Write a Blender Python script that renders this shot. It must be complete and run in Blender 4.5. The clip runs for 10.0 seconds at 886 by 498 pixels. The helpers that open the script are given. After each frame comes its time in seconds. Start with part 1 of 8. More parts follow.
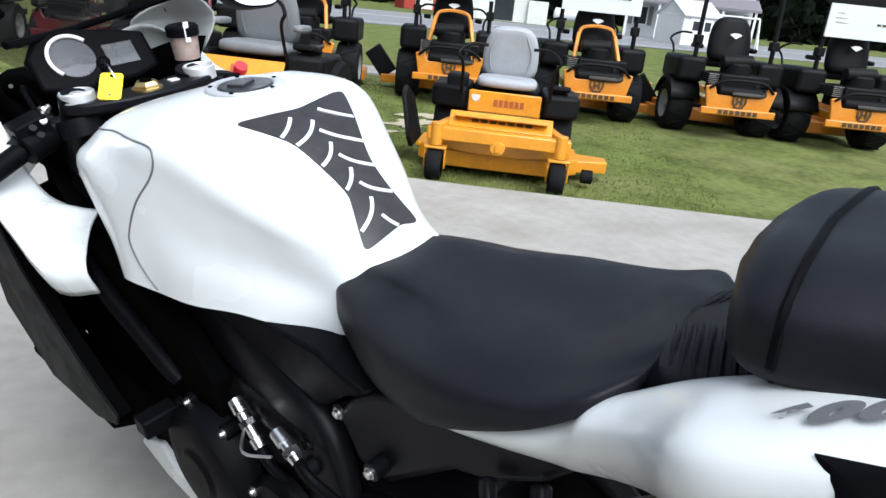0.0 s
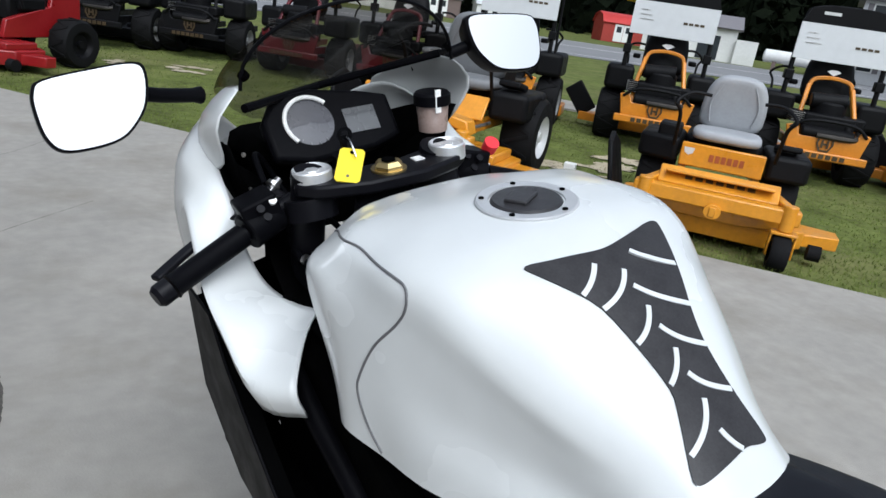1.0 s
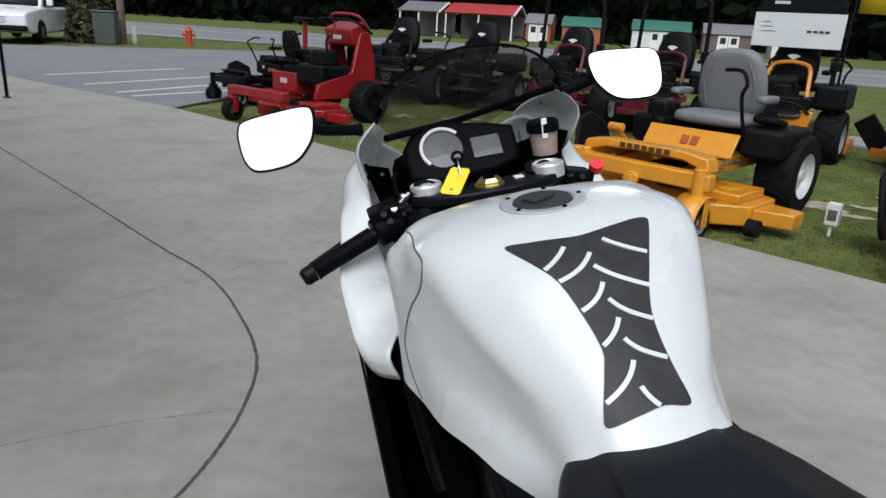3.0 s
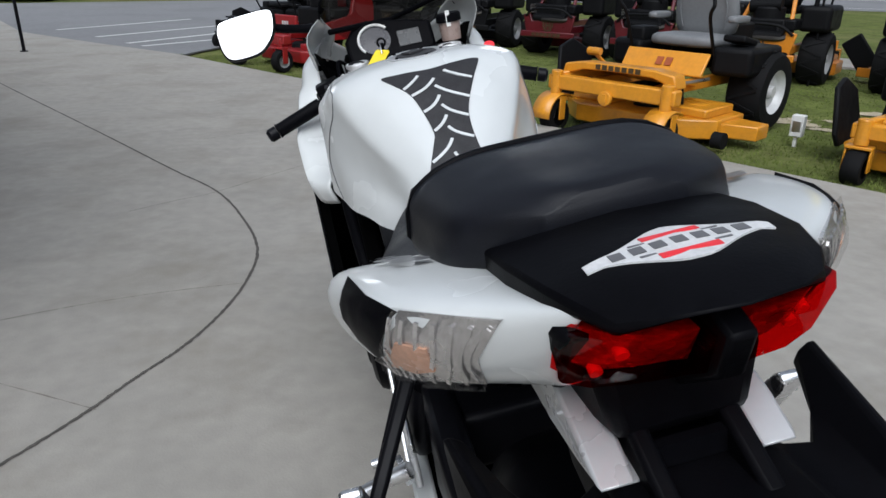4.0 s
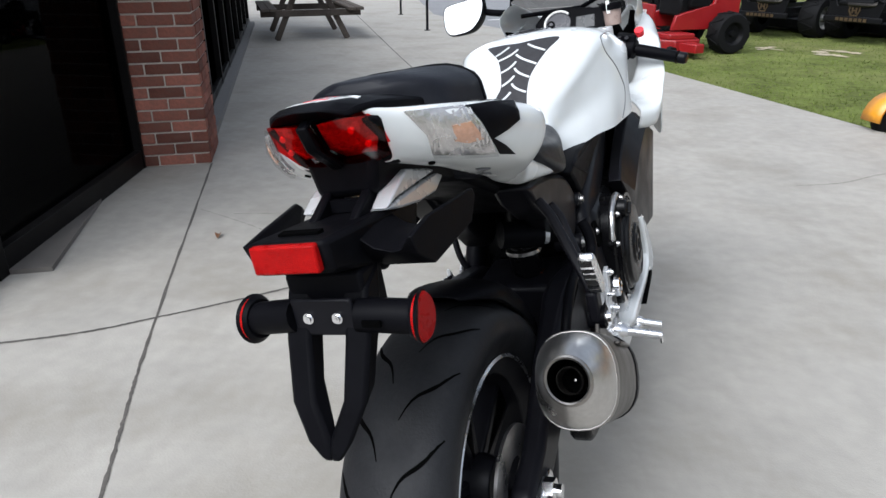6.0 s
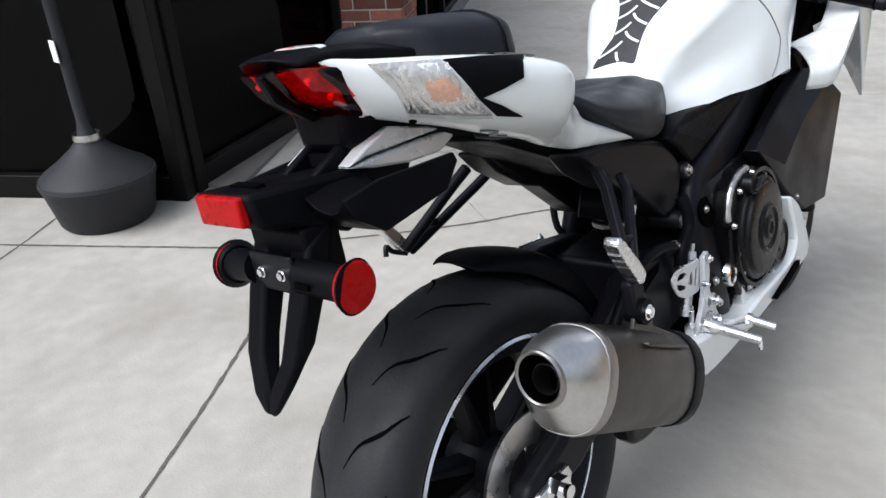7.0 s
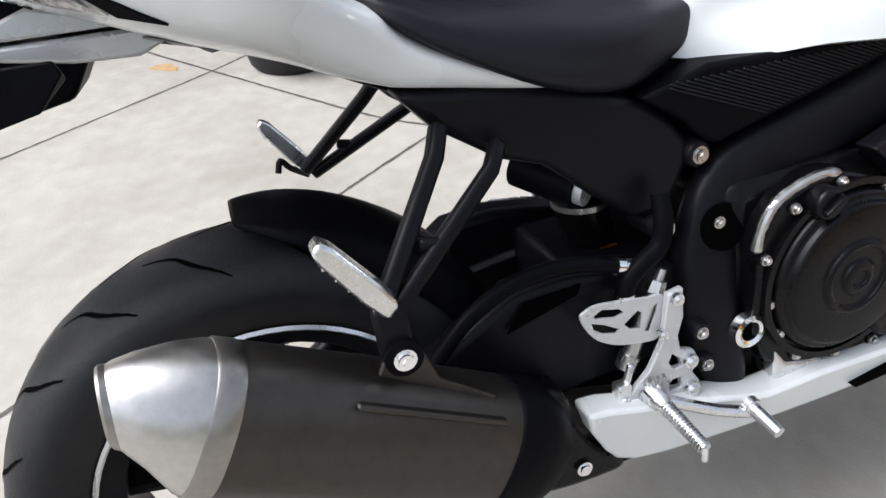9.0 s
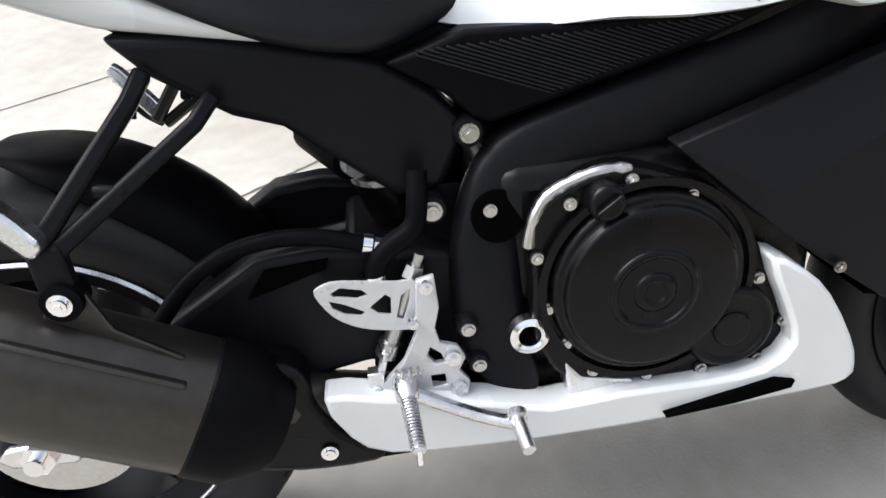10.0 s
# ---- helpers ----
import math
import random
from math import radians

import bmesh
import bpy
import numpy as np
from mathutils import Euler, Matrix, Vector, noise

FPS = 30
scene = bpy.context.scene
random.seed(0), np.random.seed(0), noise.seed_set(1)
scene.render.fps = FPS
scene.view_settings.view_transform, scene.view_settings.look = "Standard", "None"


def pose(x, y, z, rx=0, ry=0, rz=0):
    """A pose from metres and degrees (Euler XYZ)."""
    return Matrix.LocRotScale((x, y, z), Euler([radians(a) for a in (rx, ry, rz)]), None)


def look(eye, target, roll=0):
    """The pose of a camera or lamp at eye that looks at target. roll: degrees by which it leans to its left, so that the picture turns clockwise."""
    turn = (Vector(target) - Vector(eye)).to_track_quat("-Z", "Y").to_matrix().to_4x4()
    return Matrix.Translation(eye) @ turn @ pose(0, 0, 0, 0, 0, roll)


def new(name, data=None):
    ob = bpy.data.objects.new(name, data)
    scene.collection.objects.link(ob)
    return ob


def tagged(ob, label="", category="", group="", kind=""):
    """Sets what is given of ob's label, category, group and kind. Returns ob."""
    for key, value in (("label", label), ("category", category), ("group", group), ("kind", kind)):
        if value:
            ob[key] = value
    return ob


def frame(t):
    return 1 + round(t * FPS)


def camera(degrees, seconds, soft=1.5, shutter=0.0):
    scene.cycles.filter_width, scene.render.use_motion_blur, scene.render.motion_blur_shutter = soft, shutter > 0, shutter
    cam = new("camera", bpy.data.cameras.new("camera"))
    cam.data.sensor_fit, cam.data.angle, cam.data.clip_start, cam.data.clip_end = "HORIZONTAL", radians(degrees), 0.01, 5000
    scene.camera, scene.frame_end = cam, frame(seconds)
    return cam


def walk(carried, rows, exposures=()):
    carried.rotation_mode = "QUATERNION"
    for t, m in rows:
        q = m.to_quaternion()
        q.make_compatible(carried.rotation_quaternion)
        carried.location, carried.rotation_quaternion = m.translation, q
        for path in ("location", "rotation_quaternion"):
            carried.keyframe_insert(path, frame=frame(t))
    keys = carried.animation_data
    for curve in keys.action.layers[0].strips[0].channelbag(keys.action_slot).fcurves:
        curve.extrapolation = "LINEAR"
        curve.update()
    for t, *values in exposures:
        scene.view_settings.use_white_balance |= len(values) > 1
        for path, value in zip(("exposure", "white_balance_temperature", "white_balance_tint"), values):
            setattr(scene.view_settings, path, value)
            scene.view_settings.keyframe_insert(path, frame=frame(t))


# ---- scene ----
cam = camera(64.7, 10.0)
PATH = [
    (0, (-0.791, -0.013, 1.159), (0.656, 1.193, 0.486), 6.0),
    (0.5, (-0.742, 0.148, 1.165), (0.482, 1.569, 0.472), 7.2),
    (1, (-0.704, 0.323, 1.201), (0.4, 1.855, 0.54), 8.6),
    (1.5, (-0.673, 0.429, 1.225), (0.356, 2.031, 0.614), 8.6),
    (2, (-0.645, 0.408, 1.238), (0.232, 2.115, 0.677), 6.7),
    (2.2, (-0.607, 0.353, 1.242), (0.159, 2.119, 0.698), 5.7),
    (3.3, (-0.507, -0.13, 1.215), (-0.155, 1.735, 0.573), 3.1),
    (3.5, (-0.502, -0.247, 1.206), (-0.102, 1.596, 0.54), 2.5),
    (4, (-0.4, -0.487, 1.171), (-0.064, 1.334, 0.418), 1.0),
    (4.5, (-0.281, -0.682, 1.161), (-0.307, 1.156, 0.371), 1.7),
    (5, (-0.192, -0.876, 1.183), (-0.408, 0.974, 0.454), 2.6),
    (5.5, (0.019, -0.952, 1.204), (-0.291, 0.882, 0.471), 0.4),
    (5.7, (0.121, -0.96, 1.21), (-0.335, 0.836, 0.462), -0.4),
    (6.8, (0.457, -0.745, 1.2), (-0.6, 0.69, 0.293), -1.2),
    (7, (0.492, -0.695, 1.203), (-0.692, 0.625, 0.277), -2.6),
    (7.5, (0.607, -0.531, 1.198), (-0.844, 0.432, 0.214), -2.4),
    (8, (0.654, -0.366, 1.204), (-0.9, 0.419, 0.218), -3.3),
    (8.5, (0.619, -0.137, 1.177), (-0.898, 0.543, 0.064), -2.1),
    (9, (0.609, 0.046, 1.118), (-0.919, 0.543, -0.073), -3.6),
    (9.5, (0.649, 0.282, 1.079), (-0.934, 0.475, -0.127), -4.3),
    (10, (0.684, 0.478, 1.058), (-0.894, 0.624, -0.162), -4.4),
]
walk(cam, [(t, look(eye, target, roll)) for t, eye, target, roll in PATH],
     [(0, 0.74, 5800, 7), (0.5, 0.42, 5800, 7), (1.0, 0.12, 5800, 7), (1.5, -0.05, 5800, 7), (2.0, -0.12, 5800, 7), (3.5, -0.14, 5950, 8), (4.0, -0.12, 5900, 8), (4.5, -0.02, 5850, 8), (5.0, 0.26, 5900, 8), (5.5, 0.46, 5900, 8),
      (7.0, 0.80, 5950, 9), (8.0, 1.0, 6000, 9), (9.0, 1.02, 6150, 10), (9.5, 1.08, 6100, 10), (10.0, 1.32, 6200, 10)])

# ---- world and light: bright overcast ----
world = bpy.data.worlds.new("overcast_sky")
scene.world = world
world.use_nodes = True
wn, wl = world.node_tree.nodes, world.node_tree.links
sky = wn.new("ShaderNodeTexSky")
sky.sky_type, sky.sun_disc = "NISHITA", False
sky.sun_elevation, sky.sun_rotation = radians(52), radians(200)
sky.air_density, sky.dust_density, sky.ozone_density = 1.0, 6.0, 1.0
soft_sky = wn.new("ShaderNodeHueSaturation")
soft_sky.inputs["Saturation"].default_value = 0.35
wl.new(sky.outputs[0], soft_sky.inputs["Color"])
wl.new(soft_sky.outputs[0], wn["Background"].inputs[0])
wn["Background"].inputs[1].default_value = 0.15
sun = new("sun", bpy.data.lights.new("sun", "SUN"))
sun.data.energy, sun.data.angle, sun.data.color = 1.2, radians(60), (0.98, 0.99, 1.0)
sun.matrix_world = look((0, 0, 30), (0.34 * 12, 0.94 * 12, 30 - 12 * 1.28))
scene.view_settings.exposure = 0.45


# ---- materials ----
def mat(name, base, rough=0.6, metal=0.0, var=0.12, scale=8.0, bump=0.0, bscale=60.0, coat=0.0, dirt=None, dirt_scale=2.0,
        dirt_amount=0.3, trans=0.0, ior=1.45, rand=0.0, rvar=0.08, spec=0.5):
    m = bpy.data.materials.new(name)
    m.use_nodes = True
    n, l = m.node_tree.nodes, m.node_tree.links
    b = n["Principled BSDF"]
    tc = n.new("ShaderNodeTexCoord")
    fine, wide = n.new("ShaderNodeTexNoise"), n.new("ShaderNodeTexNoise")
    fine.inputs["Scale"].default_value, fine.inputs["Detail"].default_value = scale * 6, 5
    wide.inputs["Scale"].default_value, wide.inputs["Detail"].default_value = scale, 4
    for t in (fine, wide):
        l.new(tc.outputs["Object"], t.inputs["Vector"])
    add = n.new("ShaderNodeMath"); add.operation = "ADD"
    l.new(fine.outputs["Fac"], add.inputs[0]); l.new(wide.outputs["Fac"], add.inputs[1])
    vr = n.new("ShaderNodeMapRange")
    vr.inputs["From Min"].default_value, vr.inputs["From Max"].default_value = 0.6, 1.4
    vr.inputs["To Min"].default_value, vr.inputs["To Max"].default_value = 1 - var, 1 + var
    l.new(add.outputs[0], vr.inputs["Value"])
    last = vr.outputs[0]
    if rand:
        oi = n.new("ShaderNodeObjectInfo")
        rr = n.new("ShaderNodeMapRange")
        rr.inputs["To Min"].default_value, rr.inputs["To Max"].default_value = 1 - rand, 1 + rand
        l.new(oi.outputs["Random"], rr.inputs["Value"])
        mu = n.new("ShaderNodeMath"); mu.operation = "MULTIPLY"
        l.new(last, mu.inputs[0]); l.new(rr.outputs[0], mu.inputs[1])
        last = mu.outputs[0]
    mix = n.new("ShaderNodeMix"); mix.data_type = "RGBA"; mix.blend_type = "MULTIPLY"
    mix.inputs["Factor"].default_value = 1.0
    mix.inputs["A"].default_value = (*base, 1)
    l.new(last, mix.inputs["B"])
    col = mix.outputs["Result"]
    if dirt:
        dn = n.new("ShaderNodeTexNoise")
        dn.inputs["Scale"].default_value, dn.inputs["Detail"].default_value = dirt_scale, 8
        dn.inputs["Roughness"].default_value = 0.65
        l.new(tc.outputs["Object"], dn.inputs["Vector"])
        ramp = n.new("ShaderNodeMapRange")
        ramp.inputs["From Min"].default_value, ramp.inputs["From Max"].default_value = 0.48, 0.72
        ramp.inputs["To Max"].default_value = dirt_amount
        l.new(dn.outputs["Fac"], ramp.inputs["Value"])
        dm = n.new("ShaderNodeMix"); dm.data_type = "RGBA"
        l.new(ramp.outputs[0], dm.inputs["Factor"])
        l.new(col, dm.inputs["A"])
        dm.inputs["B"].default_value = (*dirt, 1)
        col = dm.outputs["Result"]
    l.new(col, b.inputs["Base Color"])
    ro = n.new("ShaderNodeMapRange")
    ro.inputs["From Min"].default_value, ro.inputs["From Max"].default_value = 0.3, 0.7
    ro.inputs["To Min"].default_value, ro.inputs["To Max"].default_value = max(0.02, rough - rvar), min(1, rough + rvar)
    l.new(wide.outputs["Fac"], ro.inputs["Value"])
    l.new(ro.outputs[0], b.inputs["Roughness"])
    b.inputs["Metallic"].default_value = metal
    b.inputs["Specular IOR Level"].default_value = spec
    b.inputs["Coat Weight"].default_value = coat
    b.inputs["Coat Roughness"].default_value = 0.05
    b.inputs["Transmission Weight"].default_value = trans
    b.inputs["IOR"].default_value = ior
    if bump:
        bt = n.new("ShaderNodeTexNoise")
        bt.inputs["Scale"].default_value, bt.inputs["Detail"].default_value = bscale, 6
        l.new(tc.outputs["Object"], bt.inputs["Vector"])
        bp = n.new("ShaderNodeBump")
        bp.inputs["Strength"].default_value, bp.inputs["Distance"].default_value = bump, 0.004
        l.new(bt.outputs["Fac"], bp.inputs["Height"])
        l.new(bp.outputs[0], b.inputs["Normal"])
    return m


WHITE = mat("pearl_white_paint", (0.63, 0.645, 0.64), 0.26, 0.0, 0.03, 4, 0, coat=0.4, rvar=0.05)
BLACKP = mat("matt_black_plastic", (0.0030, 0.0030, 0.0040), 0.45, 0, 0.25, 20, 0.05, 400, spec=0.05)
FRAME = mat("satin_black_frame", (0.0055, 0.0054, 0.0072), 0.38, 0, 0.2, 10, 0.04, 300, spec=0.14)
VINYL = mat("black_seat_vinyl", (0.0072, 0.0078, 0.0110), 0.44, 0, 0.2, 14, 0.14, 900, spec=0.24)
ENGINE = mat("black_engine_paint", (0.0027, 0.0026, 0.0031), 0.30, 0, 0.25, 25, 0.06, 200, spec=0.2)
# near-black: paints the shade in holes and cavities, also serves small black parts
DARK = mat("recess_shade_and_black", (0.0010, 0.0010, 0.0011), 0.8, 0, 0.3, 20, spec=0.02)
RUBBER = mat("tyre_rubber", (0.0120, 0.0122, 0.0135), 0.5, 0, 0.25, 18, 0.15, 250, spec=0.22, dirt=(0.03, 0.03, 0.03), dirt_scale=7, dirt_amount=0.25)
GROOVE = mat("tyre_groove", (0.0015, 0.0015, 0.0015), 0.9, 0, 0.2, 30, spec=0.02)
ALU = mat("bright_aluminium", (0.72, 0.72, 0.73), 0.28, 1.0, 0.1, 30, 0.04, 300)
CHROME = mat("polished_metal", (0.85, 0.85, 0.86), 0.12, 1.0, 0.05, 20)
SILVER = mat("silver_paint", (0.52, 0.525, 0.53), 0.30, 0.35, 0.06, 12, coat=0.4)
TITAN = mat("dull_titanium", (0.062, 0.057, 0.052), 0.40, 0.9, 0.15, 12, 0.05, 500)
BRUSHED = mat("brushed_steel", (0.52, 0.51, 0.50), 0.33, 1.0, 0.12, 20, 0.04, 400)
STEELD = mat("dull_steel", (0.30, 0.285, 0.27), 0.38, 1.0, 0.12, 20, 0.04, 400)
REFLEX = mat("red_reflector", (0.30, 0.003, 0.003), 0.3, 0, 0.25, 60, 0.5, 700, coat=0.06, spec=0.06)
AMBER = mat("amber_bulb_cover", (0.52, 0.29, 0.19), 0.25, 0, 0.2, 40, 0.2, 200)
LENSIN = mat("lamp_reflector", (0.68, 0.66, 0.65), 0.24, 0.85, 0.2, 40, 0.4, 100)
GOLD = mat("gold_nut", (0.72, 0.55, 0.25), 0.3, 1.0, 0.1, 30)
TAGY = mat("yellow_plastic_tag", (0.85, 0.66, 0.03), 0.5, 0, 0.06, 30)
CARBON = mat("carbon_look_plastic", (0.0130, 0.0133, 0.0165), 0.4, 0, 0.3, 90, 0.1, 500, spec=0.1)
PADM = mat("tank_pad_vinyl", (0.030, 0.029, 0.031), 0.38, 0, 0.3, 60, 0.1, 700, spec=0.3)
MIRROR = mat("mirror_glass", (0.93, 0.94, 0.94), 0.02, 1.0, 0.0, 4, rvar=0.0)
REDBTN = mat("red_switch", (0.75, 0.03, 0.04), 0.4, 0, 0.1, 40)
WARNL = mat("white_label", (0.78, 0.77, 0.74), 0.5, 0, 0.05, 40)
GREYD = mat("grey_decal", (0.12, 0.12, 0.125), 0.4, 0, 0.1, 40)
ORANGEL = mat("orange_label", (0.75, 0.17, 0.05), 0.5, 0, 0.1, 40)


def glass_mat(name, tint, rough=0.02, gloss=0.0):
    """A thin pane: mostly see-through, with a faint tint and a mirror coat."""
    m = bpy.data.materials.new(name)
    m.use_nodes = True
    n, l = m.node_tree.nodes, m.node_tree.links
    n.remove(n["Principled BSDF"])
    tr, gl, mx = n.new("ShaderNodeBsdfTransparent"), n.new("ShaderNodeBsdfGlossy"), n.new("ShaderNodeMixShader")
    tr.inputs[0].default_value = (*tint, 1)
    gl.inputs["Roughness"].default_value = rough
    if gloss:
        mx.inputs[0].default_value = gloss
    else:
        fr = n.new("ShaderNodeFresnel")
        fr.inputs[0].default_value = 1.45
        l.new(fr.outputs[0], mx.inputs[0])
    l.new(tr.outputs[0], mx.inputs[1]); l.new(gl.outputs[0], mx.inputs[2])
    l.new(mx.outputs[0], n["Material Output"].inputs[0])
    return m


SMOKE = glass_mat("smoked_screen", (0.46, 0.445, 0.42), gloss=0.05)
REDGLASS = glass_mat("red_lamp_glass", (0.90, 0.016, 0.018), gloss=0.035)
CLEAR = glass_mat("clear_lens", (0.93, 0.93, 0.93), gloss=0.08)
WINDOW = glass_mat("window_glass", (0.10, 0.105, 0.11), gloss=0.012)


# ---- mesh helpers ----
def part(name, bm, material, parent=None, label="", smooth=35, bevel=0.0, sub=0, solid=0.0, segments=2):
    me = bpy.data.meshes.new(name)
    bmesh.ops.recalc_face_normals(bm, faces=bm.faces[:])
    bm.to_mesh(me)
    bm.free()
    me.materials.append(material)
    if smooth:
        me.shade_smooth()
        if not sub:
            me.set_sharp_from_angle(angle=radians(smooth))
    ob = new(name, me)
    if parent:
        ob.parent = parent
    if label:
        ob["label"] = label
    if solid:
        s = ob.modifiers.new("solid", "SOLIDIFY")
        s.thickness, s.offset = solid, -1
    if sub:
        s = ob.modifiers.new("smooth", "SUBSURF")
        s.levels = s.render_levels = sub
    if bevel:
        b = ob.modifiers.new("bevel", "BEVEL")
        b.width, b.segments, b.limit_method, b.angle_limit = bevel, segments, "ANGLE", radians(40)
    return ob


def thing(name, label, category, m=None, group="", kind=""):
    ob = new(name)
    ob.empty_display_size = 0.1
    if m is not None:
        ob.matrix_world = m
    return tagged(ob, label, category, group, kind)


def joined(*bms):
    out = bmesh.new()
    for b in bms:
        me = bpy.data.meshes.new("t")
        b.to_mesh(me)
        b.free()
        out.from_mesh(me)
        bpy.data.meshes.remove(me)
    return out


def box(x0, x1, y0, y1, z0, z1):
    bm = bmesh.new()
    v = [bm.verts.new((x, y, z)) for x in (x0, x1) for y in (y0, y1) for z in (z0, z1)]
    for f in ((0, 1, 3, 2), (4, 6, 7, 5), (0, 4, 5, 1), (2, 3, 7, 6), (0, 2, 6, 4), (1, 5, 7, 3)):
        bm.faces.new([v[i] for i in f])
    return bm


def moved(bm, m):
    bmesh.ops.transform(bm, matrix=m, verts=bm.verts[:])
    return bm


def mirrored(bm):
    for v in bm.verts:
        v.co.x = -v.co.x
    return bm


def tube(points, radius, sides=10, caps=True):
    """A round bar along points; radius may be a list."""
    pts = [Vector(p) for p in points]
    rs = radius if isinstance(radius, (list, tuple)) else [radius] * len(pts)
    bm = bmesh.new()
    rings = []
    side = None
    for i, p in enumerate(pts):
        d = (pts[min(i + 1, len(pts) - 1)] - pts[max(i - 1, 0)]).normalized()
        if side is None:
            side = d.orthogonal().normalized()
        side = (side - d * side.dot(d)).normalized()
        up = d.cross(side)
        rings.append([bm.verts.new(p + rs[i] * (math.cos(a) * side + math.sin(a) * up)) for a in [math.tau * k / sides for k in range(sides)]])
    for a, b in zip(rings, rings[1:]):
        for k in range(sides):
            bm.faces.new((a[k], a[(k + 1) % sides], b[(k + 1) % sides], b[k]))
    if caps:
        bm.faces.new(rings[0][::-1]); bm.faces.new(rings[-1])
    return bm


def bar(points, w, h, up=(0, 0, 1)):
    """A flat bar of width w and height h along points."""
    pts = [Vector(p) for p in points]
    bm = bmesh.new()
    rings = []
    for i, p in enumerate(pts):
        d = (pts[min(i + 1, len(pts) - 1)] - pts[max(i - 1, 0)]).normalized()
        s = d.cross(Vector(up)).normalized()
        u = s.cross(d)
        rings.append([bm.verts.new(p + s * a * w / 2 + u * b * h / 2) for a, b in ((-1, -1), (1, -1), (1, 1), (-1, 1))])
    for a, b in zip(rings, rings[1:]):
        for k in range(4):
            bm.faces.new((a[k], a[(k + 1) % 4], b[(k + 1) % 4], b[k]))
    bm.faces.new(rings[0][::-1]); bm.faces.new(rings[-1])
    return bm


def smooth_line(points, steps=6, closed=False):
    """Catmull-Rom through points."""
    p = [Vector(q) for q in points]
    n = len(p)
    out = []
    for i in range(n if closed else n - 1):
        if closed:
            a, b, c, d = p[i - 1], p[i], p[(i + 1) % n], p[(i + 2) % n]
        else:
            a, b, c, d = p[max(i - 1, 0)], p[i], p[i + 1], p[min(i + 2, n - 1)]
        for k in range(steps):
            t = k / steps
            out.append(0.5 * ((2 * b) + (c - a) * t + (2 * a - 5 * b + 4 * c - d) * t * t + (3 * b - a - 3 * c + d) * t ** 3))
    if not closed:
        out.append(p[-1])
    return out


def slab(points, axis, a, b):
    """A polygon in the two other axes, from a to b along an axis (0, 1, 2). a and b may be functions of the two."""
    bm = bmesh.new()
    def place(u, v, w):
        return {0: (w, u, v), 1: (u, w, v), 2: (u, v, w)}[axis]
    fa, fb = (a if callable(a) else lambda u, v: a), (b if callable(b) else lambda u, v: b)
    lo = [bm.verts.new(place(u, v, fa(u, v))) for u, v in points]
    hi = [bm.verts.new(place(u, v, fb(u, v))) for u, v in points]
    bm.faces.new(lo[::-1]); bm.faces.new(hi)
    for i in range(len(points)):
        j = (i + 1) % len(points)
        bm.faces.new((lo[i], lo[j], hi[j], hi[i]))
    return bm


def loft(sections, closed=True, caps=True):
    bm = bmesh.new()
    rings = [[bm.verts.new(p) for p in s] for s in sections]
    n = len(rings[0])
    for a, b in zip(rings, rings[1:]):
        for k in range(n if closed else n - 1):
            bm.faces.new((a[k], a[(k + 1) % n], b[(k + 1) % n], b[k]))
    if caps and closed:
        bm.faces.new(rings[0][::-1]); bm.faces.new(rings[-1])
    return bm


def smooth_loft(rows, across=4, along=4, closed=True, caps=True):
    """A loft that runs smoothly through every point of its rows, both ways."""
    rings = [smooth_line(r, across, closed) for r in rows]
    lines = [smooth_line([r[k] for r in rings], along) for k in range(len(rings[0]))]
    return loft([[line[i] for line in lines] for i in range(len(lines[0]))], closed, caps)


def revolve(profile, axis_point, axis="x", steps=48, closed=False):
    """Turns a profile of (along the axis, radius) round an axis through a point."""
    c = Vector(axis_point)
    bm = bmesh.new()
    rings = []
    for k in range(steps):
        a = math.tau * k / steps
        ring = []
        for u, r in profile:
            s, t = r * math.cos(a), r * math.sin(a)
            off = {"x": (u, s, t), "y": (t, u, s), "z": (s, t, u)}[axis]
            ring.append(bm.verts.new(c + Vector(off)))
        rings.append(ring)
    n = len(profile)
    for k in range(steps):
        a, b = rings[k], rings[(k + 1) % steps]
        for i in range(n if closed else n - 1):
            bm.faces.new((a[i], b[i], b[(i + 1) % n], a[(i + 1) % n]))
    return bm


def disc(center, normal, radius, depth, sides=24):
    c, d = Vector(center), Vector(normal).normalized()
    return tube([c - d * depth / 2, c + d * depth / 2], radius, sides)


def bolt(center, normal, r=0.008, h=0.008):
    """A socket-head bolt with its washer."""
    c, d = Vector(center), Vector(normal).normalized()
    return joined(tube([c, c + d * h * 0.4], r * 1.35, 14), tube([c + d * h * 0.4, c + d * h], [r, r * 0.92], 12),
                  tube([c + d * h, c + d * h * 1.08], [r * 0.5, r * 0.45], 6))


from mathutils import geometry
from mathutils.bvhtree import BVHTree


def surface(ob):
    dg = bpy.context.evaluated_depsgraph_get()
    dg.update()
    return BVHTree.FromObject(ob, dg)


def cast(tree, p, d):
    hit = tree.ray_cast(Vector(p), Vector(d))
    return (hit[0], hit[1]) if hit[0] is not None else (None, None)


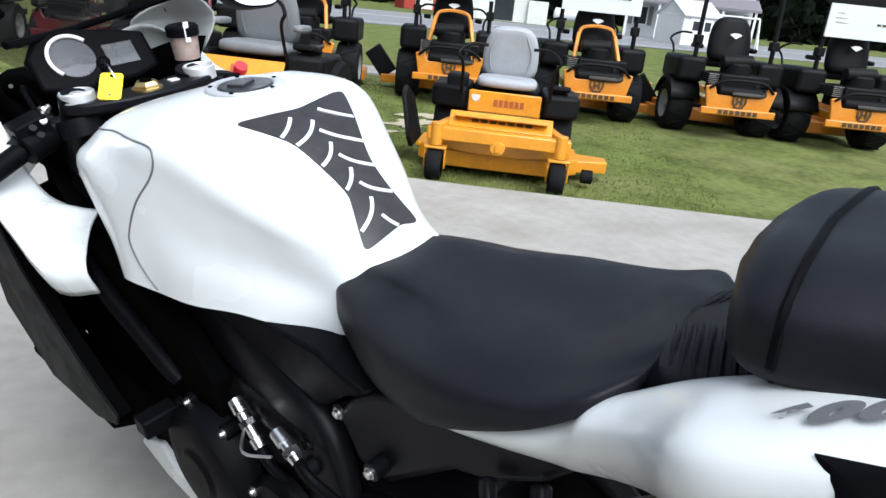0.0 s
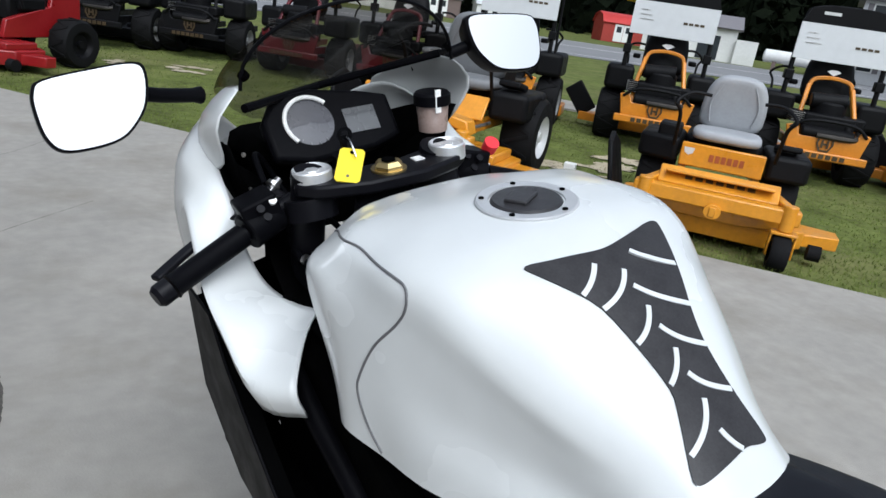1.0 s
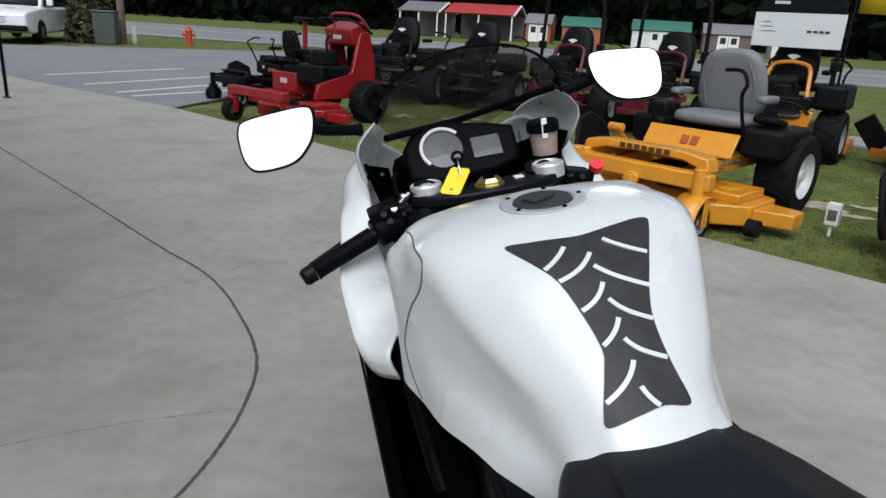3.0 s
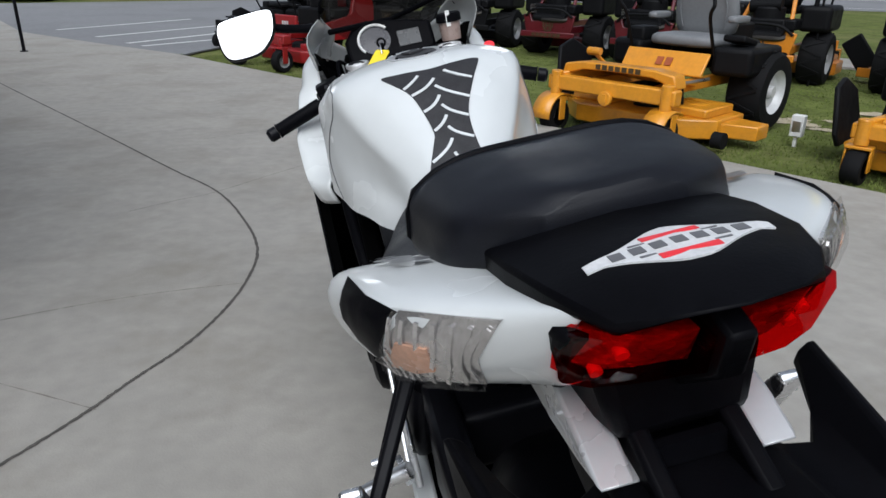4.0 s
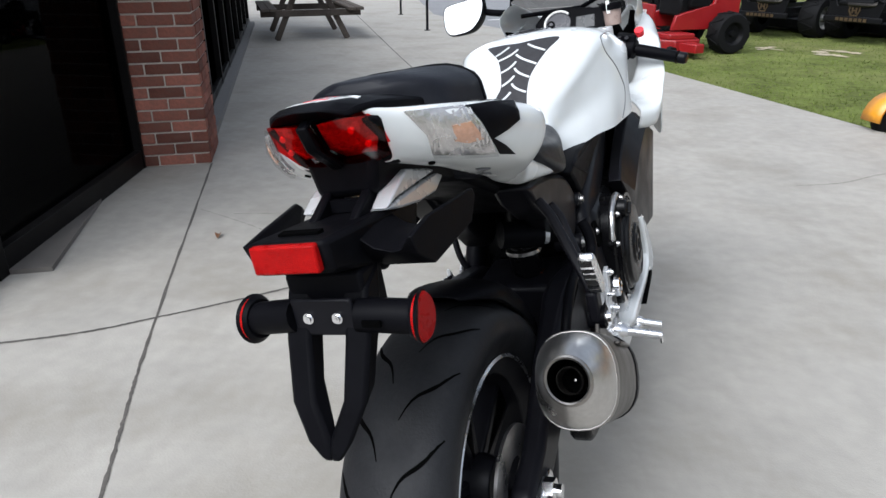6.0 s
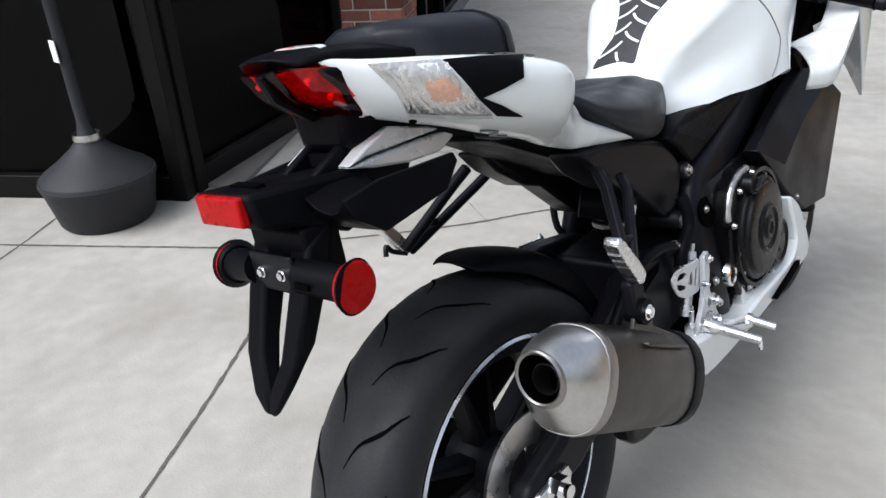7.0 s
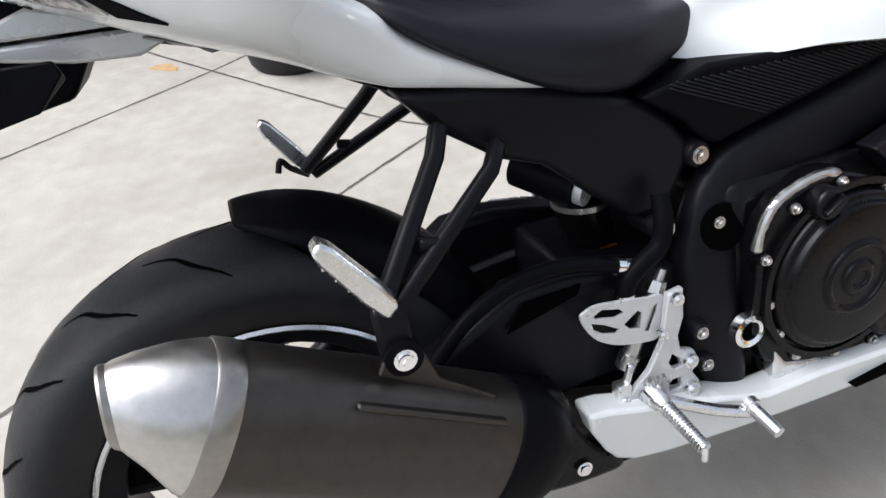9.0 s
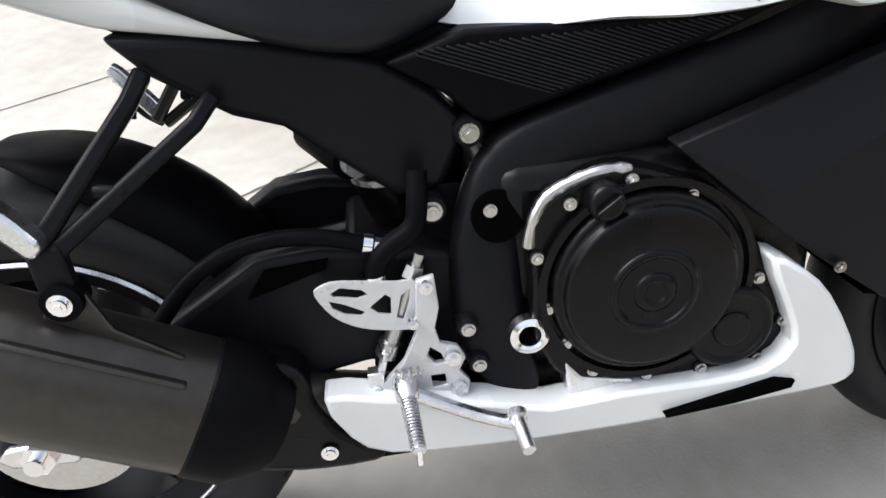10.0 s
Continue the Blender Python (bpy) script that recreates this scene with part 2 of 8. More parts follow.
def patch(tree, outline, axis, start, lift=0.002, depth=0.004, step=0.012):
    """A skin of an outline (in the two axes other than axis) laid on a surface, cast from start along the axis."""
    pts = [Vector(p[:2]) for p in outline]
    n = len(pts)
    lo = [min(p[i] for p in pts) for i in (0, 1)]
    hi = [max(p[i] for p in pts) for i in (0, 1)]
    inner = []
    u = lo[0] + step / 2
    row = 0
    while u < hi[0]:
        v = lo[1] + step / 2 + (step / 2 if row % 2 else 0)
        while v < hi[1]:
            q = Vector((u, v))
            inside = False
            for i in range(n):
                a, b = pts[i], pts[i - 1]
                if (a.y > q.y) != (b.y > q.y) and q.x < (b.x - a.x) * (q.y - a.y) / (b.y - a.y) + a.x:
                    inside = not inside
            near = min((geometry.intersect_point_line(q, pts[i - 1], pts[i])[0] - q).length for i in range(n))
            if inside and near > step * 0.45:
                inner.append(q)
            v += step
        u += step
        row += 1
    vs, _, fs, *_ = geometry.delaunay_2d_cdt(pts + inner, [(i, (i + 1) % n) for i in range(n)], [list(range(n))], 1, 1e-6)
    sgn = -1 if start > 0 else 1
    d = [0, 0, 0]
    d[axis] = sgn
    bm = bmesh.new()
    made = []
    for q in vs:
        o = [q[0], q[1]]
        o.insert(axis, start)
        p, nrm = cast(tree, o, d)
        if p is None:
            made.append(None)
            continue
        if nrm.dot(Vector(d)) > 0:
            nrm = -nrm
        made.append((bm.verts.new(p + nrm * lift), nrm))
    faces = []
    for f in fs:
        if all(made[i] for i in f):
            faces.append(bm.faces.new([made[i][0] for i in f]))
    low = {}
    for m in made:
        if m:
            low[m[0]] = m[1]
    edges = [e for e in bm.edges if len(e.link_faces) == 1]
    under = {}
    for e in edges:
        for v in e.verts:
            if v not in under:
                under[v] = None
    for v in list(under):
        under[v] = bm.verts.new(v.co - low[v] * depth)
    for e in edges:
        a, b = e.verts
        bm.faces.new((a, b, under[b], under[a]))
    return bm


def plate(outline, holes, axis, a, b):
    """A flat plate from a to b along an axis, with holes cut through it."""
    loops = [outline] + holes
    pts, edges = [], []
    for loop in loops:
        n, k = len(loop), len(pts)
        pts += [Vector(p) for p in loop]
        edges += [(k + i, k + (i + 1) % n) for i in range(n)]
    vs, _, fs, *_ = geometry.delaunay_2d_cdt(pts, edges, [], 0, 1e-6)

    def inside(q, poly):
        hit = False
        for i in range(len(poly)):
            (ax, ay), (bx, by) = poly[i], poly[i - 1]
            if (ay > q[1]) != (by > q[1]) and q[0] < (bx - ax) * (q[1] - ay) / (by - ay) + ax:
                hit = not hit
        return hit
    bm = bmesh.new()

    def place(p, w):
        o = [p[0], p[1]]
        o.insert(axis, w)
        return bm.verts.new(o)
    lo, hi = [place(p, a) for p in vs], [place(p, b) for p in vs]
    for f in fs:
        c = sum((vs[i] for i in f), Vector((0, 0))) / len(f)
        if inside(c, outline) and not any(inside(c, h) for h in holes):
            bm.faces.new([hi[i] for i in f])
            bm.faces.new([lo[i] for i in f][::-1])
    top = set(hi)
    for e in [e for e in bm.edges if len(e.link_faces) == 1 and e.verts[0] in top]:
        i, j = hi.index(e.verts[0]), hi.index(e.verts[1])
        bm.faces.new((hi[i], hi[j], lo[j], lo[i]))
    return bm


def seam(tree, line, axis, start, radius=0.0012, steps=5):
    """A thin bead along a line laid on a surface."""
    out = []
    d = [0, 0, 0]
    d[axis] = -1 if start > 0 else 1
    for q in smooth_line([(p[0], p[1], 0) for p in line], steps):
        o = [q[0], q[1]]
        o.insert(axis, start)
        p, nrm = cast(tree, o, d)
        if p is not None:
            out.append(p)
    return tube(out, radius, 6)

# ---- ground: one sheet of grass, with concrete, asphalt and road laid on it ----
def flat_sheet(name, outline, z, material, label, category, thick=0.0):
    if thick:
        bm = slab(outline, 2, z - thick, z)
        bmesh.ops.triangulate(bm, faces=bm.faces[:])
    else:
        bm = bmesh.new()
        f = bm.faces.new([bm.verts.new((x, y, z)) for x, y in outline])
        bmesh.ops.triangulate(bm, faces=[f])
        if f.is_valid is False or sum(g.normal.z for g in bm.faces) < 0:
            bmesh.ops.reverse_faces(bm, faces=bm.faces[:])
    return tagged(part(name, bm, material, smooth=0), label, category, kind="structure")


GRASS = mat("mown_lawn", (0.105, 0.125, 0.036), 0.9, 0, 0.55, 2.2, 1.0, 70, dirt=(0.19, 0.165, 0.085), dirt_scale=0.55, dirt_amount=0.55, spec=0.08)
CONC = mat("broom_finished_concrete", (0.312, 0.293, 0.262), 0.75, 0, 0.16, 2.2, 0.3, 140, dirt=(0.215, 0.194, 0.160), dirt_scale=1.6, dirt_amount=0.75)
ASPH = mat("grey_asphalt", (0.20, 0.20, 0.205), 0.9, 0, 0.15, 2.0, 0.3, 90, dirt=(0.13, 0.13, 0.135), dirt_scale=0.5, dirt_amount=0.5)
JOINT = mat("joint_sealant", (0.075, 0.068, 0.06), 0.9, 0, 0.45, 14)
PAINT = mat("white_line_paint", (0.62, 0.62, 0.60), 0.7, 0, 0.2, 6)

def lawn_height(x, y):
    return -0.065 + 0.025 * noise.noise(Vector((x * 0.3, y * 0.3, 0)))


ground = bmesh.new()
gx = [-400, -120, -60, -30, -15] + [k * 0.75 for k in range(-14, 41)] + [40, 60, 100, 200, 500]
gy = [-300, -80, -30, -12] + [k * 0.75 for k in range(-10, 41)] + [36, 44, 60, 90, 150, 300, 700]
gv = [[ground.verts.new((x, y, lawn_height(x, y))) for y in gy] for x in gx]
for i in range(len(gx) - 1):
    for j in range(len(gy) - 1):
        ground.faces.new((gv[i][j], gv[i + 1][j], gv[i + 1][j + 1], gv[i][j + 1]))
tagged(part("ground", ground, GRASS), "mown green lawn with bare dry patches", "lawn", kind="structure")
EDGE = [(-2.25, 9.75), (-0.25, 7.0), (1.75, 4.32), (2.80, 2.80), (3.94, 1.30), (9.0, -5.35), (9.0, -14.0), (-30.0, -14.0), (-30.0, 30.0), (-7.4, 17.2), (-5.25, 12.93), (-3.67, 11.2)]
flat_sheet("pavement", EDGE, 0.0, CONC, "pale broom-finished concrete apron with joints", "concrete", 0.15)
flat_sheet("asphalt", [(-2.25, 9.58), (-3.67, 11.24), (-5.25, 12.97), (-7.4, 17.3), (-9.0, 22), (2.0, 27.0), (-1.2, 12.0), (-2.0, 10.3)], -0.028, ASPH, "worn grey asphalt parking bay", "asphalt", 0.02)
flat_sheet("footpath", [(-1.0, 13.1), (1.9, 12.6), (5.2, 9.7), (9.3, 5.2), (13.5, 0.3), (14.4, 0.9), (10.1, 6.0), (5.9, 10.6), (2.3, 13.8), (-1.0, 14.4)], -0.024, CONC, "narrow pale path across the lawn", "path", 0.03)
NR, UR = Vector((0.456, 0.89)), Vector((0.89, -0.456))


def far_at(along, out):
    p = UR * along + NR * out
    return (p.x, p.y)


flat_sheet("road", [far_at(a, o) for a, o in ((-160, 27), (220, 27), (220, 47), (-160, 47))], -0.024, ASPH, "wide grey highway", "road", 0.02)
for o in (28.2, 36.8, 37.3, 45.8):
    flat_sheet("road_line", [far_at(a, q) for a, q in ((-160, o), (220, o), (220, o + 0.15), (-160, o + 0.15))], -0.018, PAINT, "painted road line", "road marking")
for (x0, y0), (x1, y1) in (((-3.2, 11.3), (-1.7, 13.4)), ((-3.9, 12.3), (-2.2, 14.6)), ((-4.9, 13.6), (-3.0, 16.3)), ((-2.9, 10.9), (-0.9, 12.9))):
    d = Vector((y1 - y0, x0 - x1)).normalized() * 0.05
    flat_sheet("bay_line", [(x0 - d.x, y0 - d.y), (x1 - d.x, y1 - d.y), (x1 + d.x, y1 + d.y), (x0 + d.x, y0 + d.y)], -0.022, PAINT, "white parking bay line", "road marking")


def ribbon(name, pts, width, z, material, label, wobble=0.35, seed=3):
    rnd = random.Random(seed)
    line = smooth_line([(x, y, z) for x, y in pts], 22)
    bm = bmesh.new()
    rows = []
    for i, p in enumerate(line):
        d = (line[min(i + 1, len(line) - 1)] - line[max(i - 1, 0)]).normalized()
        s = Vector((d.y, -d.x, 0))
        w = width * (1 + wobble * rnd.uniform(-1, 1)) / 2
        j = width * 0.12 * rnd.uniform(-1, 1)
        rows.append((bm.verts.new(p + s * (w + j)), bm.verts.new(p - s * (w - j))))
    for a, b in zip(rows, rows[1:]):
        bm.faces.new((a[0], a[1], b[1], b[0]))
    return tagged(part(name, bm, material, smooth=0), label, "joint", kind="structure")


ribbon("joint", [(-7.5, 13.6), (-5.24, 10.03), (-3.5, 7.28), (-2.0, 4.96), (-1.30, 3.86), (-0.95, 3.32), (-0.755, 2.78), (-0.685, 2.44), (-0.70, 2.16), (-0.76, 1.89), (-0.86, 1.64), (-0.98, 1.45), (-1.10, 1.25), (-1.29, 1.0), (-1.50, 0.76), (-1.68, 0.57), (-2.0, 0.34), (-2.42, 0.05), (-3.26, -0.52), (-4.6, -1.4)], 0.0125, 0.0015, JOINT, "dark sealed control joint in the concrete", 0.22)
ribbon("joint", [(-2.58, 2.46), (-1.51, 0.77), (-1.20, 0.30), (-0.99, -0.01), (-0.67, -0.52), (0.3, -2.05), (1.6, -4.1)], 0.011, 0.0014, JOINT, "narrow control joint in the concrete", 0.3, 5)
ribbon("joint", [(-2.85, 0.68), (-2.62, 0.32), (-2.41, 0.03), (-2.14, -0.40), (-1.89, -0.80), (-1.2, -1.95), (0.0, -3.85)], 0.010, 0.0014, JOINT, "narrow control joint in the concrete", 0.3, 7)
CRACK = mat("hairline_crack", (0.20, 0.185, 0.16), 0.9, 0, 0.3, 10)
for pts, w in (([(-1.35, 3.05), (-1.15, 3.2), (-0.96, 3.33), (-0.6, 3.72), (-0.2, 4.1)], 0.006), ([(-1.9, 1.75), (-1.4, 1.95), (-1.05, 2.05), (-0.72, 2.1)], 0.005), ([(0.75, 3.2), (1.0, 3.35), (1.25, 3.62), (1.5, 3.72), (1.75, 4.15)], 0.009),
               ([(-0.3, 5.4), (-0.6, 5.0), (-1.2, 4.6)], 0.005), ([(-1.05, 1.3), (-1.6, 1.6), (-2.1, 1.75)], 0.004)):
    ribbon("crack", pts, w, 0.0012, CRACK, "hairline crack in the concrete", 0.6, 11)
STAIN = mat("rust_stain", (0.36, 0.235, 0.115), 0.85, 0, 0.25, 6)
BARE = mat("bare_sandy_soil", (0.40, 0.345, 0.245), 0.95, 0, 0.25, 4, 0.4, 60)


def blot(name, x, y, rx, ry, z, material, label, seed, turn=0.0):
    rnd = random.Random(seed)
    pts = []
    for k in range(26):
        a = math.tau * k / 26
        r = 1 + 0.28 * rnd.uniform(-1, 1)
        u, v = rx * r * math.cos(a), ry * r * math.sin(a)
        pts.append((x + u * math.cos(turn) - v * math.sin(turn), y + u * math.sin(turn) + v * math.cos(turn)))
    return flat_sheet(name, pts, z, material, label, "stain")


blot("rust_stain", -2.56, -0.14, 0.075, 0.035, 0.0012, STAIN, "orange rust stain on concrete", 4, 0.9)
for k, (x, y, rx, ry) in enumerate(((4.35, 4.95, 0.50, 0.24), (1.6, 9.6, 0.35, 0.14), (0.9, 9.9, 0.25, 0.1), (4.0, 4.70, 0.30, 0.12), (6.6, 8.6, 0.5, 0.25))):
    rs = random.Random(40 + k)
    for j in range(6):
        px, py = x + rs.gauss(0, rx * 0.55), y + rs.gauss(0, rx * 0.45)
        blot("bare_patch", px, py, rx * rs.uniform(0.22, 0.55), ry * rs.uniform(0.30, 0.75), lawn_height(px, py) + 0.010, BARE, "bare sandy patch in the lawn", 20 + 7 * k + j, rs.uniform(-1.0, -0.2))
LEAFM = mat("dry_leaf", (0.16, 0.075, 0.035), 0.8, 0, 0.3, 40)


def dry_leaf(x, y, a, s=0.03):
    bm = loft([[(u * s * w * 0.5, (t - 0.5) * s * 2, 0.004 + 0.012 * abs(u) * w + 0.006 * math.sin(t * 4)) for u in (-1, 0, 1)] for t, w in ((0, 0.1), (0.25, 0.8), (0.55, 1.0), (0.8, 0.6), (1.0, 0.08))], closed=False)
    ob = part("dry_leaf", bm, LEAFM, solid=0.0008)
    ob.matrix_world = pose(x, y, 0.001, 0, 0, a)
    tagged(ob, "small curled brown leaf on the concrete", "leaf", "fallen leaves")


dry_leaf(-1.78, 1.475, 30)
BLADE = mat("grass_blades", (0.135, 0.170, 0.042), 0.8, 0, 0.5, 3.0, spec=0.1)


def turf():
    """Short tufts along the lawn's near edge and over the nearest lawn."""
    rnd = random.Random(8)
    bm = bmesh.new()
    for k in range(52000):
        t = rnd.random()
        seg = EDGE[:5]
        s = t * 4
        i = min(3, int(s))
        f = s - i
        ex, ey = seg[i][0] + (seg[i + 1][0] - seg[i][0]) * f, seg[i][1] + (seg[i + 1][1] - seg[i][1]) * f
        away = rnd.random() ** 2.0 * 9.0 - 0.03
        x, y = ex + 0.80 * away, ey + 0.60 * away
        near = max(0.0, 1 - away / 9.0)
        h = rnd.uniform(0.014, 0.030) * (0.35 + 0.65 * near) if away > 0.1 else rnd.uniform(0.06, 0.080)
        a = rnd.uniform(0, math.tau)
        w = rnd.uniform(0.0025, 0.0055) * (1 + away * 0.2)
        dx, dy = math.cos(a) * w, math.sin(a) * w
        lx, ly = rnd.uniform(-0.02, 0.02), rnd.uniform(-0.02, 0.02)
        z = lawn_height(x, y) - 0.002 if away > 0.1 else -0.07
        bm.faces.new((bm.verts.new((x - dx, y - dy, z)), bm.verts.new((x + dx, y + dy, z)), bm.verts.new((x + lx, y + ly, z + h))))
    return bm


tagged(part("grass", turf(), BLADE, smooth=0), "short mown grass blades", "grass", kind="stuff")

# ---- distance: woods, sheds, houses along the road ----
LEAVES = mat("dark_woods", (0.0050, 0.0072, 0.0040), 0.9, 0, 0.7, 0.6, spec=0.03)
BARK = mat("far_bark", (0.06, 0.05, 0.04), 0.9, 0, 0.3, 2)


def woods():
    rnd = random.Random(12)
    bm = bmesh.new()
    for k in range(15000):
        a = rnd.uniform(-170, 230)
        o = rnd.uniform(84, 100)
        top = 13 + 5 * noise.noise(Vector((a * 0.07, 0, 0))) + 3 * noise.noise(Vector((a * 0.31, 4, 0)))
        z = rnd.uniform(-0.2, 1.0) ** 1 * top
        x, y = far_at(a, o - 4 * (1 - z / 18))
        s = rnd.uniform(0.5, 1.5)
        c = Vector((x, y, z))
        u = Vector((rnd.uniform(-1, 1), rnd.uniform(-1, 1), rnd.uniform(-1, 1))).normalized() * s
        v = u.cross(Vector((rnd.uniform(-1, 1), rnd.uniform(-1, 1), rnd.uniform(-1, 1)))).normalized() * s * 0.8
        bm.faces.new([bm.verts.new(c + u), bm.verts.new(c + v), bm.verts.new(c - u), bm.verts.new(c - v * 0.7)])
    for k in range(160):
        a = -170 + k * 2.5 + rnd.uniform(-1, 1)
        x, y = far_at(a, rnd.uniform(85, 97))
        b = tube([(x, y, -0.2), (x + rnd.uniform(-0.4, 0.4), y, 9)], [0.22, 0.1], 5)
        me = bpy.data.meshes.new("t"); b.to_mesh(me); b.free(); bm.from_mesh(me); bpy.data.meshes.remove(me)
    return bm


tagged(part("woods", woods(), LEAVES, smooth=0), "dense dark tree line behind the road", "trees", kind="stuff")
# added near-black sheet: the shade between the trees as plain colour
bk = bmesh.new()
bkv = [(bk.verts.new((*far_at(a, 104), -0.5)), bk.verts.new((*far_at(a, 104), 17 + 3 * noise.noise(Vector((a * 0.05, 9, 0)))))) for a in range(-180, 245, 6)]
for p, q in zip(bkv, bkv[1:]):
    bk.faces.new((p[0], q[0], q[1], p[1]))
tagged(part("backdrop", bk, mat("painted_woods_shade", (0.004, 0.006, 0.0035), 0.95, 0, 0.5, 0.3, spec=0.02), smooth=0), "dark sheet painted as the deep shade of the woods", "backdrop", kind="structure")


def shed(x, y, w, d, h, wall, roof, label, barn=True, turn=27.0):
    t = thing("garden_shed", label, "shed", pose(x, y, -0.06, 0, 0, -turn), "sheds across the road")
    body = part("wall", box(-w / 2, w / 2, -d / 2, d / 2, 0, h * 0.68), wall, t, bevel=0.03)
    pr = [(-d / 2 - 0.15, h * 0.66), (-d * 0.36, h * 0.90), (0, h), (d * 0.36, h * 0.90), (d / 2 + 0.15, h * 0.66)] if barn else [(-d / 2 - 0.15, h * 0.66), (0, h), (d / 2 + 0.15, h * 0.66)]
    part("roof", slab(pr + [(p[0] * 0.97, p[1] - 0.08) for p in pr[::-1]], 0, -w / 2 - 0.1, w / 2 + 0.1), roof, t)
    part("gable", slab([(-d / 2, h * 0.66)] + [(p[0] * 0.95, p[1] - 0.04) for p in pr[1:-1]] + [(d / 2, h * 0.66)], 0, -w / 2 + 0.02, w / 2 - 0.02), wall, t)
    for sx in (-0.42, 0.42):
        dr = part("door", box(sx - 0.40, sx + 0.40, -d / 2 - 0.04, -d / 2, 0.1, h * 0.62), TRIMW, t, "pale shed door")
        part("pane", box(sx - 0.22, sx + 0.22, -d / 2 - 0.05, -d / 2 - 0.035, h * 0.35, h * 0.55), GLASSD, dr)
    return t


TRIMW = mat("white_trim", (0.72, 0.72, 0.70), 0.6, 0, 0.08, 2)
# dark colour for far panes, and for the shade in the garage openings
GLASSD = mat("far_glass_and_opening_shade", (0.03, 0.035, 0.04), 0.1, 0, 0.2, 2)
W1, W2, W3, W4 = mat("white_siding", (0.62, 0.62, 0.60), 0.7, 0, 0.08, 1), mat("brown_siding", (0.13, 0.095, 0.085), 0.7, 0, 0.1, 1), mat("cedar_siding", (0.30, 0.105, 0.045), 0.7, 0, 0.15, 1), mat("barn_red", (0.30, 0.035, 0.025), 0.6, 0, 0.12, 1)
R1, R2, R3, R4 = mat("green_roof", (0.035, 0.13, 0.10), 0.5, 0, 0.1, 1), mat("grey_roof", (0.17, 0.16, 0.17), 0.7, 0, 0.1, 1), mat("red_metal_roof", (0.42, 0.035, 0.03), 0.4, 0, 0.1, 1), mat("pale_roof", (0.5, 0.51, 0.52), 0.5, 0, 0.1, 1)
shed(29.3, 57.4, 4.6, 2.8, 2.45, W1, R1, "white garden shed with a green gambrel roof")
shed(34.0, 54.9, 3.9, 2.8, 2.45, W2, R2, "brown garden shed with white double door")
shed(37.9, 52.6, 2.4, 2.6, 2.3, W1, R4, "small white garden shed with pale roof", False)
shed(23.6, 60.4, 3.4, 2.8, 2.4, W3, R1, "cedar garden shed with a green roof")
shed(20.6, 63.2, 2.2, 3.0, 2.5, W3, R2, "cedar garden shed beside the carport")
shed(48.5, 47.0, 3.8, 2.8, 2.5, W4, R3, "red barn-style garden shed")
shed(41.0, 18.0, 2.6, 2.4, 2.5, W1, R4, "small white garden shed with a pale roof", False)


def carport(x, y, hl, roof, label):
    t = thing("carport", label, "carport", pose(x, y, -0.06, 0, 0, -27))
    part("roof", slab([(-3.2, 2.2), (0, 3.1), (3.2, 2.2), (3.1, 2.1), (0, 2.98), (-3.1, 2.1)], 0, -hl, hl), roof, t)
    part("back_wall", box(0.1 - hl, hl - 0.1, 2.9, 3.0, 0, 2.2), R2, t)
    for px in (0.2 - hl, 0, hl - 0.2):
        for py in (-3.0, 3.0):
            part("post", box(px - 0.06, px + 0.06, py - 0.06, py + 0.06, 0, 2.15), TRIMW, t)
    for sx in (-1, 1):
        part("rafter", bar([(hl, sx * 3.2, 2.15), (hl, 0, 3.05)], 0.14, 0.14), TRIMW, t)


carport(16.2, 66.0, 3.2, R3, "open carport with a red metal roof")
carport(11.4, 69.6, 2.0, R2, "open carport with a grey metal roof")


def house(x, y, turn, w, d, h, wall, roof, label):
    t = thing("house", label, "house", pose(x, y, -0.06, 0, 0, turn))
    wl_ = part("wall", box(-w / 2, w / 2, -d / 2, d / 2, 0, h), wall, t)
    part("roof", slab([(-d / 2 - 0.5, h - 0.05), (0, h + 1.9), (d / 2 + 0.5, h - 0.05), (d / 2 + 0.4, h - 0.15), (-d / 2 - 0.4, h - 0.15)], 0, -w / 2 - 0.4, w / 2 + 0.4), roof, t)
    for k in range(5):
        px = -w / 2 + (k + 0.7) * w / 5.4
        if k == 2:
            part("door", box(px - 0.5, px + 0.5, -d / 2 - 0.06, -d / 2, 0, 2.05), TRIMW, t)
        else:
            wi = part("window", box(px - 0.65, px + 0.65, -d / 2 - 0.05, -d / 2, 0.9, 2.1), TRIMW, t)
            part("pane", box(px - 0.55, px + 0.55, -d / 2 - 0.07, -d / 2 - 0.045, 1.0, 2.0), GLASSD, wi)


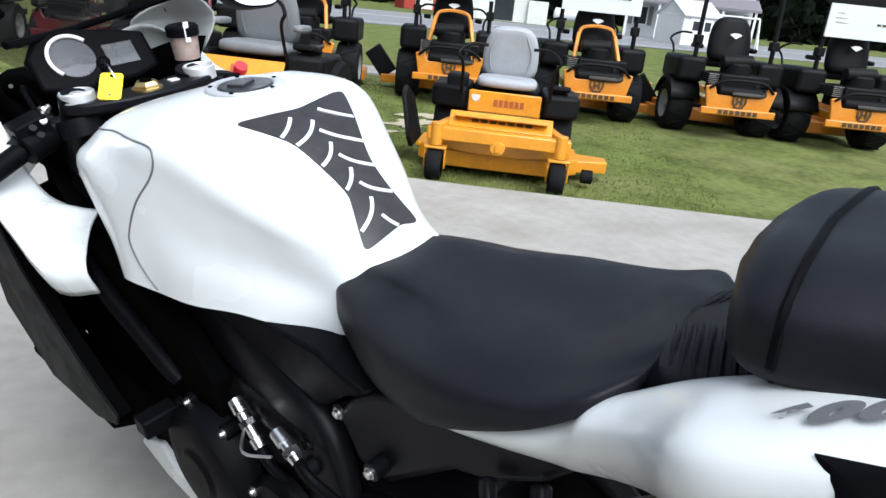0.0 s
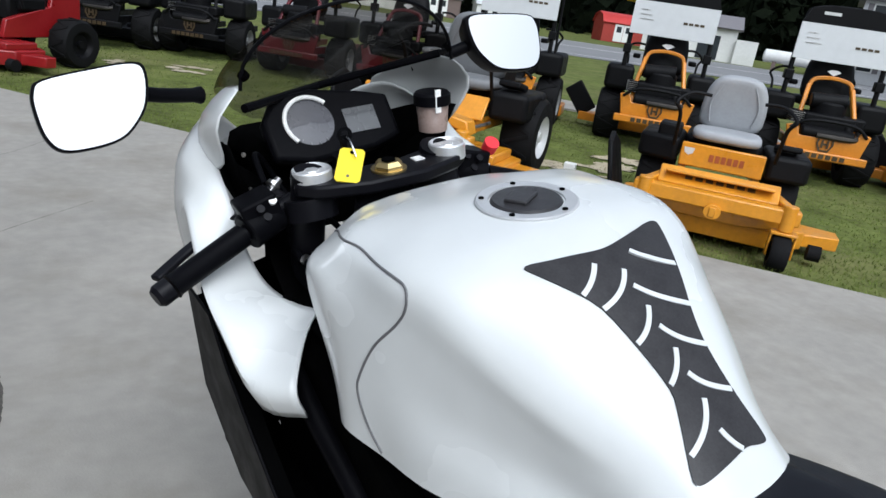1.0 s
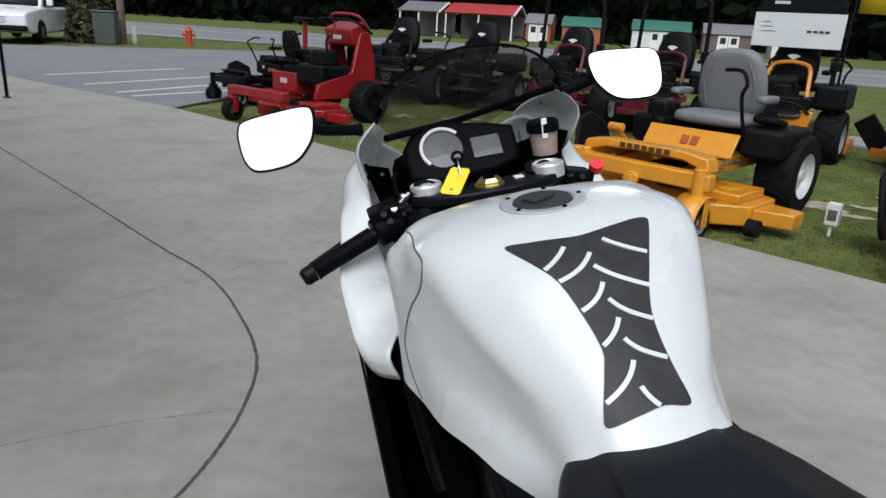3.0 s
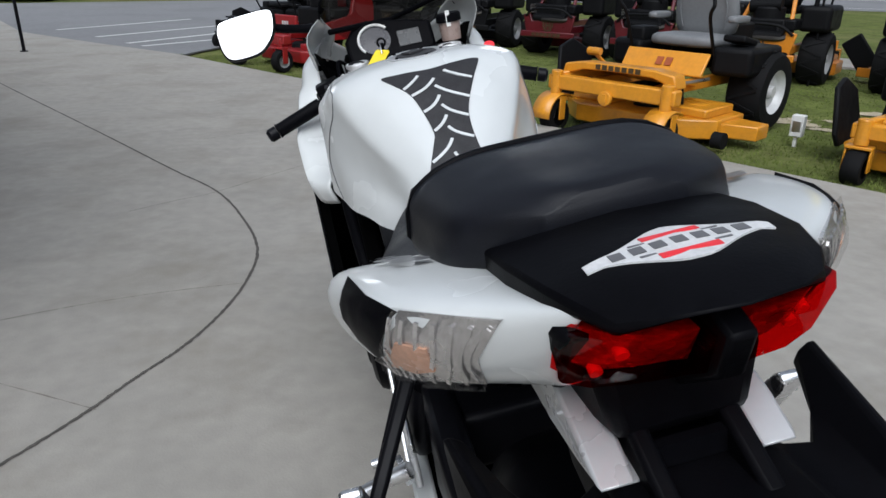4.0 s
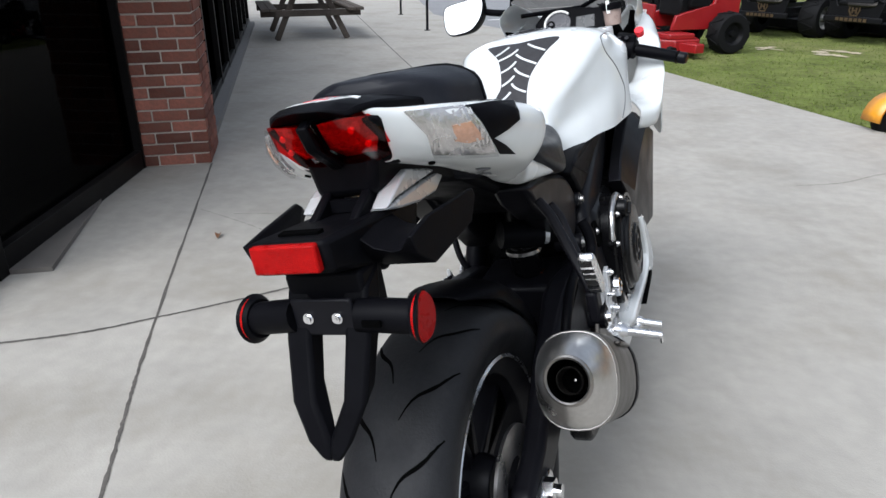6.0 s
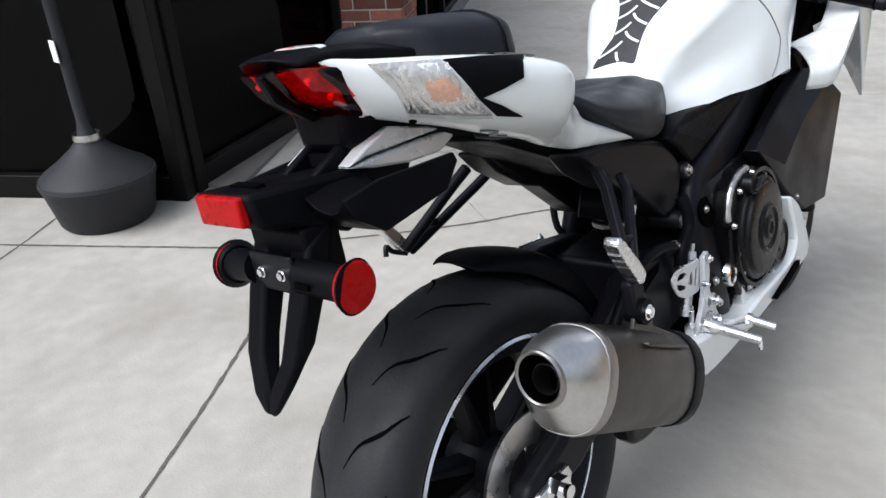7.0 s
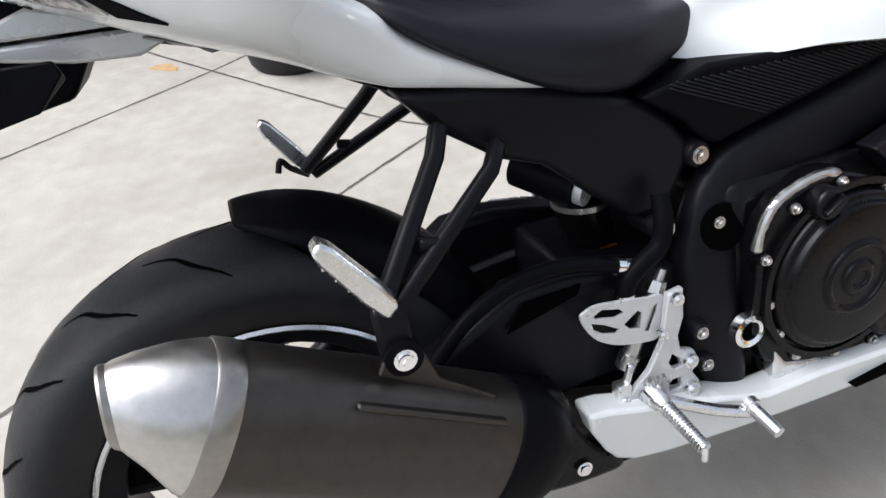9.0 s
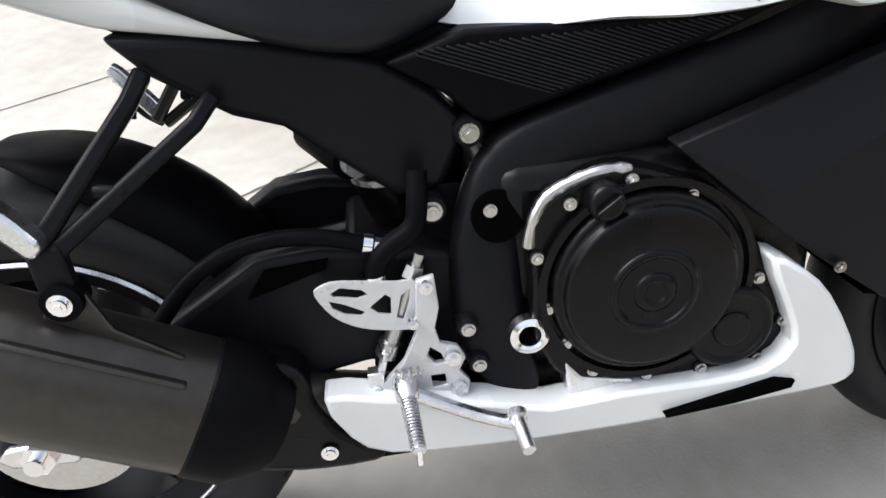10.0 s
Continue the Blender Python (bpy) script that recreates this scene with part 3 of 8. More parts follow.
def storeyed_house(x, y, turn, w, d, wall, roof, label):
    t = thing("house", label, "house", pose(x, y, -0.06, 0, 0, turn))
    part("wall", box(-w / 2, w / 2, -d / 2, d / 2, 0, 5.3), wall, t)
    part("roof", slab([(-d / 2 - 0.5, 5.25), (0, 7.4), (d / 2 + 0.5, 5.25), (d / 2 + 0.4, 5.15), (-d / 2 - 0.4, 5.15)], 0, -w / 2 - 0.4, w / 2 + 0.4), roof, t)
    part("porch_roof", slab([(-d / 2 - 2.2, 2.45), (-d / 2, 3.15), (-d / 2, 2.95), (-d / 2 - 2.2, 2.3)], 0, -w / 2 - 0.2, w / 2 + 0.2), roof, t)
    for k in range(5):
        px = -w / 2 + 0.1 + k * (w - 0.2) / 4
        part("porch_post", box(px - 0.07, px + 0.07, -d / 2 - 2.1, -d / 2 - 1.96, 0, 2.35), TRIMW, t)
    for k in range(4):
        px = -w / 2 + (k + 0.5) * w / 4
        for z0 in (0.8, 3.7):
            wi = part("window", box(px - 0.5, px + 0.5, -d / 2 - 0.05, -d / 2, z0, z0 + 1.3), TRIMW, t)
            part("pane", box(px - 0.42, px + 0.42, -d / 2 - 0.07, -d / 2 - 0.045, z0 + 0.08, z0 + 1.22), GLASSD, wi)
            for sx in (-1, 1):
                part("shutter", box(px + sx * 0.68 - 0.16, px + sx * 0.68 + 0.16, -d / 2 - 0.06, -d / 2, z0, z0 + 1.3), roof, wi)


def garage(x, y, turn, w, d, h, wall, roof, label):
    t = thing("garage", label, "garage", pose(x, y, -0.06, 0, 0, turn))
    part("wall", box(-w / 2, w / 2, -d / 2, d / 2, 0, h), wall, t)
    part("roof", slab([(-d / 2 - 0.4, h - 0.05), (0, h + 0.9), (d / 2 + 0.4, h - 0.05), (d / 2 + 0.3, h - 0.15), (-d / 2 - 0.3, h - 0.15)], 0, -w / 2 - 0.3, w / 2 + 0.3), roof, t)
    for px, hw in ((-w * 0.33, 0.75), (w * 0.22, 0.75)):
        # solid dark block paints the shade of an open bay
        part("opening_shade", box(px - hw, px + hw, -d / 2 - 0.03, -d / 2 + 0.5, 0.05, 1.75), GLASSD, t)
    part("door", box(-0.55, 0.25, -d / 2 - 0.06, -d / 2, 0, 1.75), TRIMW, t)
    part("side_shed", box(w / 2, w / 2 + 1.5, -d / 2 - 0.4, d / 2 - 1.0, 0, h * 0.7), wall, t)


storeyed_house(52.5, 23.4, -62, 8.5, 7, mat("grey_siding", (0.55, 0.56, 0.57), 0.7, 0, 0.08, 1), R2, "two-storey grey house with a porch")
garage(46.0, 37.2, -52, 6.6, 5, 2.4, W1, R2, "low white garage with two dark openings")
tank_ = thing("storage_tank", "long white storage tank on saddles by the road", "tank", pose(45.5, 27.8, -0.06, 0, 0, -60))
part("shell", tube([(-2.1, 0, 0.95), (-2.0, 0, 0.95), (2.0, 0, 0.95), (2.1, 0, 0.95)], [0.2, 0.42, 0.42, 0.2], 16), W1, tank_)
for px in (-1.3, 1.3):
    part("saddle", box(px - 0.12, px + 0.12, -0.35, 0.35, 0, 0.62), W2, tank_)
swing = thing("swing_set", "pale metal swing set frame on the far lawn", "swing set", pose(46.0, 17.2, -0.06, 0, 0, -66))
part("beam", tube([(-1.5, 0, 1.9), (1.5, 0, 1.9)], 0.06, 8), TRIMW, swing)
for px in (-1.5, 1.5):
    for sy in (-1, 1):
        part("leg", tube([(px, 0, 1.9), (px + 0.1 * px, sy * 0.8, 0.0)], 0.05, 8), TRIMW, swing)

# ---- the shop building: u runs along the front, n points out of it ----
BC = Vector((-2.58, 2.455))
BU, BN = Vector((-0.545, 0.838)), Vector((0.838, 0.545))
BM = Matrix(((BN.x, BU.x, 0, BC.x), (BN.y, BU.y, 0, BC.y), (0, 0, 1, 0), (0, 0, 0, 1)))  # local x = out, y = along
BRICK = mat("red_face_brick", (0.205, 0.080, 0.058), 0.85, 0, 0.3, 16, 0.4, 160, rand=0.5, dirt=(0.10, 0.062, 0.05), dirt_scale=14, dirt_amount=0.7, spec=0.2)
MORTAR = mat("pale_mortar", (0.50, 0.46, 0.41), 0.95, 0, 0.12, 20, 0.3, 200)
BRONZE = mat("dark_bronze_frame", (0.0050, 0.0046, 0.0046), 0.38, 0.0, 0.2, 6, spec=0.12)
# near-black wall colour stands in for the dimness inside the shop
SHOPIN = mat("painted_shop_dimness", (0.007, 0.0066, 0.0066), 0.8, 0, 0.5, 1.2)
pier = part("wall_front", box(-0.395, -0.005, 0.005, 0.50, 0, 2.75), MORTAR, smooth=0)
pier.matrix_world = BM
tagged(pier, "red brick pier with pale mortar joints", "wall", kind="structure")


def brick_mesh(l, w, h):
    bm = box(-l / 2, l / 2, -w / 2, w / 2, -h / 2, h / 2)
    bmesh.ops.bevel(bm, geom=bm.edges[:], offset=0.003, segments=1, affect="EDGES")
    me = bpy.data.meshes.new("brick")
    bm.to_mesh(me); bm.free()
    me.materials.append(BRICK)
    return me


BW, BH, BJ = 0.194, 0.057, 0.0677
full, halfb = brick_mesh(BW, 0.09, BH), brick_mesh(0.092, 0.09, BH)
rb = random.Random(2)
for c in range(20):
    z = 0.036 + c * BJ
    xs = [-0.096 - 0.203 * k for k in range(2)] if c % 2 else [-0.045, -0.197, -0.350]  # near face
    for x in xs:
        me = halfb if (not c % 2 and x in (-0.045, -0.350)) else full
        b = new("brick", me)
        b.parent = pier
        b.location = (x, 0.040 + rb.uniform(-0.002, 0.002), z)
    ys = [0.194, 0.397] if c % 2 else [0.092, 0.295, 0.447]
    for y in ys:  # outer face
        me = halfb if y == 0.447 else full
        b = new("brick", me)
        b.parent = pier
        b.matrix_local = pose(-0.040 + rb.uniform(-0.002, 0.002), y, z, 0, 0, 90)


def shopfront(name, a, b, panels, door=None, h=2.6, label="dark bronze shop window with tall panes"):
    """A glazed screen from a to b (out, along), with mullions between panels."""
    a, b = Vector(a), Vector(b)
    d = (b - a).normalized()
    L = (b - a).length
    ang = math.degrees(math.atan2(d.y, d.x))
    t = thing(name, label, "window", BM @ pose(a.x, a.y, 0, 0, 0, ang), kind="structure")
    part("sill", box(0, L, -0.05, 0.05, 0, 0.11), BRONZE, t, bevel=0.004)
    part("head", box(0, L, -0.05, 0.05, h - 0.12, h), BRONZE, t, bevel=0.004)
    part("transom", box(0, L, -0.04, 0.04, 2.02, 2.10), BRONZE, t, bevel=0.004)
    for k in range(panels + 1):
        x = L * k / panels
        part("mullion", box(x - 0.035, x + 0.035, -0.055, 0.055, 0, h), BRONZE, t, bevel=0.004)
    for k in range(panels):
        x0, x1 = L * k / panels + 0.035, L * (k + 1) / panels - 0.035
        g = part("pane", box(x0, x1, -0.006, 0.006, 0.11, h - 0.12), WINDOW, t, "dark reflecting glass")
        g.visible_shadow = False
        if door and k in door:
            part("door_rail", box(x0, x1, -0.03, 0.03, 0.11, 0.36), BRONZE, t, bevel=0.004)
            part("door_stile", box(x0, x0 + 0.09, -0.03, 0.03, 0.11, 2.02), BRONZE, t, bevel=0.004)
            part("door_stile", box(x1 - 0.09, x1, -0.03, 0.03, 0.11, 2.02), BRONZE, t, bevel=0.004)
            part("pull_handle", tube([(x0 + 0.12, -0.07, 0.95), (x0 + 0.12, -0.07, 1.20)], 0.012, 10), CHROME, t)
    return t


shopfront("window_1", (-3.6, -1.60), (-0.72, -1.60), 3, (1,))
shopfront("window_2", (-0.72, -1.52), (-0.43, 0.02), 1)
shopfront("window_3", (-0.16, 0.52), (-0.16, 9.0), 8)
for nm, bx, lb in (("wall_back", box(-9.0, -8.8, -8.0, 12.0, 0, 2.95), "far wall of the shop, coloured near-black as dim"), ("wall_end", box(-9.0, -0.2, 9.05, 9.25, 0, 2.95), "plain end wall of the building"),
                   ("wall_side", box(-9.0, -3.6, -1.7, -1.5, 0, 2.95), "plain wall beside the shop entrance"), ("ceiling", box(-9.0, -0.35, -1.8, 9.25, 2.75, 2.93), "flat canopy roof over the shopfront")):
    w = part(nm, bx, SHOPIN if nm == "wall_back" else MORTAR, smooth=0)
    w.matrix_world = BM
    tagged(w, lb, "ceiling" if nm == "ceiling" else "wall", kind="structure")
fl = part("floor", box(-8.8, -0.5, -1.5, 9.0, 0.0, 0.02), mat("dark_shop_floor", (0.12, 0.11, 0.10), 0.5, 0, 0.2, 2), smooth=0)
fl.matrix_world = BM
tagged(fl, "dim floor inside the shop", "floor", kind="structure")
bs = part("trim", box(-0.20, -0.02, 0.50, 9.0, 0, 0.05), mat("grey_curb", (0.16, 0.155, 0.15), 0.8, 0, 0.15, 4), smooth=0)
bs.matrix_world = BM
tagged(bs, "dark low curb under the shop windows", "curb", kind="structure")

# ash stand by the entrance: a tub with a flared neck
POT = mat("dark_grey_pot", (0.024, 0.024, 0.026), 0.55, 0, 0.15, 12, 0.1, 150, spec=0.2)
pot = thing("ash_stand", "dark grey plastic cigarette ash stand with a long neck", "ash stand", pose(-2.385, 0.40, 0))
part("tub", revolve([(0.0, 0.0), (0.0, 0.175), (0.02, 0.190), (0.17, 0.222), (0.19, 0.230), (0.205, 0.226), (0.205, 0.0)], (0, 0, 0), "z", 40), POT, pot)
part("neck", revolve([(0.205, 0.222), (0.225, 0.205), (0.26, 0.150), (0.31, 0.085), (0.36, 0.038), (0.42, 0.025), (0.95, 0.022), (0.99, 0.034), (1.0, 0.0)], (0, 0, 0), "z", 36), POT, pot)
part("collar", revolve([(0.345, 0.052), (0.355, 0.056), (0.375, 0.052)], (0, 0, 0), "z", 30), BRUSHED, pot)
part("label", box(-0.022, 0.022, -0.034, -0.030, 0.66, 0.74), WARNL, pot)

# picnic table
WOOD = mat("weathered_timber", (0.085, 0.072, 0.062), 0.85, 0, 0.35, 5, 0.3, 60, spec=0.15)
tb = thing("picnic_table", "weathered grey timber picnic table", "table", BM @ pose(0.85, 7.05, 0, 0, 0, 4) @ Matrix.Diagonal((0.78, 1, 1, 1)))
for k in range(5):
    part("plank", box(-0.36 + k * 0.146, -0.222 + k * 0.146, -0.95, 0.95, 0.72, 0.76), WOOD, tb, bevel=0.006)
for sx in (-1, 1):
    for k in range(2):
        part("bench_plank", box(sx * 0.78 - 0.14 + k * 0.146, sx * 0.78 - 0.004 + k * 0.146, -0.95, 0.95, 0.42, 0.46), WOOD, tb, bevel=0.006)
for y in (-0.65, 0.65):
    part("cross_beam", box(-0.92, 0.92, y - 0.02, y + 0.02, 0.33, 0.42), WOOD, tb, bevel=0.005)
    part("top_beam", box(-0.36, 0.36, y - 0.02, y + 0.02, 0.63, 0.72), WOOD, tb, bevel=0.005)
    for sx in (-1, 1):
        part("leg", bar([(sx * 0.66, y + 0.045, 0.0), (sx * 0.22, y + 0.045, 0.72)], 0.045, 0.10, (1, 0, 0)), WOOD, tb, bevel=0.005)
for x, y, h in ((-5.86, 12.66, 1.4), (-4.22, 10.04, 1.4)):
    p = thing("sign_post", "thin black metal post in the concrete", "post", pose(x, y, 0), "posts on the pavement")
    part("pole", tube([(0, 0, 0), (0, 0, h)], 0.022, 10), FRAME, p)
    part("base", disc((0, 0, 0.006), (0, 0, 1), 0.05, 0.012, 16), FRAME, p)

# ---- riding mowers on the lawn: local y ahead, origin on the ground under the rear axle ----
YEL = mat("mower_yellow_paint", (0.62, 0.255, 0.012), 0.35, 0, 0.12, 6, coat=0.3, dirt=(0.30, 0.13, 0.03), dirt_scale=5, dirt_amount=0.35)
ORA = mat("mower_orange_paint", (0.56, 0.20, 0.012), 0.38, 0, 0.12, 6, coat=0.3, dirt=(0.26, 0.10, 0.03), dirt_scale=5, dirt_amount=0.35)
RED = mat("mower_red_paint", (0.25, 0.009, 0.011), 0.35, 0, 0.10, 6, coat=0.3)
MBLK = mat("mower_black_parts", (0.0055, 0.0055, 0.0062), 0.5, 0, 0.2, 10, spec=0.13)
MRUB = mat("mower_tyre", (0.0075, 0.0075, 0.008), 0.75, 0, 0.2, 12, 0.2, 60, spec=0.12)
GREYS = mat("grey_seat_vinyl", (0.17, 0.175, 0.18), 0.5, 0, 0.1, 8, 0.1, 200)
PALES = mat("pale_grey_seat", (0.33, 0.34, 0.355), 0.45, 0, 0.08, 8, 0.1, 200)
BLKS = mat("black_seat_cover", (0.0055, 0.0055, 0.006), 0.5, 0, 0.15, 8, spec=0.13)
MRIM = mat("pale_wheel_rim", (0.62, 0.62, 0.61), 0.4, 0.2, 0.08, 8)
GRIM = mat("grey_wheel_rim", (0.30, 0.30, 0.30), 0.4, 0.2, 0.1, 8)
MAROON = mat("dark_red_paint", (0.085, 0.006, 0.010), 0.35, 0, 0.15, 6, coat=0.2)
DECAL = mat("dark_decal", (0.055, 0.035, 0.015), 0.5, 0, 0.2, 12)
REDDEC = mat("red_brown_decal", (0.30, 0.07, 0.02), 0.5, 0, 0.2, 12)
SIGNM = mat("white_sign_panel", (0.60, 0.61, 0.62), 0.45, 0, 0.05, 2)


def wheel(t, x, y, r, w, rim, name="wheel"):
    s = 1 if x > 0 else -1
    h = part(name, revolve([(-w / 2, r * 0.55), (-w * 0.52, r * 0.70), (-w * 0.50, r * 0.90), (-w * 0.36, r * 0.985), (0, r), (w * 0.36, r * 0.985), (w * 0.50, r * 0.90), (w * 0.52, r * 0.70), (w / 2, r * 0.55)], (x, y, r), "x", 32), MRUB, t, "black rubber tyre")
    part("rim", revolve([(w / 2 * s, r * 0.56), (w * 0.44 * s, r * 0.50), (w * 0.30 * s, r * 0.42), (w * 0.28 * s, r * 0.16), (w * 0.44 * s, r * 0.14), (w * 0.44 * s, 0)], (x, y, r), "x", 28), rim, h)
    if r > 0.2:
        for k in range(20):
            a = math.tau * k / 20
            part("lug", moved(box(-w * 0.42, w * 0.42, -0.012, 0.012, r - 0.004, r + 0.006), Matrix.Translation((x, y, r)) @ pose(0, 0, 0, math.degrees(a), 0, 0) @ pose(0, 0, 0, 0, 0, 22 if k % 2 else -22)), MRUB, h, smooth=0)
    return h


def caster(t, x, y, paint, rim):
    part("caster_fork", joined(tube([(x, y, 0.27), (x, y, 0.40)], 0.03, 12), box(x - 0.08, x + 0.08, y - 0.05, y + 0.05, 0.275, 0.298), box(x - 0.08, x - 0.066, y - 0.035, y + 0.035, 0.11, 0.285), box(x + 0.066, x + 0.08, y - 0.035, y + 0.035, 0.11, 0.285)), paint, t, bevel=0.006)
    wheel(t, x, y, 0.135, 0.11, GRIM, "caster_wheel")


def cushion(w, d, h):
    return loft([[(x * w / 2 * g, y * d / 2 * g, z) for x, y in ((-1, -0.8), (-0.8, -1), (0.8, -1), (1, -0.8), (1, 0.8), (0.8, 1), (-0.8, 1), (-1, 0.8))] for z, g in ((0, 0.92), (h * 0.3, 1.0), (h * 0.8, 0.98), (h, 0.86))])


def seat(t, y, z, vinyl, w=0.52, back=0.50, arms=True, bolster=True):
    part("seat_cushion", moved(cushion(w, 0.46, 0.11), pose(0, y, z)), vinyl, t, "padded seat cushion", sub=1)
    b = moved(loft([[(x * w / 2 * g, yy, zz) for x, yy in ((-1, 0.03), (-0.75, 0.075), (0, 0.05), (0.75, 0.075), (1, 0.03), (0.9, -0.06), (0, -0.075), (-0.9, -0.06))] for zz, g in ((0, 0.88), (0.06, 1.0), (back * 0.6, 0.98), (back * 0.88, 0.80), (back, 0.50))]), pose(0, y - 0.25, z + 0.08, -12, 0, 0))
    sb = part("seat_back", b, vinyl, t, "padded seat back", sub=1)
    if bolster:
        for sx in (-1, 1):
            part("piping", moved(tube(smooth_line([(sx * w * 0.30, 0.073, 0.08), (sx * w * 0.34, 0.073, back * 0.5), (sx * w * 0.22, 0.060, back * 0.86)], 5), 0.006, 6), pose(0, y - 0.25, z + 0.08, -12, 0, 0)), vinyl, sb)
    if arms:
        for sx in (-1, 1):
            part("armrest", moved(cushion(0.09, 0.28, 0.06), pose(sx * (w / 2 + 0.05), y - 0.06, z + 0.20)), vinyl, t, sub=1)


def levers(t, y, z, w=0.36):
    for sx in (-1, 1):
        part("control_lever", tube(smooth_line([(sx * w, y - 0.05, z), (sx * w, y + 0.10, z + 0.28), (sx * (w + 0.04), y + 0.14, z + 0.38), (sx * (w - 0.05), y + 0.05, z + 0.46), (sx * (w - 0.18), y + 0.03, z + 0.46)], 5), 0.014, 8), MBLK, t)


def bars_text(t, y, z, w, h, m, n, tilt=0.0, x=0.0):
    """Blocks that stand for a lettered mark."""
    for k in range(n):
        x0 = x - w / 2 + w * k / n
        part("lettering", moved(box(0, w / n * 0.72, -0.002, 0.002, -h / 2, h / 2), pose(x0, y, z, tilt, 0, 0)), m, t, smooth=0)


def badge(t, y, z, s, m):
    part("badge", moved(joined(slab([(-s, s * 0.8), (-s * 1.1, 0), (-s * 0.6, -s), (s * 0.6, -s), (s * 1.1, 0), (s, s * 0.8), (s * 0.78, s * 0.6), (s * 0.85, 0), (s * 0.45, -s * 0.75), (-s * 0.45, -s * 0.75), (-s * 0.85, 0), (-s * 0.78, s * 0.6)], 1, -0.003, 0.003),
                               box(-s * 0.5, -s * 0.22, -0.003, 0.003, -s * 0.5, s * 0.6), box(s * 0.22, s * 0.5, -0.003, 0.003, -s * 0.5, s * 0.6), box(-s * 0.3, s * 0.3, -0.003, 0.003, -s * 0.1, s * 0.16)), pose(0, y, z)), m, t, smooth=0)


def deck(t, paint, w, y0, y1, h=0.20):
    pts = [(-w / 2, y0 + 0.10), (-w / 2, y1 - 0.20), (-w * 0.32, y1), (w * 0.32, y1), (w / 2, y1 - 0.20), (w / 2, y0 + 0.10), (w * 0.36, y0), (-w * 0.36, y0)]
    part("mowing_deck", slab(pts, 2, 0.075, 0.075 + h * 0.72), paint, t, "steel mowing deck", bevel=0.012)
    for sx in (-1, 0, 1):
        part("spindle_cover", revolve([(0, 0.12), (0.05, 0.11), (0.075, 0.07), (0.075, 0)], (sx * w * 0.32, (y0 + y1) / 2, 0.075 + h * 0.7), "z", 18), paint if sx else MBLK, t)
    part("belt_cover", box(-w * 0.44, -w * 0.16, y0 + 0.12, y1 - 0.16, 0.075 + h * 0.7, 0.075 + h * 1.05), paint, t, bevel=0.015)
    part("belt_cover", box(w * 0.16, w * 0.44, y0 + 0.12, y1 - 0.16, 0.075 + h * 0.7, 0.075 + h * 1.05), paint, t, bevel=0.015)
    part("discharge_chute", slab([(-w / 2 + 0.02, y0 + 0.15), (-w / 2 + 0.02, y1 - 0.25), (-w / 2 - 0.24, y1 - 0.33), (-w / 2 - 0.24, y0 + 0.20)], 2, 0.085, 0.19), paint, t, bevel=0.01)
    part("roller", tube([(-w / 2 - 0.03, y1 - 0.10, 0.10), (-w / 2 - 0.11, y1 - 0.10, 0.10)], 0.06, 16), MRUB, t)


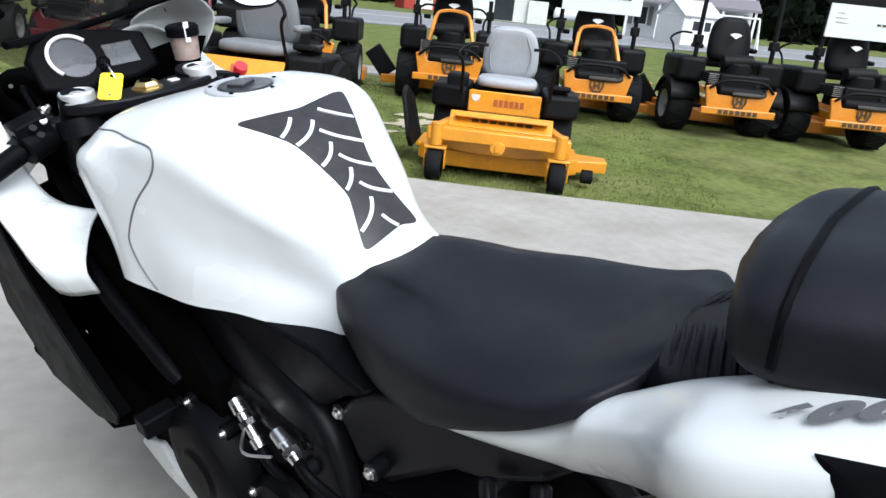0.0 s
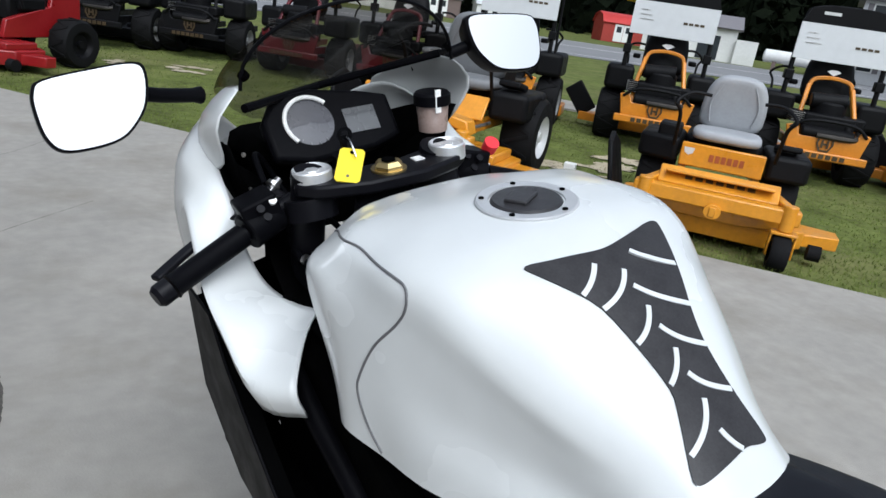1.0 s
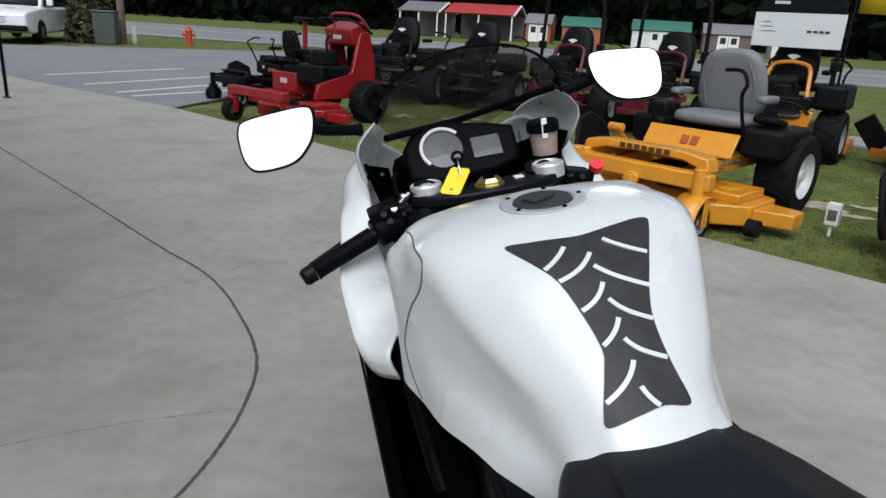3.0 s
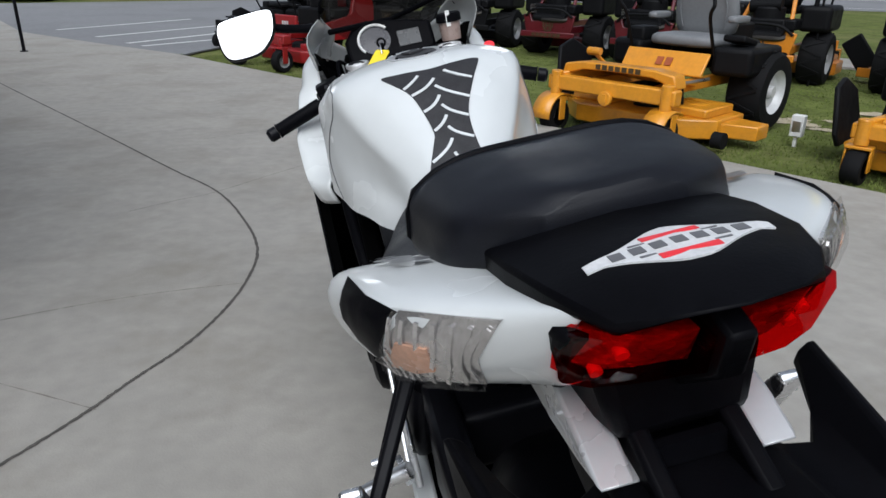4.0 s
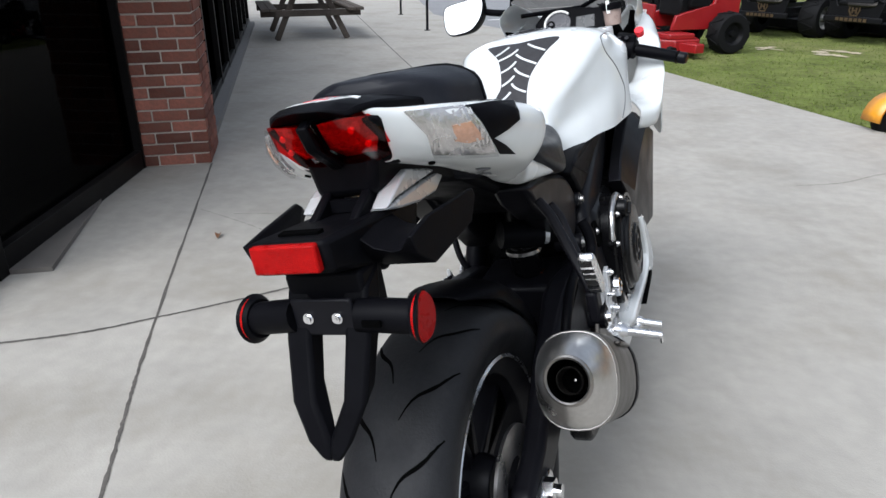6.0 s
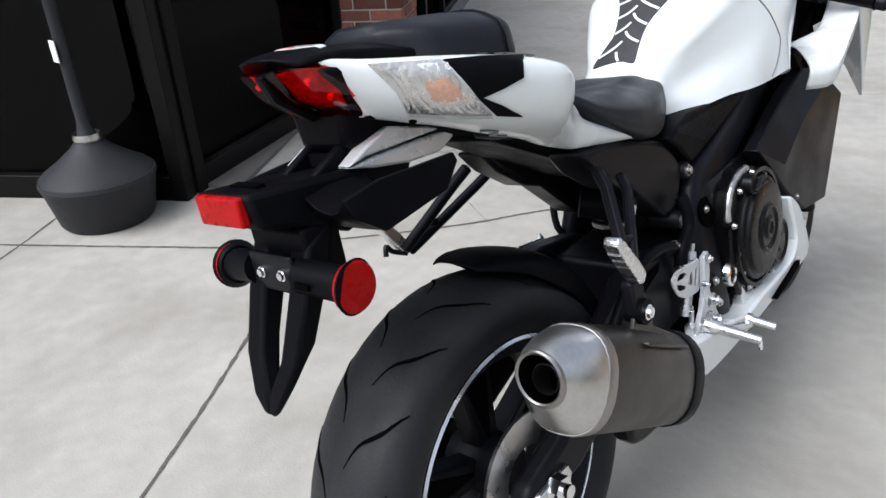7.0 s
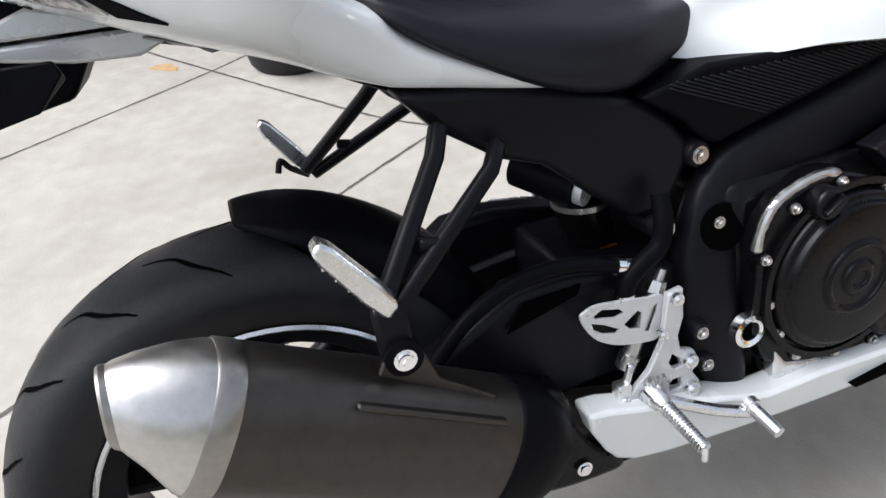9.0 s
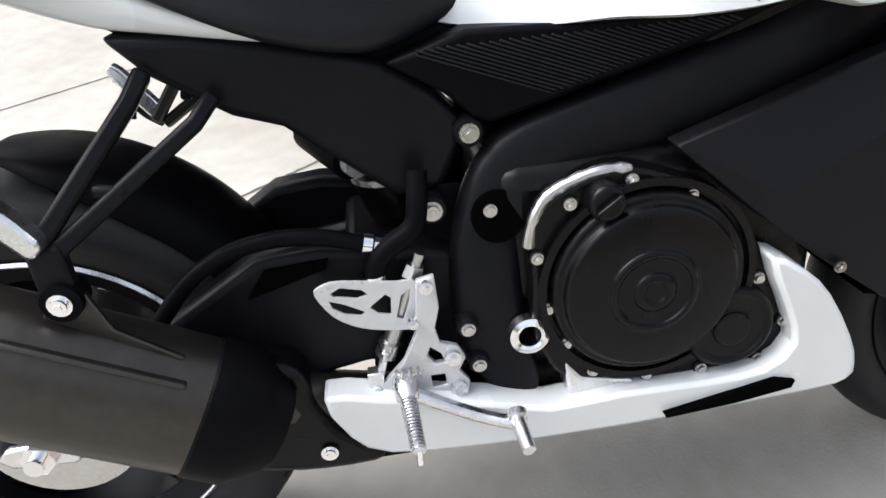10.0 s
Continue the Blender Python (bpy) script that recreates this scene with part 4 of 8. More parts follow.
def zero_turn_front(name, label, m, paint, vinyl, w=1.25, caster_w=0.46, arms=False, group="", deck_paint=None, mast=False, heavy=False):
    """Seen from its front: casters, front beam, foot pan, seat, rear wheels and tanks."""
    t = thing(name, label, "mower", m, group)
    deck(t, deck_paint or paint, w, 0.30, 1.02)
    part("folded_chute", moved(slab([(-0.30, 0.0), (0.22, 0.0), (0.26, 0.10), (0.16, 0.46), (-0.02, 0.52), (-0.26, 0.40)], 0, -0.018, 0.018), pose(w / 2 + 0.06, 0.62, 0.16, 0, 12, 0)), MBLK, t, "black folded discharge chute", bevel=0.012)
    part("chute_hinge", tube([(w / 2, 0.42, 0.20), (w / 2, 0.84, 0.20)], 0.02, 10), deck_paint or paint, t)
    if mast:
        part("mast", tube([(0.30, -0.55, 0.55), (0.30, -0.55, 1.40)], 0.045, 12), RED, t)
        part("mast_cap", box(0.12, 0.52, -0.66, -0.44, 1.40, 1.47), MBLK, t, bevel=0.03)
    for sx in (-1, 1):
        part("frame_rail", bar([(sx * 0.27, -0.45, 0.40), (sx * 0.27, 0.85, 0.40), (sx * 0.27, 1.18, 0.38)], 0.055, 0.09), paint, t, bevel=0.006)
        caster(t, sx * caster_w, 1.25, paint, MRIM)
        wheel(t, sx * (0.53 if heavy else 0.46), -0.14 if heavy else 0.0, 0.32 if heavy else 0.27, 0.28 if heavy else 0.26, MRIM, "drive_wheel")
        part("fender", loft([[(sx * x, y, z) for x, y in ((0.30, -0.30), (0.62, -0.26), (0.62, 0.30), (0.32, 0.36))] for z in (0.46, 0.62, 0.68)]), MBLK, t, bevel=0.04, segments=3)
    part("front_beam", bar([(-caster_w - 0.07, 1.22, 0.40), (caster_w + 0.07, 1.22, 0.40)], 0.10, 0.11), paint, t, bevel=0.012)
    if not arms:
        part("front_face", slab([(-0.50, 0.36), (0.50, 0.36), (0.44, 0.24), (0.20, 0.205), (-0.20, 0.205), (-0.44, 0.24)], 1, 1.00, 1.04), paint, t, bevel=0.01)
    part("foot_pan", moved(box(-0.34, 0.34, -0.30, 0.30, -0.012, 0.012), pose(0, 0.86, 0.475, 14, 0, 0)), paint, t, bevel=0.008)
    if heavy:
        part("nose_plate", slab([(-0.50, 0.445), (-0.47, 0.54), (-0.30, 0.565), (0.30, 0.565), (0.47, 0.54), (0.50, 0.445), (0.30, 0.505), (0.0, 0.515), (-0.30, 0.505)], 1, 1.02, 1.17), paint, t, "arched front cross beam", bevel=0.012)
        bars_text(t, 1.172, 0.538, 0.40, 0.038, DECAL, 7)
        part("seat_front", moved(box(-0.36, 0.36, -0.012, 0.012, -0.10, 0.10), pose(0, 0.50, 0.545, 34, 0, 0)), paint, t, "slanted painted seat front", bevel=0.008)
        bars_text(t, 0.520, 0.553, 0.16, 0.07, REDDEC, 2, 34)
        part("parking_lever", joined(tube([(0.40, 0.72, 0.50), (0.42, 0.86, 0.60)], 0.016, 10), tube([(0.36, 0.86, 0.61), (0.48, 0.86, 0.61)], 0.032, 12)), paint, t, bevel=0.006)
        for sx in (-1, 1):
            part("caster_guard", loft([[(sx * caster_w + x, 1.25 + 0.185 * math.cos(a), 0.135 + 0.185 * math.sin(a)) for x in (-0.085, 0.085)] for a in [radians(0 + 18 * k) for k in range(8)]], closed=False), paint, t, "curved caster guard", solid=0.014)
            part("torsion_rod", tube([(sx * 0.42, 0.55, 0.46), (sx * 0.44, 1.10, 0.47)], 0.014, 8), BRUSHED, t)
    else:
        part("nose_plate", moved(box(-0.38, 0.38, -0.015, 0.015, -0.085, 0.085), pose(0, 1.08, 0.500, 48, 0, 0)), paint, t, "slanted painted nose plate", bevel=0.010)
        bars_text(t, 1.0915, 0.5130, 0.46, 0.050, DECAL, 7, 48)
        part("seat_front", box(-0.30, 0.30, 0.34, 0.38, 0.46, 0.66), paint, t, bevel=0.012)
        bars_text(t, 0.383, 0.560, 0.26, 0.060, REDDEC, 6, 0.0, -0.03)
        part("shield_mark", slab([(0.20, 0.62), (0.28, 0.62), (0.27, 0.575), (0.24, 0.555), (0.21, 0.575)], 1, 0.378, 0.384), MRIM, t)
    part("tow_eye", joined(disc((0, 1.285, 0.335), (0, 1, 0), 0.055, 0.03, 20), box(-0.02, 0.02, 1.27, 1.31, 0.30, 0.37)), paint, t, bevel=0.004)
    part("hood", box(-0.30, 0.30, -0.62, -0.10, 0.45, 0.68), MBLK, t, bevel=0.05, segments=3)
    part("engine", joined(box(-0.22, 0.22, -0.58, -0.20, 0.62, 0.82), tube([(0, -0.38, 0.80), (0, -0.38, 0.92)], 0.15, 20)), MBLK, t, bevel=0.02)
    seat(t, 0.10 if heavy else 0.14, 0.64 if heavy else 0.68, vinyl, 0.60 if heavy else 0.52, 0.52 if heavy else 0.50, arms)
    levers(t, 0.45, 0.62)
    part("dash_pod", box(0.33, 0.50, 0.05, 0.30, 0.66, 0.78), MBLK, t, bevel=0.02)
    for sx in (-1, 1):
        part("front_arm", bar([(sx * 0.30, 0.72, 0.40), (sx * 0.36, 1.0, 0.47), (sx * caster_w, 1.20, 0.44)], 0.06, 0.07), paint, t, bevel=0.012)
        part("caster_pivot", tube([(sx * caster_w, 1.25, 0.30), (sx * caster_w, 1.25, 0.49)], 0.045, 16), paint, t, bevel=0.008)
    part("lift_chain", tube([(-0.34, 0.80, 0.44), (-0.36, 0.78, 0.26)], 0.012, 8), MBLK, t)
    part("control_panel", moved(box(-0.09, 0.09, -0.12, 0.12, 0, 0.05), pose(-0.44, 0.16, 0.70, 10, 0, 0)), MBLK, t, bevel=0.015)
    part("panel_label", moved(box(-0.05, 0.05, -0.04, 0.05, 0.05, 0.053), pose(-0.44, 0.16, 0.70, 10, 0, 0)), MRIM, t)
    return t


def zero_turn_rear(name, label, m, paint, vinyl, sign=False, rops=True, group="", wide=1.3, low=False):
    """Seen from its rear: engine guard with badge, drive wheels, seat, roll bar."""
    t = thing(name, label, "mower", m, group)
    deck(t, paint, wide, 0.35, 1.05)
    for sx in (-1, 1):
        wheel(t, sx * 0.50, 0.0, 0.30, 0.28, GRIM, "drive_wheel")
        caster(t, sx * 0.42, 1.45, paint, MRIM)
        part("frame_rail", bar([(sx * 0.27, -0.5, 0.40), (sx * 0.27, 1.40, 0.40)], 0.06, 0.09), paint, t, bevel=0.006)
        part("fuel_tank", loft([[(sx * x, y, z) for x, y in ((0.30, -0.28), (0.62, -0.24), (0.63, 0.34), (0.32, 0.38))] for z in (0.60, 0.66, 0.82, 0.88)]), MBLK, t, "black side tank", bevel=0.05, segments=3)
    guard = part("engine_guard", slab([(-0.40, 0.60), (-0.34, 0.30), (0.34, 0.30), (0.40, 0.60), (0.30, 0.62), (0.26, 0.52), (-0.26, 0.52), (-0.30, 0.62)], 1, -0.66, -0.62), paint, t, "painted rear engine guard", bevel=0.01)
    part("bumper", box(-0.42, 0.42, -0.70, -0.66, 0.30, 0.38), paint, t, bevel=0.012)
    badge(t, -0.672, 0.46, 0.075, DECAL)
    bars_text(t, -0.705, 0.34, 0.46, 0.045, DECAL, 7)
    part("engine", joined(box(-0.24, 0.24, -0.60, -0.15, 0.50, 0.74), tube([(0, -0.36, 0.72), (0, -0.36, 0.86)], 0.17, 20), box(-0.34, -0.18, -0.55, -0.25, 0.62, 0.74), box(0.18, 0.34, -0.55, -0.25, 0.62, 0.74),
                          tube([(-0.25, -0.62, 0.56), (0.25, -0.62, 0.56)], 0.06, 12)), MBLK, t, bevel=0.02)
    for k in range(6):
        part("cooling_fin", box(-0.355, -0.17, -0.56, -0.24, 0.625 + k * 0.02, 0.631 + k * 0.02), BRUSHED, t, smooth=0)
    for sx in (-1, 1):
        if low:
            part("wheel_fender", loft([[(sx * 0.32, 0.34 * math.cos(a), 0.30 + 0.34 * math.sin(a)), (sx * 0.66, 0.36 * math.cos(a), 0.29 + 0.35 * math.sin(a)), (sx * 0.68, 0.34 * math.cos(a), 0.27 + 0.33 * math.sin(a))] for a in [radians(20 + 20 * k) for k in range(8)]], closed=False), MBLK, t, "black wheel fender", solid=0.02)
        else:
            part("seat_support", bar([(sx * 0.27, -0.62, 0.42), (sx * 0.26, -0.40, 0.72), (sx * 0.21, -0.20, 1.00)], 0.045, 0.05), paint, t, "slanted painted seat support", bevel=0.012)
    if not low:
        part("seat_arch", bar(smooth_line([(-0.21, -0.20, 0.98), (-0.17, -0.185, 1.06), (0.0, -0.18, 1.09), (0.17, -0.185, 1.06), (0.21, -0.20, 0.98)], 4), 0.04, 0.05, (0, 1, 0)), paint, t, "arched painted seat frame", bevel=0.008)
    part("air_filter", joined(tube([(-0.20, -0.42, 0.86), (0.14, -0.42, 0.88)], 0.075, 16), tube([(0.18, -0.58, 0.66), (0.18, -0.62, 0.52)], 0.035, 10)), MBLK, t, bevel=0.01)
    part("exhaust", tube(smooth_line([(0.28, -0.40, 0.60), (0.30, -0.58, 0.58), (0.22, -0.66, 0.54), (-0.10, -0.66, 0.54)], 4), 0.03, 10), TITAN, t)
    part("rear_guard_bar", tube(smooth_line([(-0.36, -0.66, 0.58), (-0.20, -0.70, 0.68), (0.20, -0.70, 0.68), (0.36, -0.66, 0.58)], 4), 0.016, 8), MBLK, t)
    seat(t, 0.20, 0.76, vinyl, 0.54, 0.52, True, False)
    part("seat_mark", moved(slab([(-0.07, 0.012), (0, -0.03), (0.07, 0.012), (0.03, 0.03), (-0.03, 0.03)], 1, -0.003, 0.003), pose(0, -0.157, 1.14, -12, 0, 0)), MRIM, t)
    levers(t, 0.62, 0.66, 0.42)
    if rops:
        part("roll_bar", tube(smooth_line([(-0.44, -0.22, 0.62), (-0.44, -0.20, 1.10), (-0.42, -0.18, 1.62), (-0.34, -0.18, 1.74), (0, -0.18, 1.77), (0.34, -0.18, 1.74), (0.42, -0.18, 1.62), (0.44, -0.20, 1.10), (0.44, -0.22, 0.62)], 5), 0.026, 10), MBLK, t, "black folding roll bar")
        for sx in (-1, 1):
            part("roll_bar_hinge", box(sx * 0.44 - 0.045, sx * 0.44 + 0.045, -0.25, -0.15, 1.02, 1.12), MBLK, t, bevel=0.01)
    if sign:
        sg = part("sign_panel", box(-0.46, 0.46, -0.245, -0.225, 1.24, 1.60), SIGNM, t, "white printed card sign", bevel=0.003)
        part("sign_header", slab([(-0.46, 1.60), (-0.40, 1.74), (-0.2, 1.78), (0.2, 1.78), (0.40, 1.74), (0.46, 1.60)], 1, -0.245, -0.225), MBLK, sg)
        part("header_mark", box(-0.28, -0.12, -0.249, -0.245, 1.69, 1.72), MRIM, sg)
        for k in range(4):
            part("print_bar", box(0.10 + k * 0.06, 0.145 + k * 0.06, -0.249, -0.245, 1.40, 1.425), DECAL, sg)
        for k in range(3):
            part("print_bar", box(-0.38, -0.38 + 0.10 + 0.03 * k, -0.249, -0.245, 1.50 - k * 0.05, 1.508 - k * 0.05), BRUSHED, sg)
    part("rear_chute", moved(box(-0.12, 0.12, -0.02, 0.02, -0.20, 0.20), pose(0.86, 0.50, 0.35, 0, -38, 0)), MBLK, t, bevel=0.03)
    return t


def stand_on(name, label, m, paint):
    t = thing(name, label, "mower", m)
    deck(t, paint, 1.25, 0.45, 1.10)
    for sx in (-1, 1):
        wheel(t, sx * 0.45, 0.0, 0.26, 0.24, MBLK, "drive_wheel")
        caster(t, sx * 0.46, 1.42, paint, MBLK)
        part("side_frame", slab([(-0.25, 0.30), (0.75, 0.30), (0.70, 0.48), (0.15, 0.62), (0.02, 1.10), (-0.14, 1.12), (-0.25, 0.7)], 0, sx * 0.24, sx * 0.30), paint, t, bevel=0.01)
    part("front_beam", bar([(-0.54, 1.38, 0.38), (0.54, 1.38, 0.38)], 0.11, 0.10), paint, t, bevel=0.01)
    part("engine", joined(box(-0.24, 0.24, 0.10, 0.62, 0.46, 0.70), tube([(0, 0.36, 0.68), (0, 0.36, 0.88)], 0.18, 20), box(-0.30, 0.30, 0.20, 0.52, 0.56, 0.70)), MBLK, t, bevel=0.03)
    part("console", slab([(0.10, 0.95), (0.16, 1.14), (-0.10, 1.24), (-0.20, 1.12), (-0.16, 0.90)], 0, -0.26, 0.26), paint, t, bevel=0.02)
    bars_text(t, 0.155, 1.04, 0.16, 0.05, MRIM, 3)
    part("front_plate", box(-0.22, 0.22, 0.96, 1.0, 0.40, 0.62), paint, t, bevel=0.01)
    bars_text(t, 1.003, 0.52, 0.14, 0.06, MRIM, 3)
    part("handle_loop", tube(smooth_line([(-0.30, -0.10, 1.16), (-0.26, 0.02, 1.30), (0, 0.06, 1.33), (0.26, 0.02, 1.30), (0.30, -0.10, 1.16)], 5), 0.018, 10), paint, t)
    part("handle_loop", tube(smooth_line([(-0.36, -0.12, 1.10), (-0.34, 0.16, 1.24), (0, 0.20, 1.26), (0.34, 0.16, 1.24), (0.36, -0.12, 1.10)], 5), 0.016, 10), MBLK, t)
    for sx in (-1, 1):
        part("control_lever", tube(smooth_line([(sx * 0.36, 0.55, 0.60), (sx * 0.34, 0.62, 0.98), (sx * 0.28, 0.50, 1.06)], 5), 0.014, 8), MBLK, t)
    part("knee_pad", box(-0.22, 0.22, -0.28, -0.20, 0.55, 1.0), MBLK, t, bevel=0.03)
    return t


LZ = -0.065


def facing(x, y, dx, dy):
    """A pose at (x, y) on the lawn whose y axis points along (dx, dy)."""
    return pose(x, y, LZ, 0, 0, math.degrees(math.atan2(-dx, dy)))


zero_turn_front("riding_mower", "yellow zero-turn mower with a pale grey seat", facing(4.10, 3.55, -0.814, -0.581) @ Matrix.Diagonal((0.97, 0.97, 0.85, 1)), YEL, PALES, 1.25, 0.445, False, "mowers on the lawn")
zero_turn_front("riding_mower", "yellow zero-turn mower with a grey high-backed seat", facing(2.78, 5.15, -0.83, -0.55), YEL, GREYS, 1.35, 0.48, True, "mowers on the lawn", heavy=True)
BACK = (0.75, 0.66)
zero_turn_rear("riding_mower", "orange zero-turn mower with black seat and roll bar", facing(6.97, 4.47, *BACK), ORA, BLKS, True, True, "mowers on the lawn")
zero_turn_rear("riding_mower", "orange zero-turn mower with a folded roll bar", facing(7.85, 3.16, *BACK), ORA, BLKS, False, True, "mowers on the lawn", low=True)
zero_turn_rear("riding_mower", "orange zero-turn mower with a card sign", facing(8.70, 2.08, *BACK), ORA, BLKS, True, True, "mowers on the lawn", low=True)
zero_turn_rear("riding_mower", "orange zero-turn mower with a white card sign", facing(6.08, 5.94, *BACK), ORA, BLKS, True, True, "mowers on the lawn")
zero_turn_rear("riding_mower", "orange zero-turn mower under a yellow flag", facing(4.98, 7.32, *BACK), ORA, BLKS, True, True, "mowers on the lawn")
stand_on("stand_on_mower", "red stand-on mower with black engine", facing(0.05, 9.55, -0.78, -0.62), RED)
zero_turn_front("riding_mower", "black and red riding mower at the lawn's end", facing(-0.70, 11.25, -0.80, -0.55) @ Matrix.Diagonal((0.85, 0.85, 0.85, 1)), MBLK, BLKS, 1.2, 0.44, True, "mowers on the lawn", RED, True)
zero_turn_rear("riding_mower", "black and red zero-turn mower seen from behind", facing(1.15, 11.8, 0.55, 0.83), MBLK, BLKS, False, False, "mowers on the lawn")
zero_turn_rear("riding_mower", "black riding mower with red side panels", facing(2.35, 11.3, 0.6, 0.8), MBLK, BLKS, False, False, "mowers on the lawn")
zero_turn_rear("riding_mower", "dark red riding mower with black roll bar", facing(3.35, 9.9, 0.7, 0.7), MAROON, BLKS, False, True, "mowers on the lawn")
zero_turn_rear("riding_mower", "dark red riding mower with a black seat", facing(4.25, 8.7, 0.75, 0.66), MAROON, BLKS, False, True, "mowers on the lawn")

# flag on a pole, little white lamp post, in the lawn
flag = thing("feather_flag", "yellow advertising flag with a black emblem", "flag", pose(5.17, 6.80, LZ))
part("pole", tube([(0, 0, 0), (0.0, 0.03, 1.5), (0.06, 0.0, 2.9)], 0.014, 8), MBLK, flag)
FLAGM = mat("yellow_flag_cloth", (0.80, 0.56, 0.015), 0.8, 0, 0.08, 4)
cloth = part("cloth", moved(loft([[(0.02 + 0.80 * u, 0.05 * math.sin(5 * u + z), z - 0.06 * u * u) for u in (0, 0.25, 0.5, 0.75, 1.0)] for z in (1.62, 1.9, 2.2, 2.5, 2.85)], closed=False), pose(0, 0, 0, 0, 0, -45)), FLAGM, flag, solid=0.003)
part("emblem", moved(tube(smooth_line([(0.22, -0.01, 2.55), (0.22, -0.03, 1.95), (0.35, -0.05, 1.80), (0.56, -0.06, 1.84), (0.64, -0.05, 2.0), (0.62, -0.05, 2.5)], 5), 0.03, 8), pose(0, 0, 0, 0, 0, -45)), MBLK, flag)
lampp = thing("garden_socket", "small white outdoor socket post in the lawn", "post", facing(3.15, 4.17, -0.8, -0.6))
part("stake", box(-0.012, 0.012, -0.012, 0.012, 0, 0.10), TRIMW, lampp)
part("housing", box(-0.045, 0.045, -0.035, 0.035, 0.08, 0.24), TRIMW, lampp, bevel=0.006)
part("cover", box(-0.030, 0.030, 0.033, 0.042, 0.12, 0.20), BRUSHED, lampp, bevel=0.003)

# ---- the motorcycle: local axes x right, y ahead, z up; it leans on its side stand ----
bike = thing("motorcycle", "white sports motorcycle with black frame leaning on its side stand", "motorcycle", pose(0, 0, 0, 0, -11.5, 0))


def pair(name, make, material, parent, **kw):
    """The same part on the right and, mirrored, on the left."""
    return part(name, make(), material, parent, **kw), part(name, mirrored(make()), material, parent, **kw)


# rear wheel
AX = (0.0, 0.011, 0.328)
TR = 0.335
prof = [(-0.062, 0.224), (-0.079, 0.244), (-0.091, 0.274), (-0.087, 0.299), (-0.067, 0.319), (-0.035, 0.331), (0, TR),
        (0.035, 0.331), (0.067, 0.319), (0.087, 0.299), (0.091, 0.274), (0.079, 0.244), (0.062, 0.224)]
prof = [tuple(p) for p in smooth_line([(a, b, 0) for a, b in prof], 3)]
rear_rim = part("rear_wheel", joined(
    revolve([(-0.068, 0.222), (-0.074, 0.229), (-0.070, 0.232), (-0.060, 0.226), (-0.045, 0.205), (0.045, 0.205), (0.060, 0.226), (0.070, 0.232),
             (0.074, 0.229), (0.068, 0.222), (0.050, 0.196), (-0.050, 0.196)], AX, "x", 64, True),
    revolve([(-0.055, 0.0), (-0.055, 0.045), (-0.03, 0.055), (0.03, 0.055), (0.055, 0.045), (0.055, 0.0)], AX, "x", 24)),
    FRAME, bike, "black cast spoked wheel", bevel=0.004)
for k in range(5):
    part("spoke", moved(slab([(0.045, -0.024), (0.20, -0.040), (0.20, -0.020), (0.07, 0.0), (0.20, 0.020), (0.20, 0.040), (0.045, 0.024)], 0, -0.022, 0.022), Matrix.Translation(AX) @ pose(0, 0, 0, 72 * k + 20, 0, 0)), FRAME, rear_rim, bevel=0.005)
part("tyre", revolve([(a, b) for a, b, _ in prof], AX, "x", 72), RUBBER, rear_rim, "black grooved road tyre")
for sx in (-1, 1):
    part("rim_lip", revolve([(0.0745 * sx, 0.226), (0.0765 * sx, 0.2285), (0.0735 * sx, 0.233), (0.0705 * sx, 0.2305), (0.071 * sx, 0.226)], AX, "x", 64, True), ALU, rear_rim, "bright machined rim lip")


def tread(a0, side, long=0.34, lean=0.55, wide=0.0024):
    """One slash groove that sweeps from the shoulder towards the crown."""
    line = []
    for k in range(11):
        s = k / 10
        u = side * (0.078 - 0.066 * s)
        r = next(b0 + (b1 - b0) * (u - a) / (c - a) for (a, b0, _), (c, b1, _) in zip(prof, prof[1:]) if a <= u <= c and b0 > 0.25)
        ang = a0 + long * (s ** 1.6) + 0.05 * math.sin(s * 5)
        line.append((u, AX[1] + (r + 0.0005) * math.cos(ang), AX[2] + (r + 0.0005) * math.sin(ang)))
    bm = bmesh.new()
    pts = [Vector(p) for p in line]
    rows = []
    for i, p in enumerate(pts):
        d = (pts[min(i + 1, 10)] - pts[max(i - 1, 0)]).normalized()
        n = Vector((p.x * 0.6, p.y - AX[1], p.z - AX[2])).normalized()
        w = d.cross(n).normalized() * wide * (0.35 + 1.1 * math.sin(math.pi * min(1, 0.12 + i / 11)))
        rows.append((bm.verts.new(p + w), bm.verts.new(p + n * 0.0004), bm.verts.new(p - w)))
    for a, b in zip(rows, rows[1:]):
        for k in range(2):
            bm.faces.new((a[k], a[k + 1], b[k + 1], b[k]))
    return bm


for k in range(18):
    for side in (-1, 1):
        part("tread_groove", tread(math.tau * k / 18 + (0.17 if side > 0 else 0), side), GROOVE, rear_rim)
part("brake_disc", revolve([(0.086, 0.055), (0.092, 0.055), (0.092, 0.110), (0.086, 0.110)], AX, "x", 40, True), BRUSHED, rear_rim, "drilled steel brake disc")
part("axle_nut", joined(disc((0.150, AX[1], AX[2]), (1, 0, 0), 0.022, 0.02, 6), disc((0.162, AX[1], AX[2]), (1, 0, 0), 0.012, 0.02, 16)), CHROME, rear_rim)
part("axle_block", slab([(-0.03, 0.31), (0.05, 0.305), (0.06, 0.325), (0.05, 0.345), (-0.03, 0.34), (-0.045, 0.325)], 0, 0.130, 0.145), ALU, bike, bevel=0.004)
part("sprocket", revolve([(-0.09, 0.05), (-0.096, 0.05), (-0.096, 0.108), (-0.09, 0.108)], AX, "x", 44, True), BRUSHED, rear_rim)

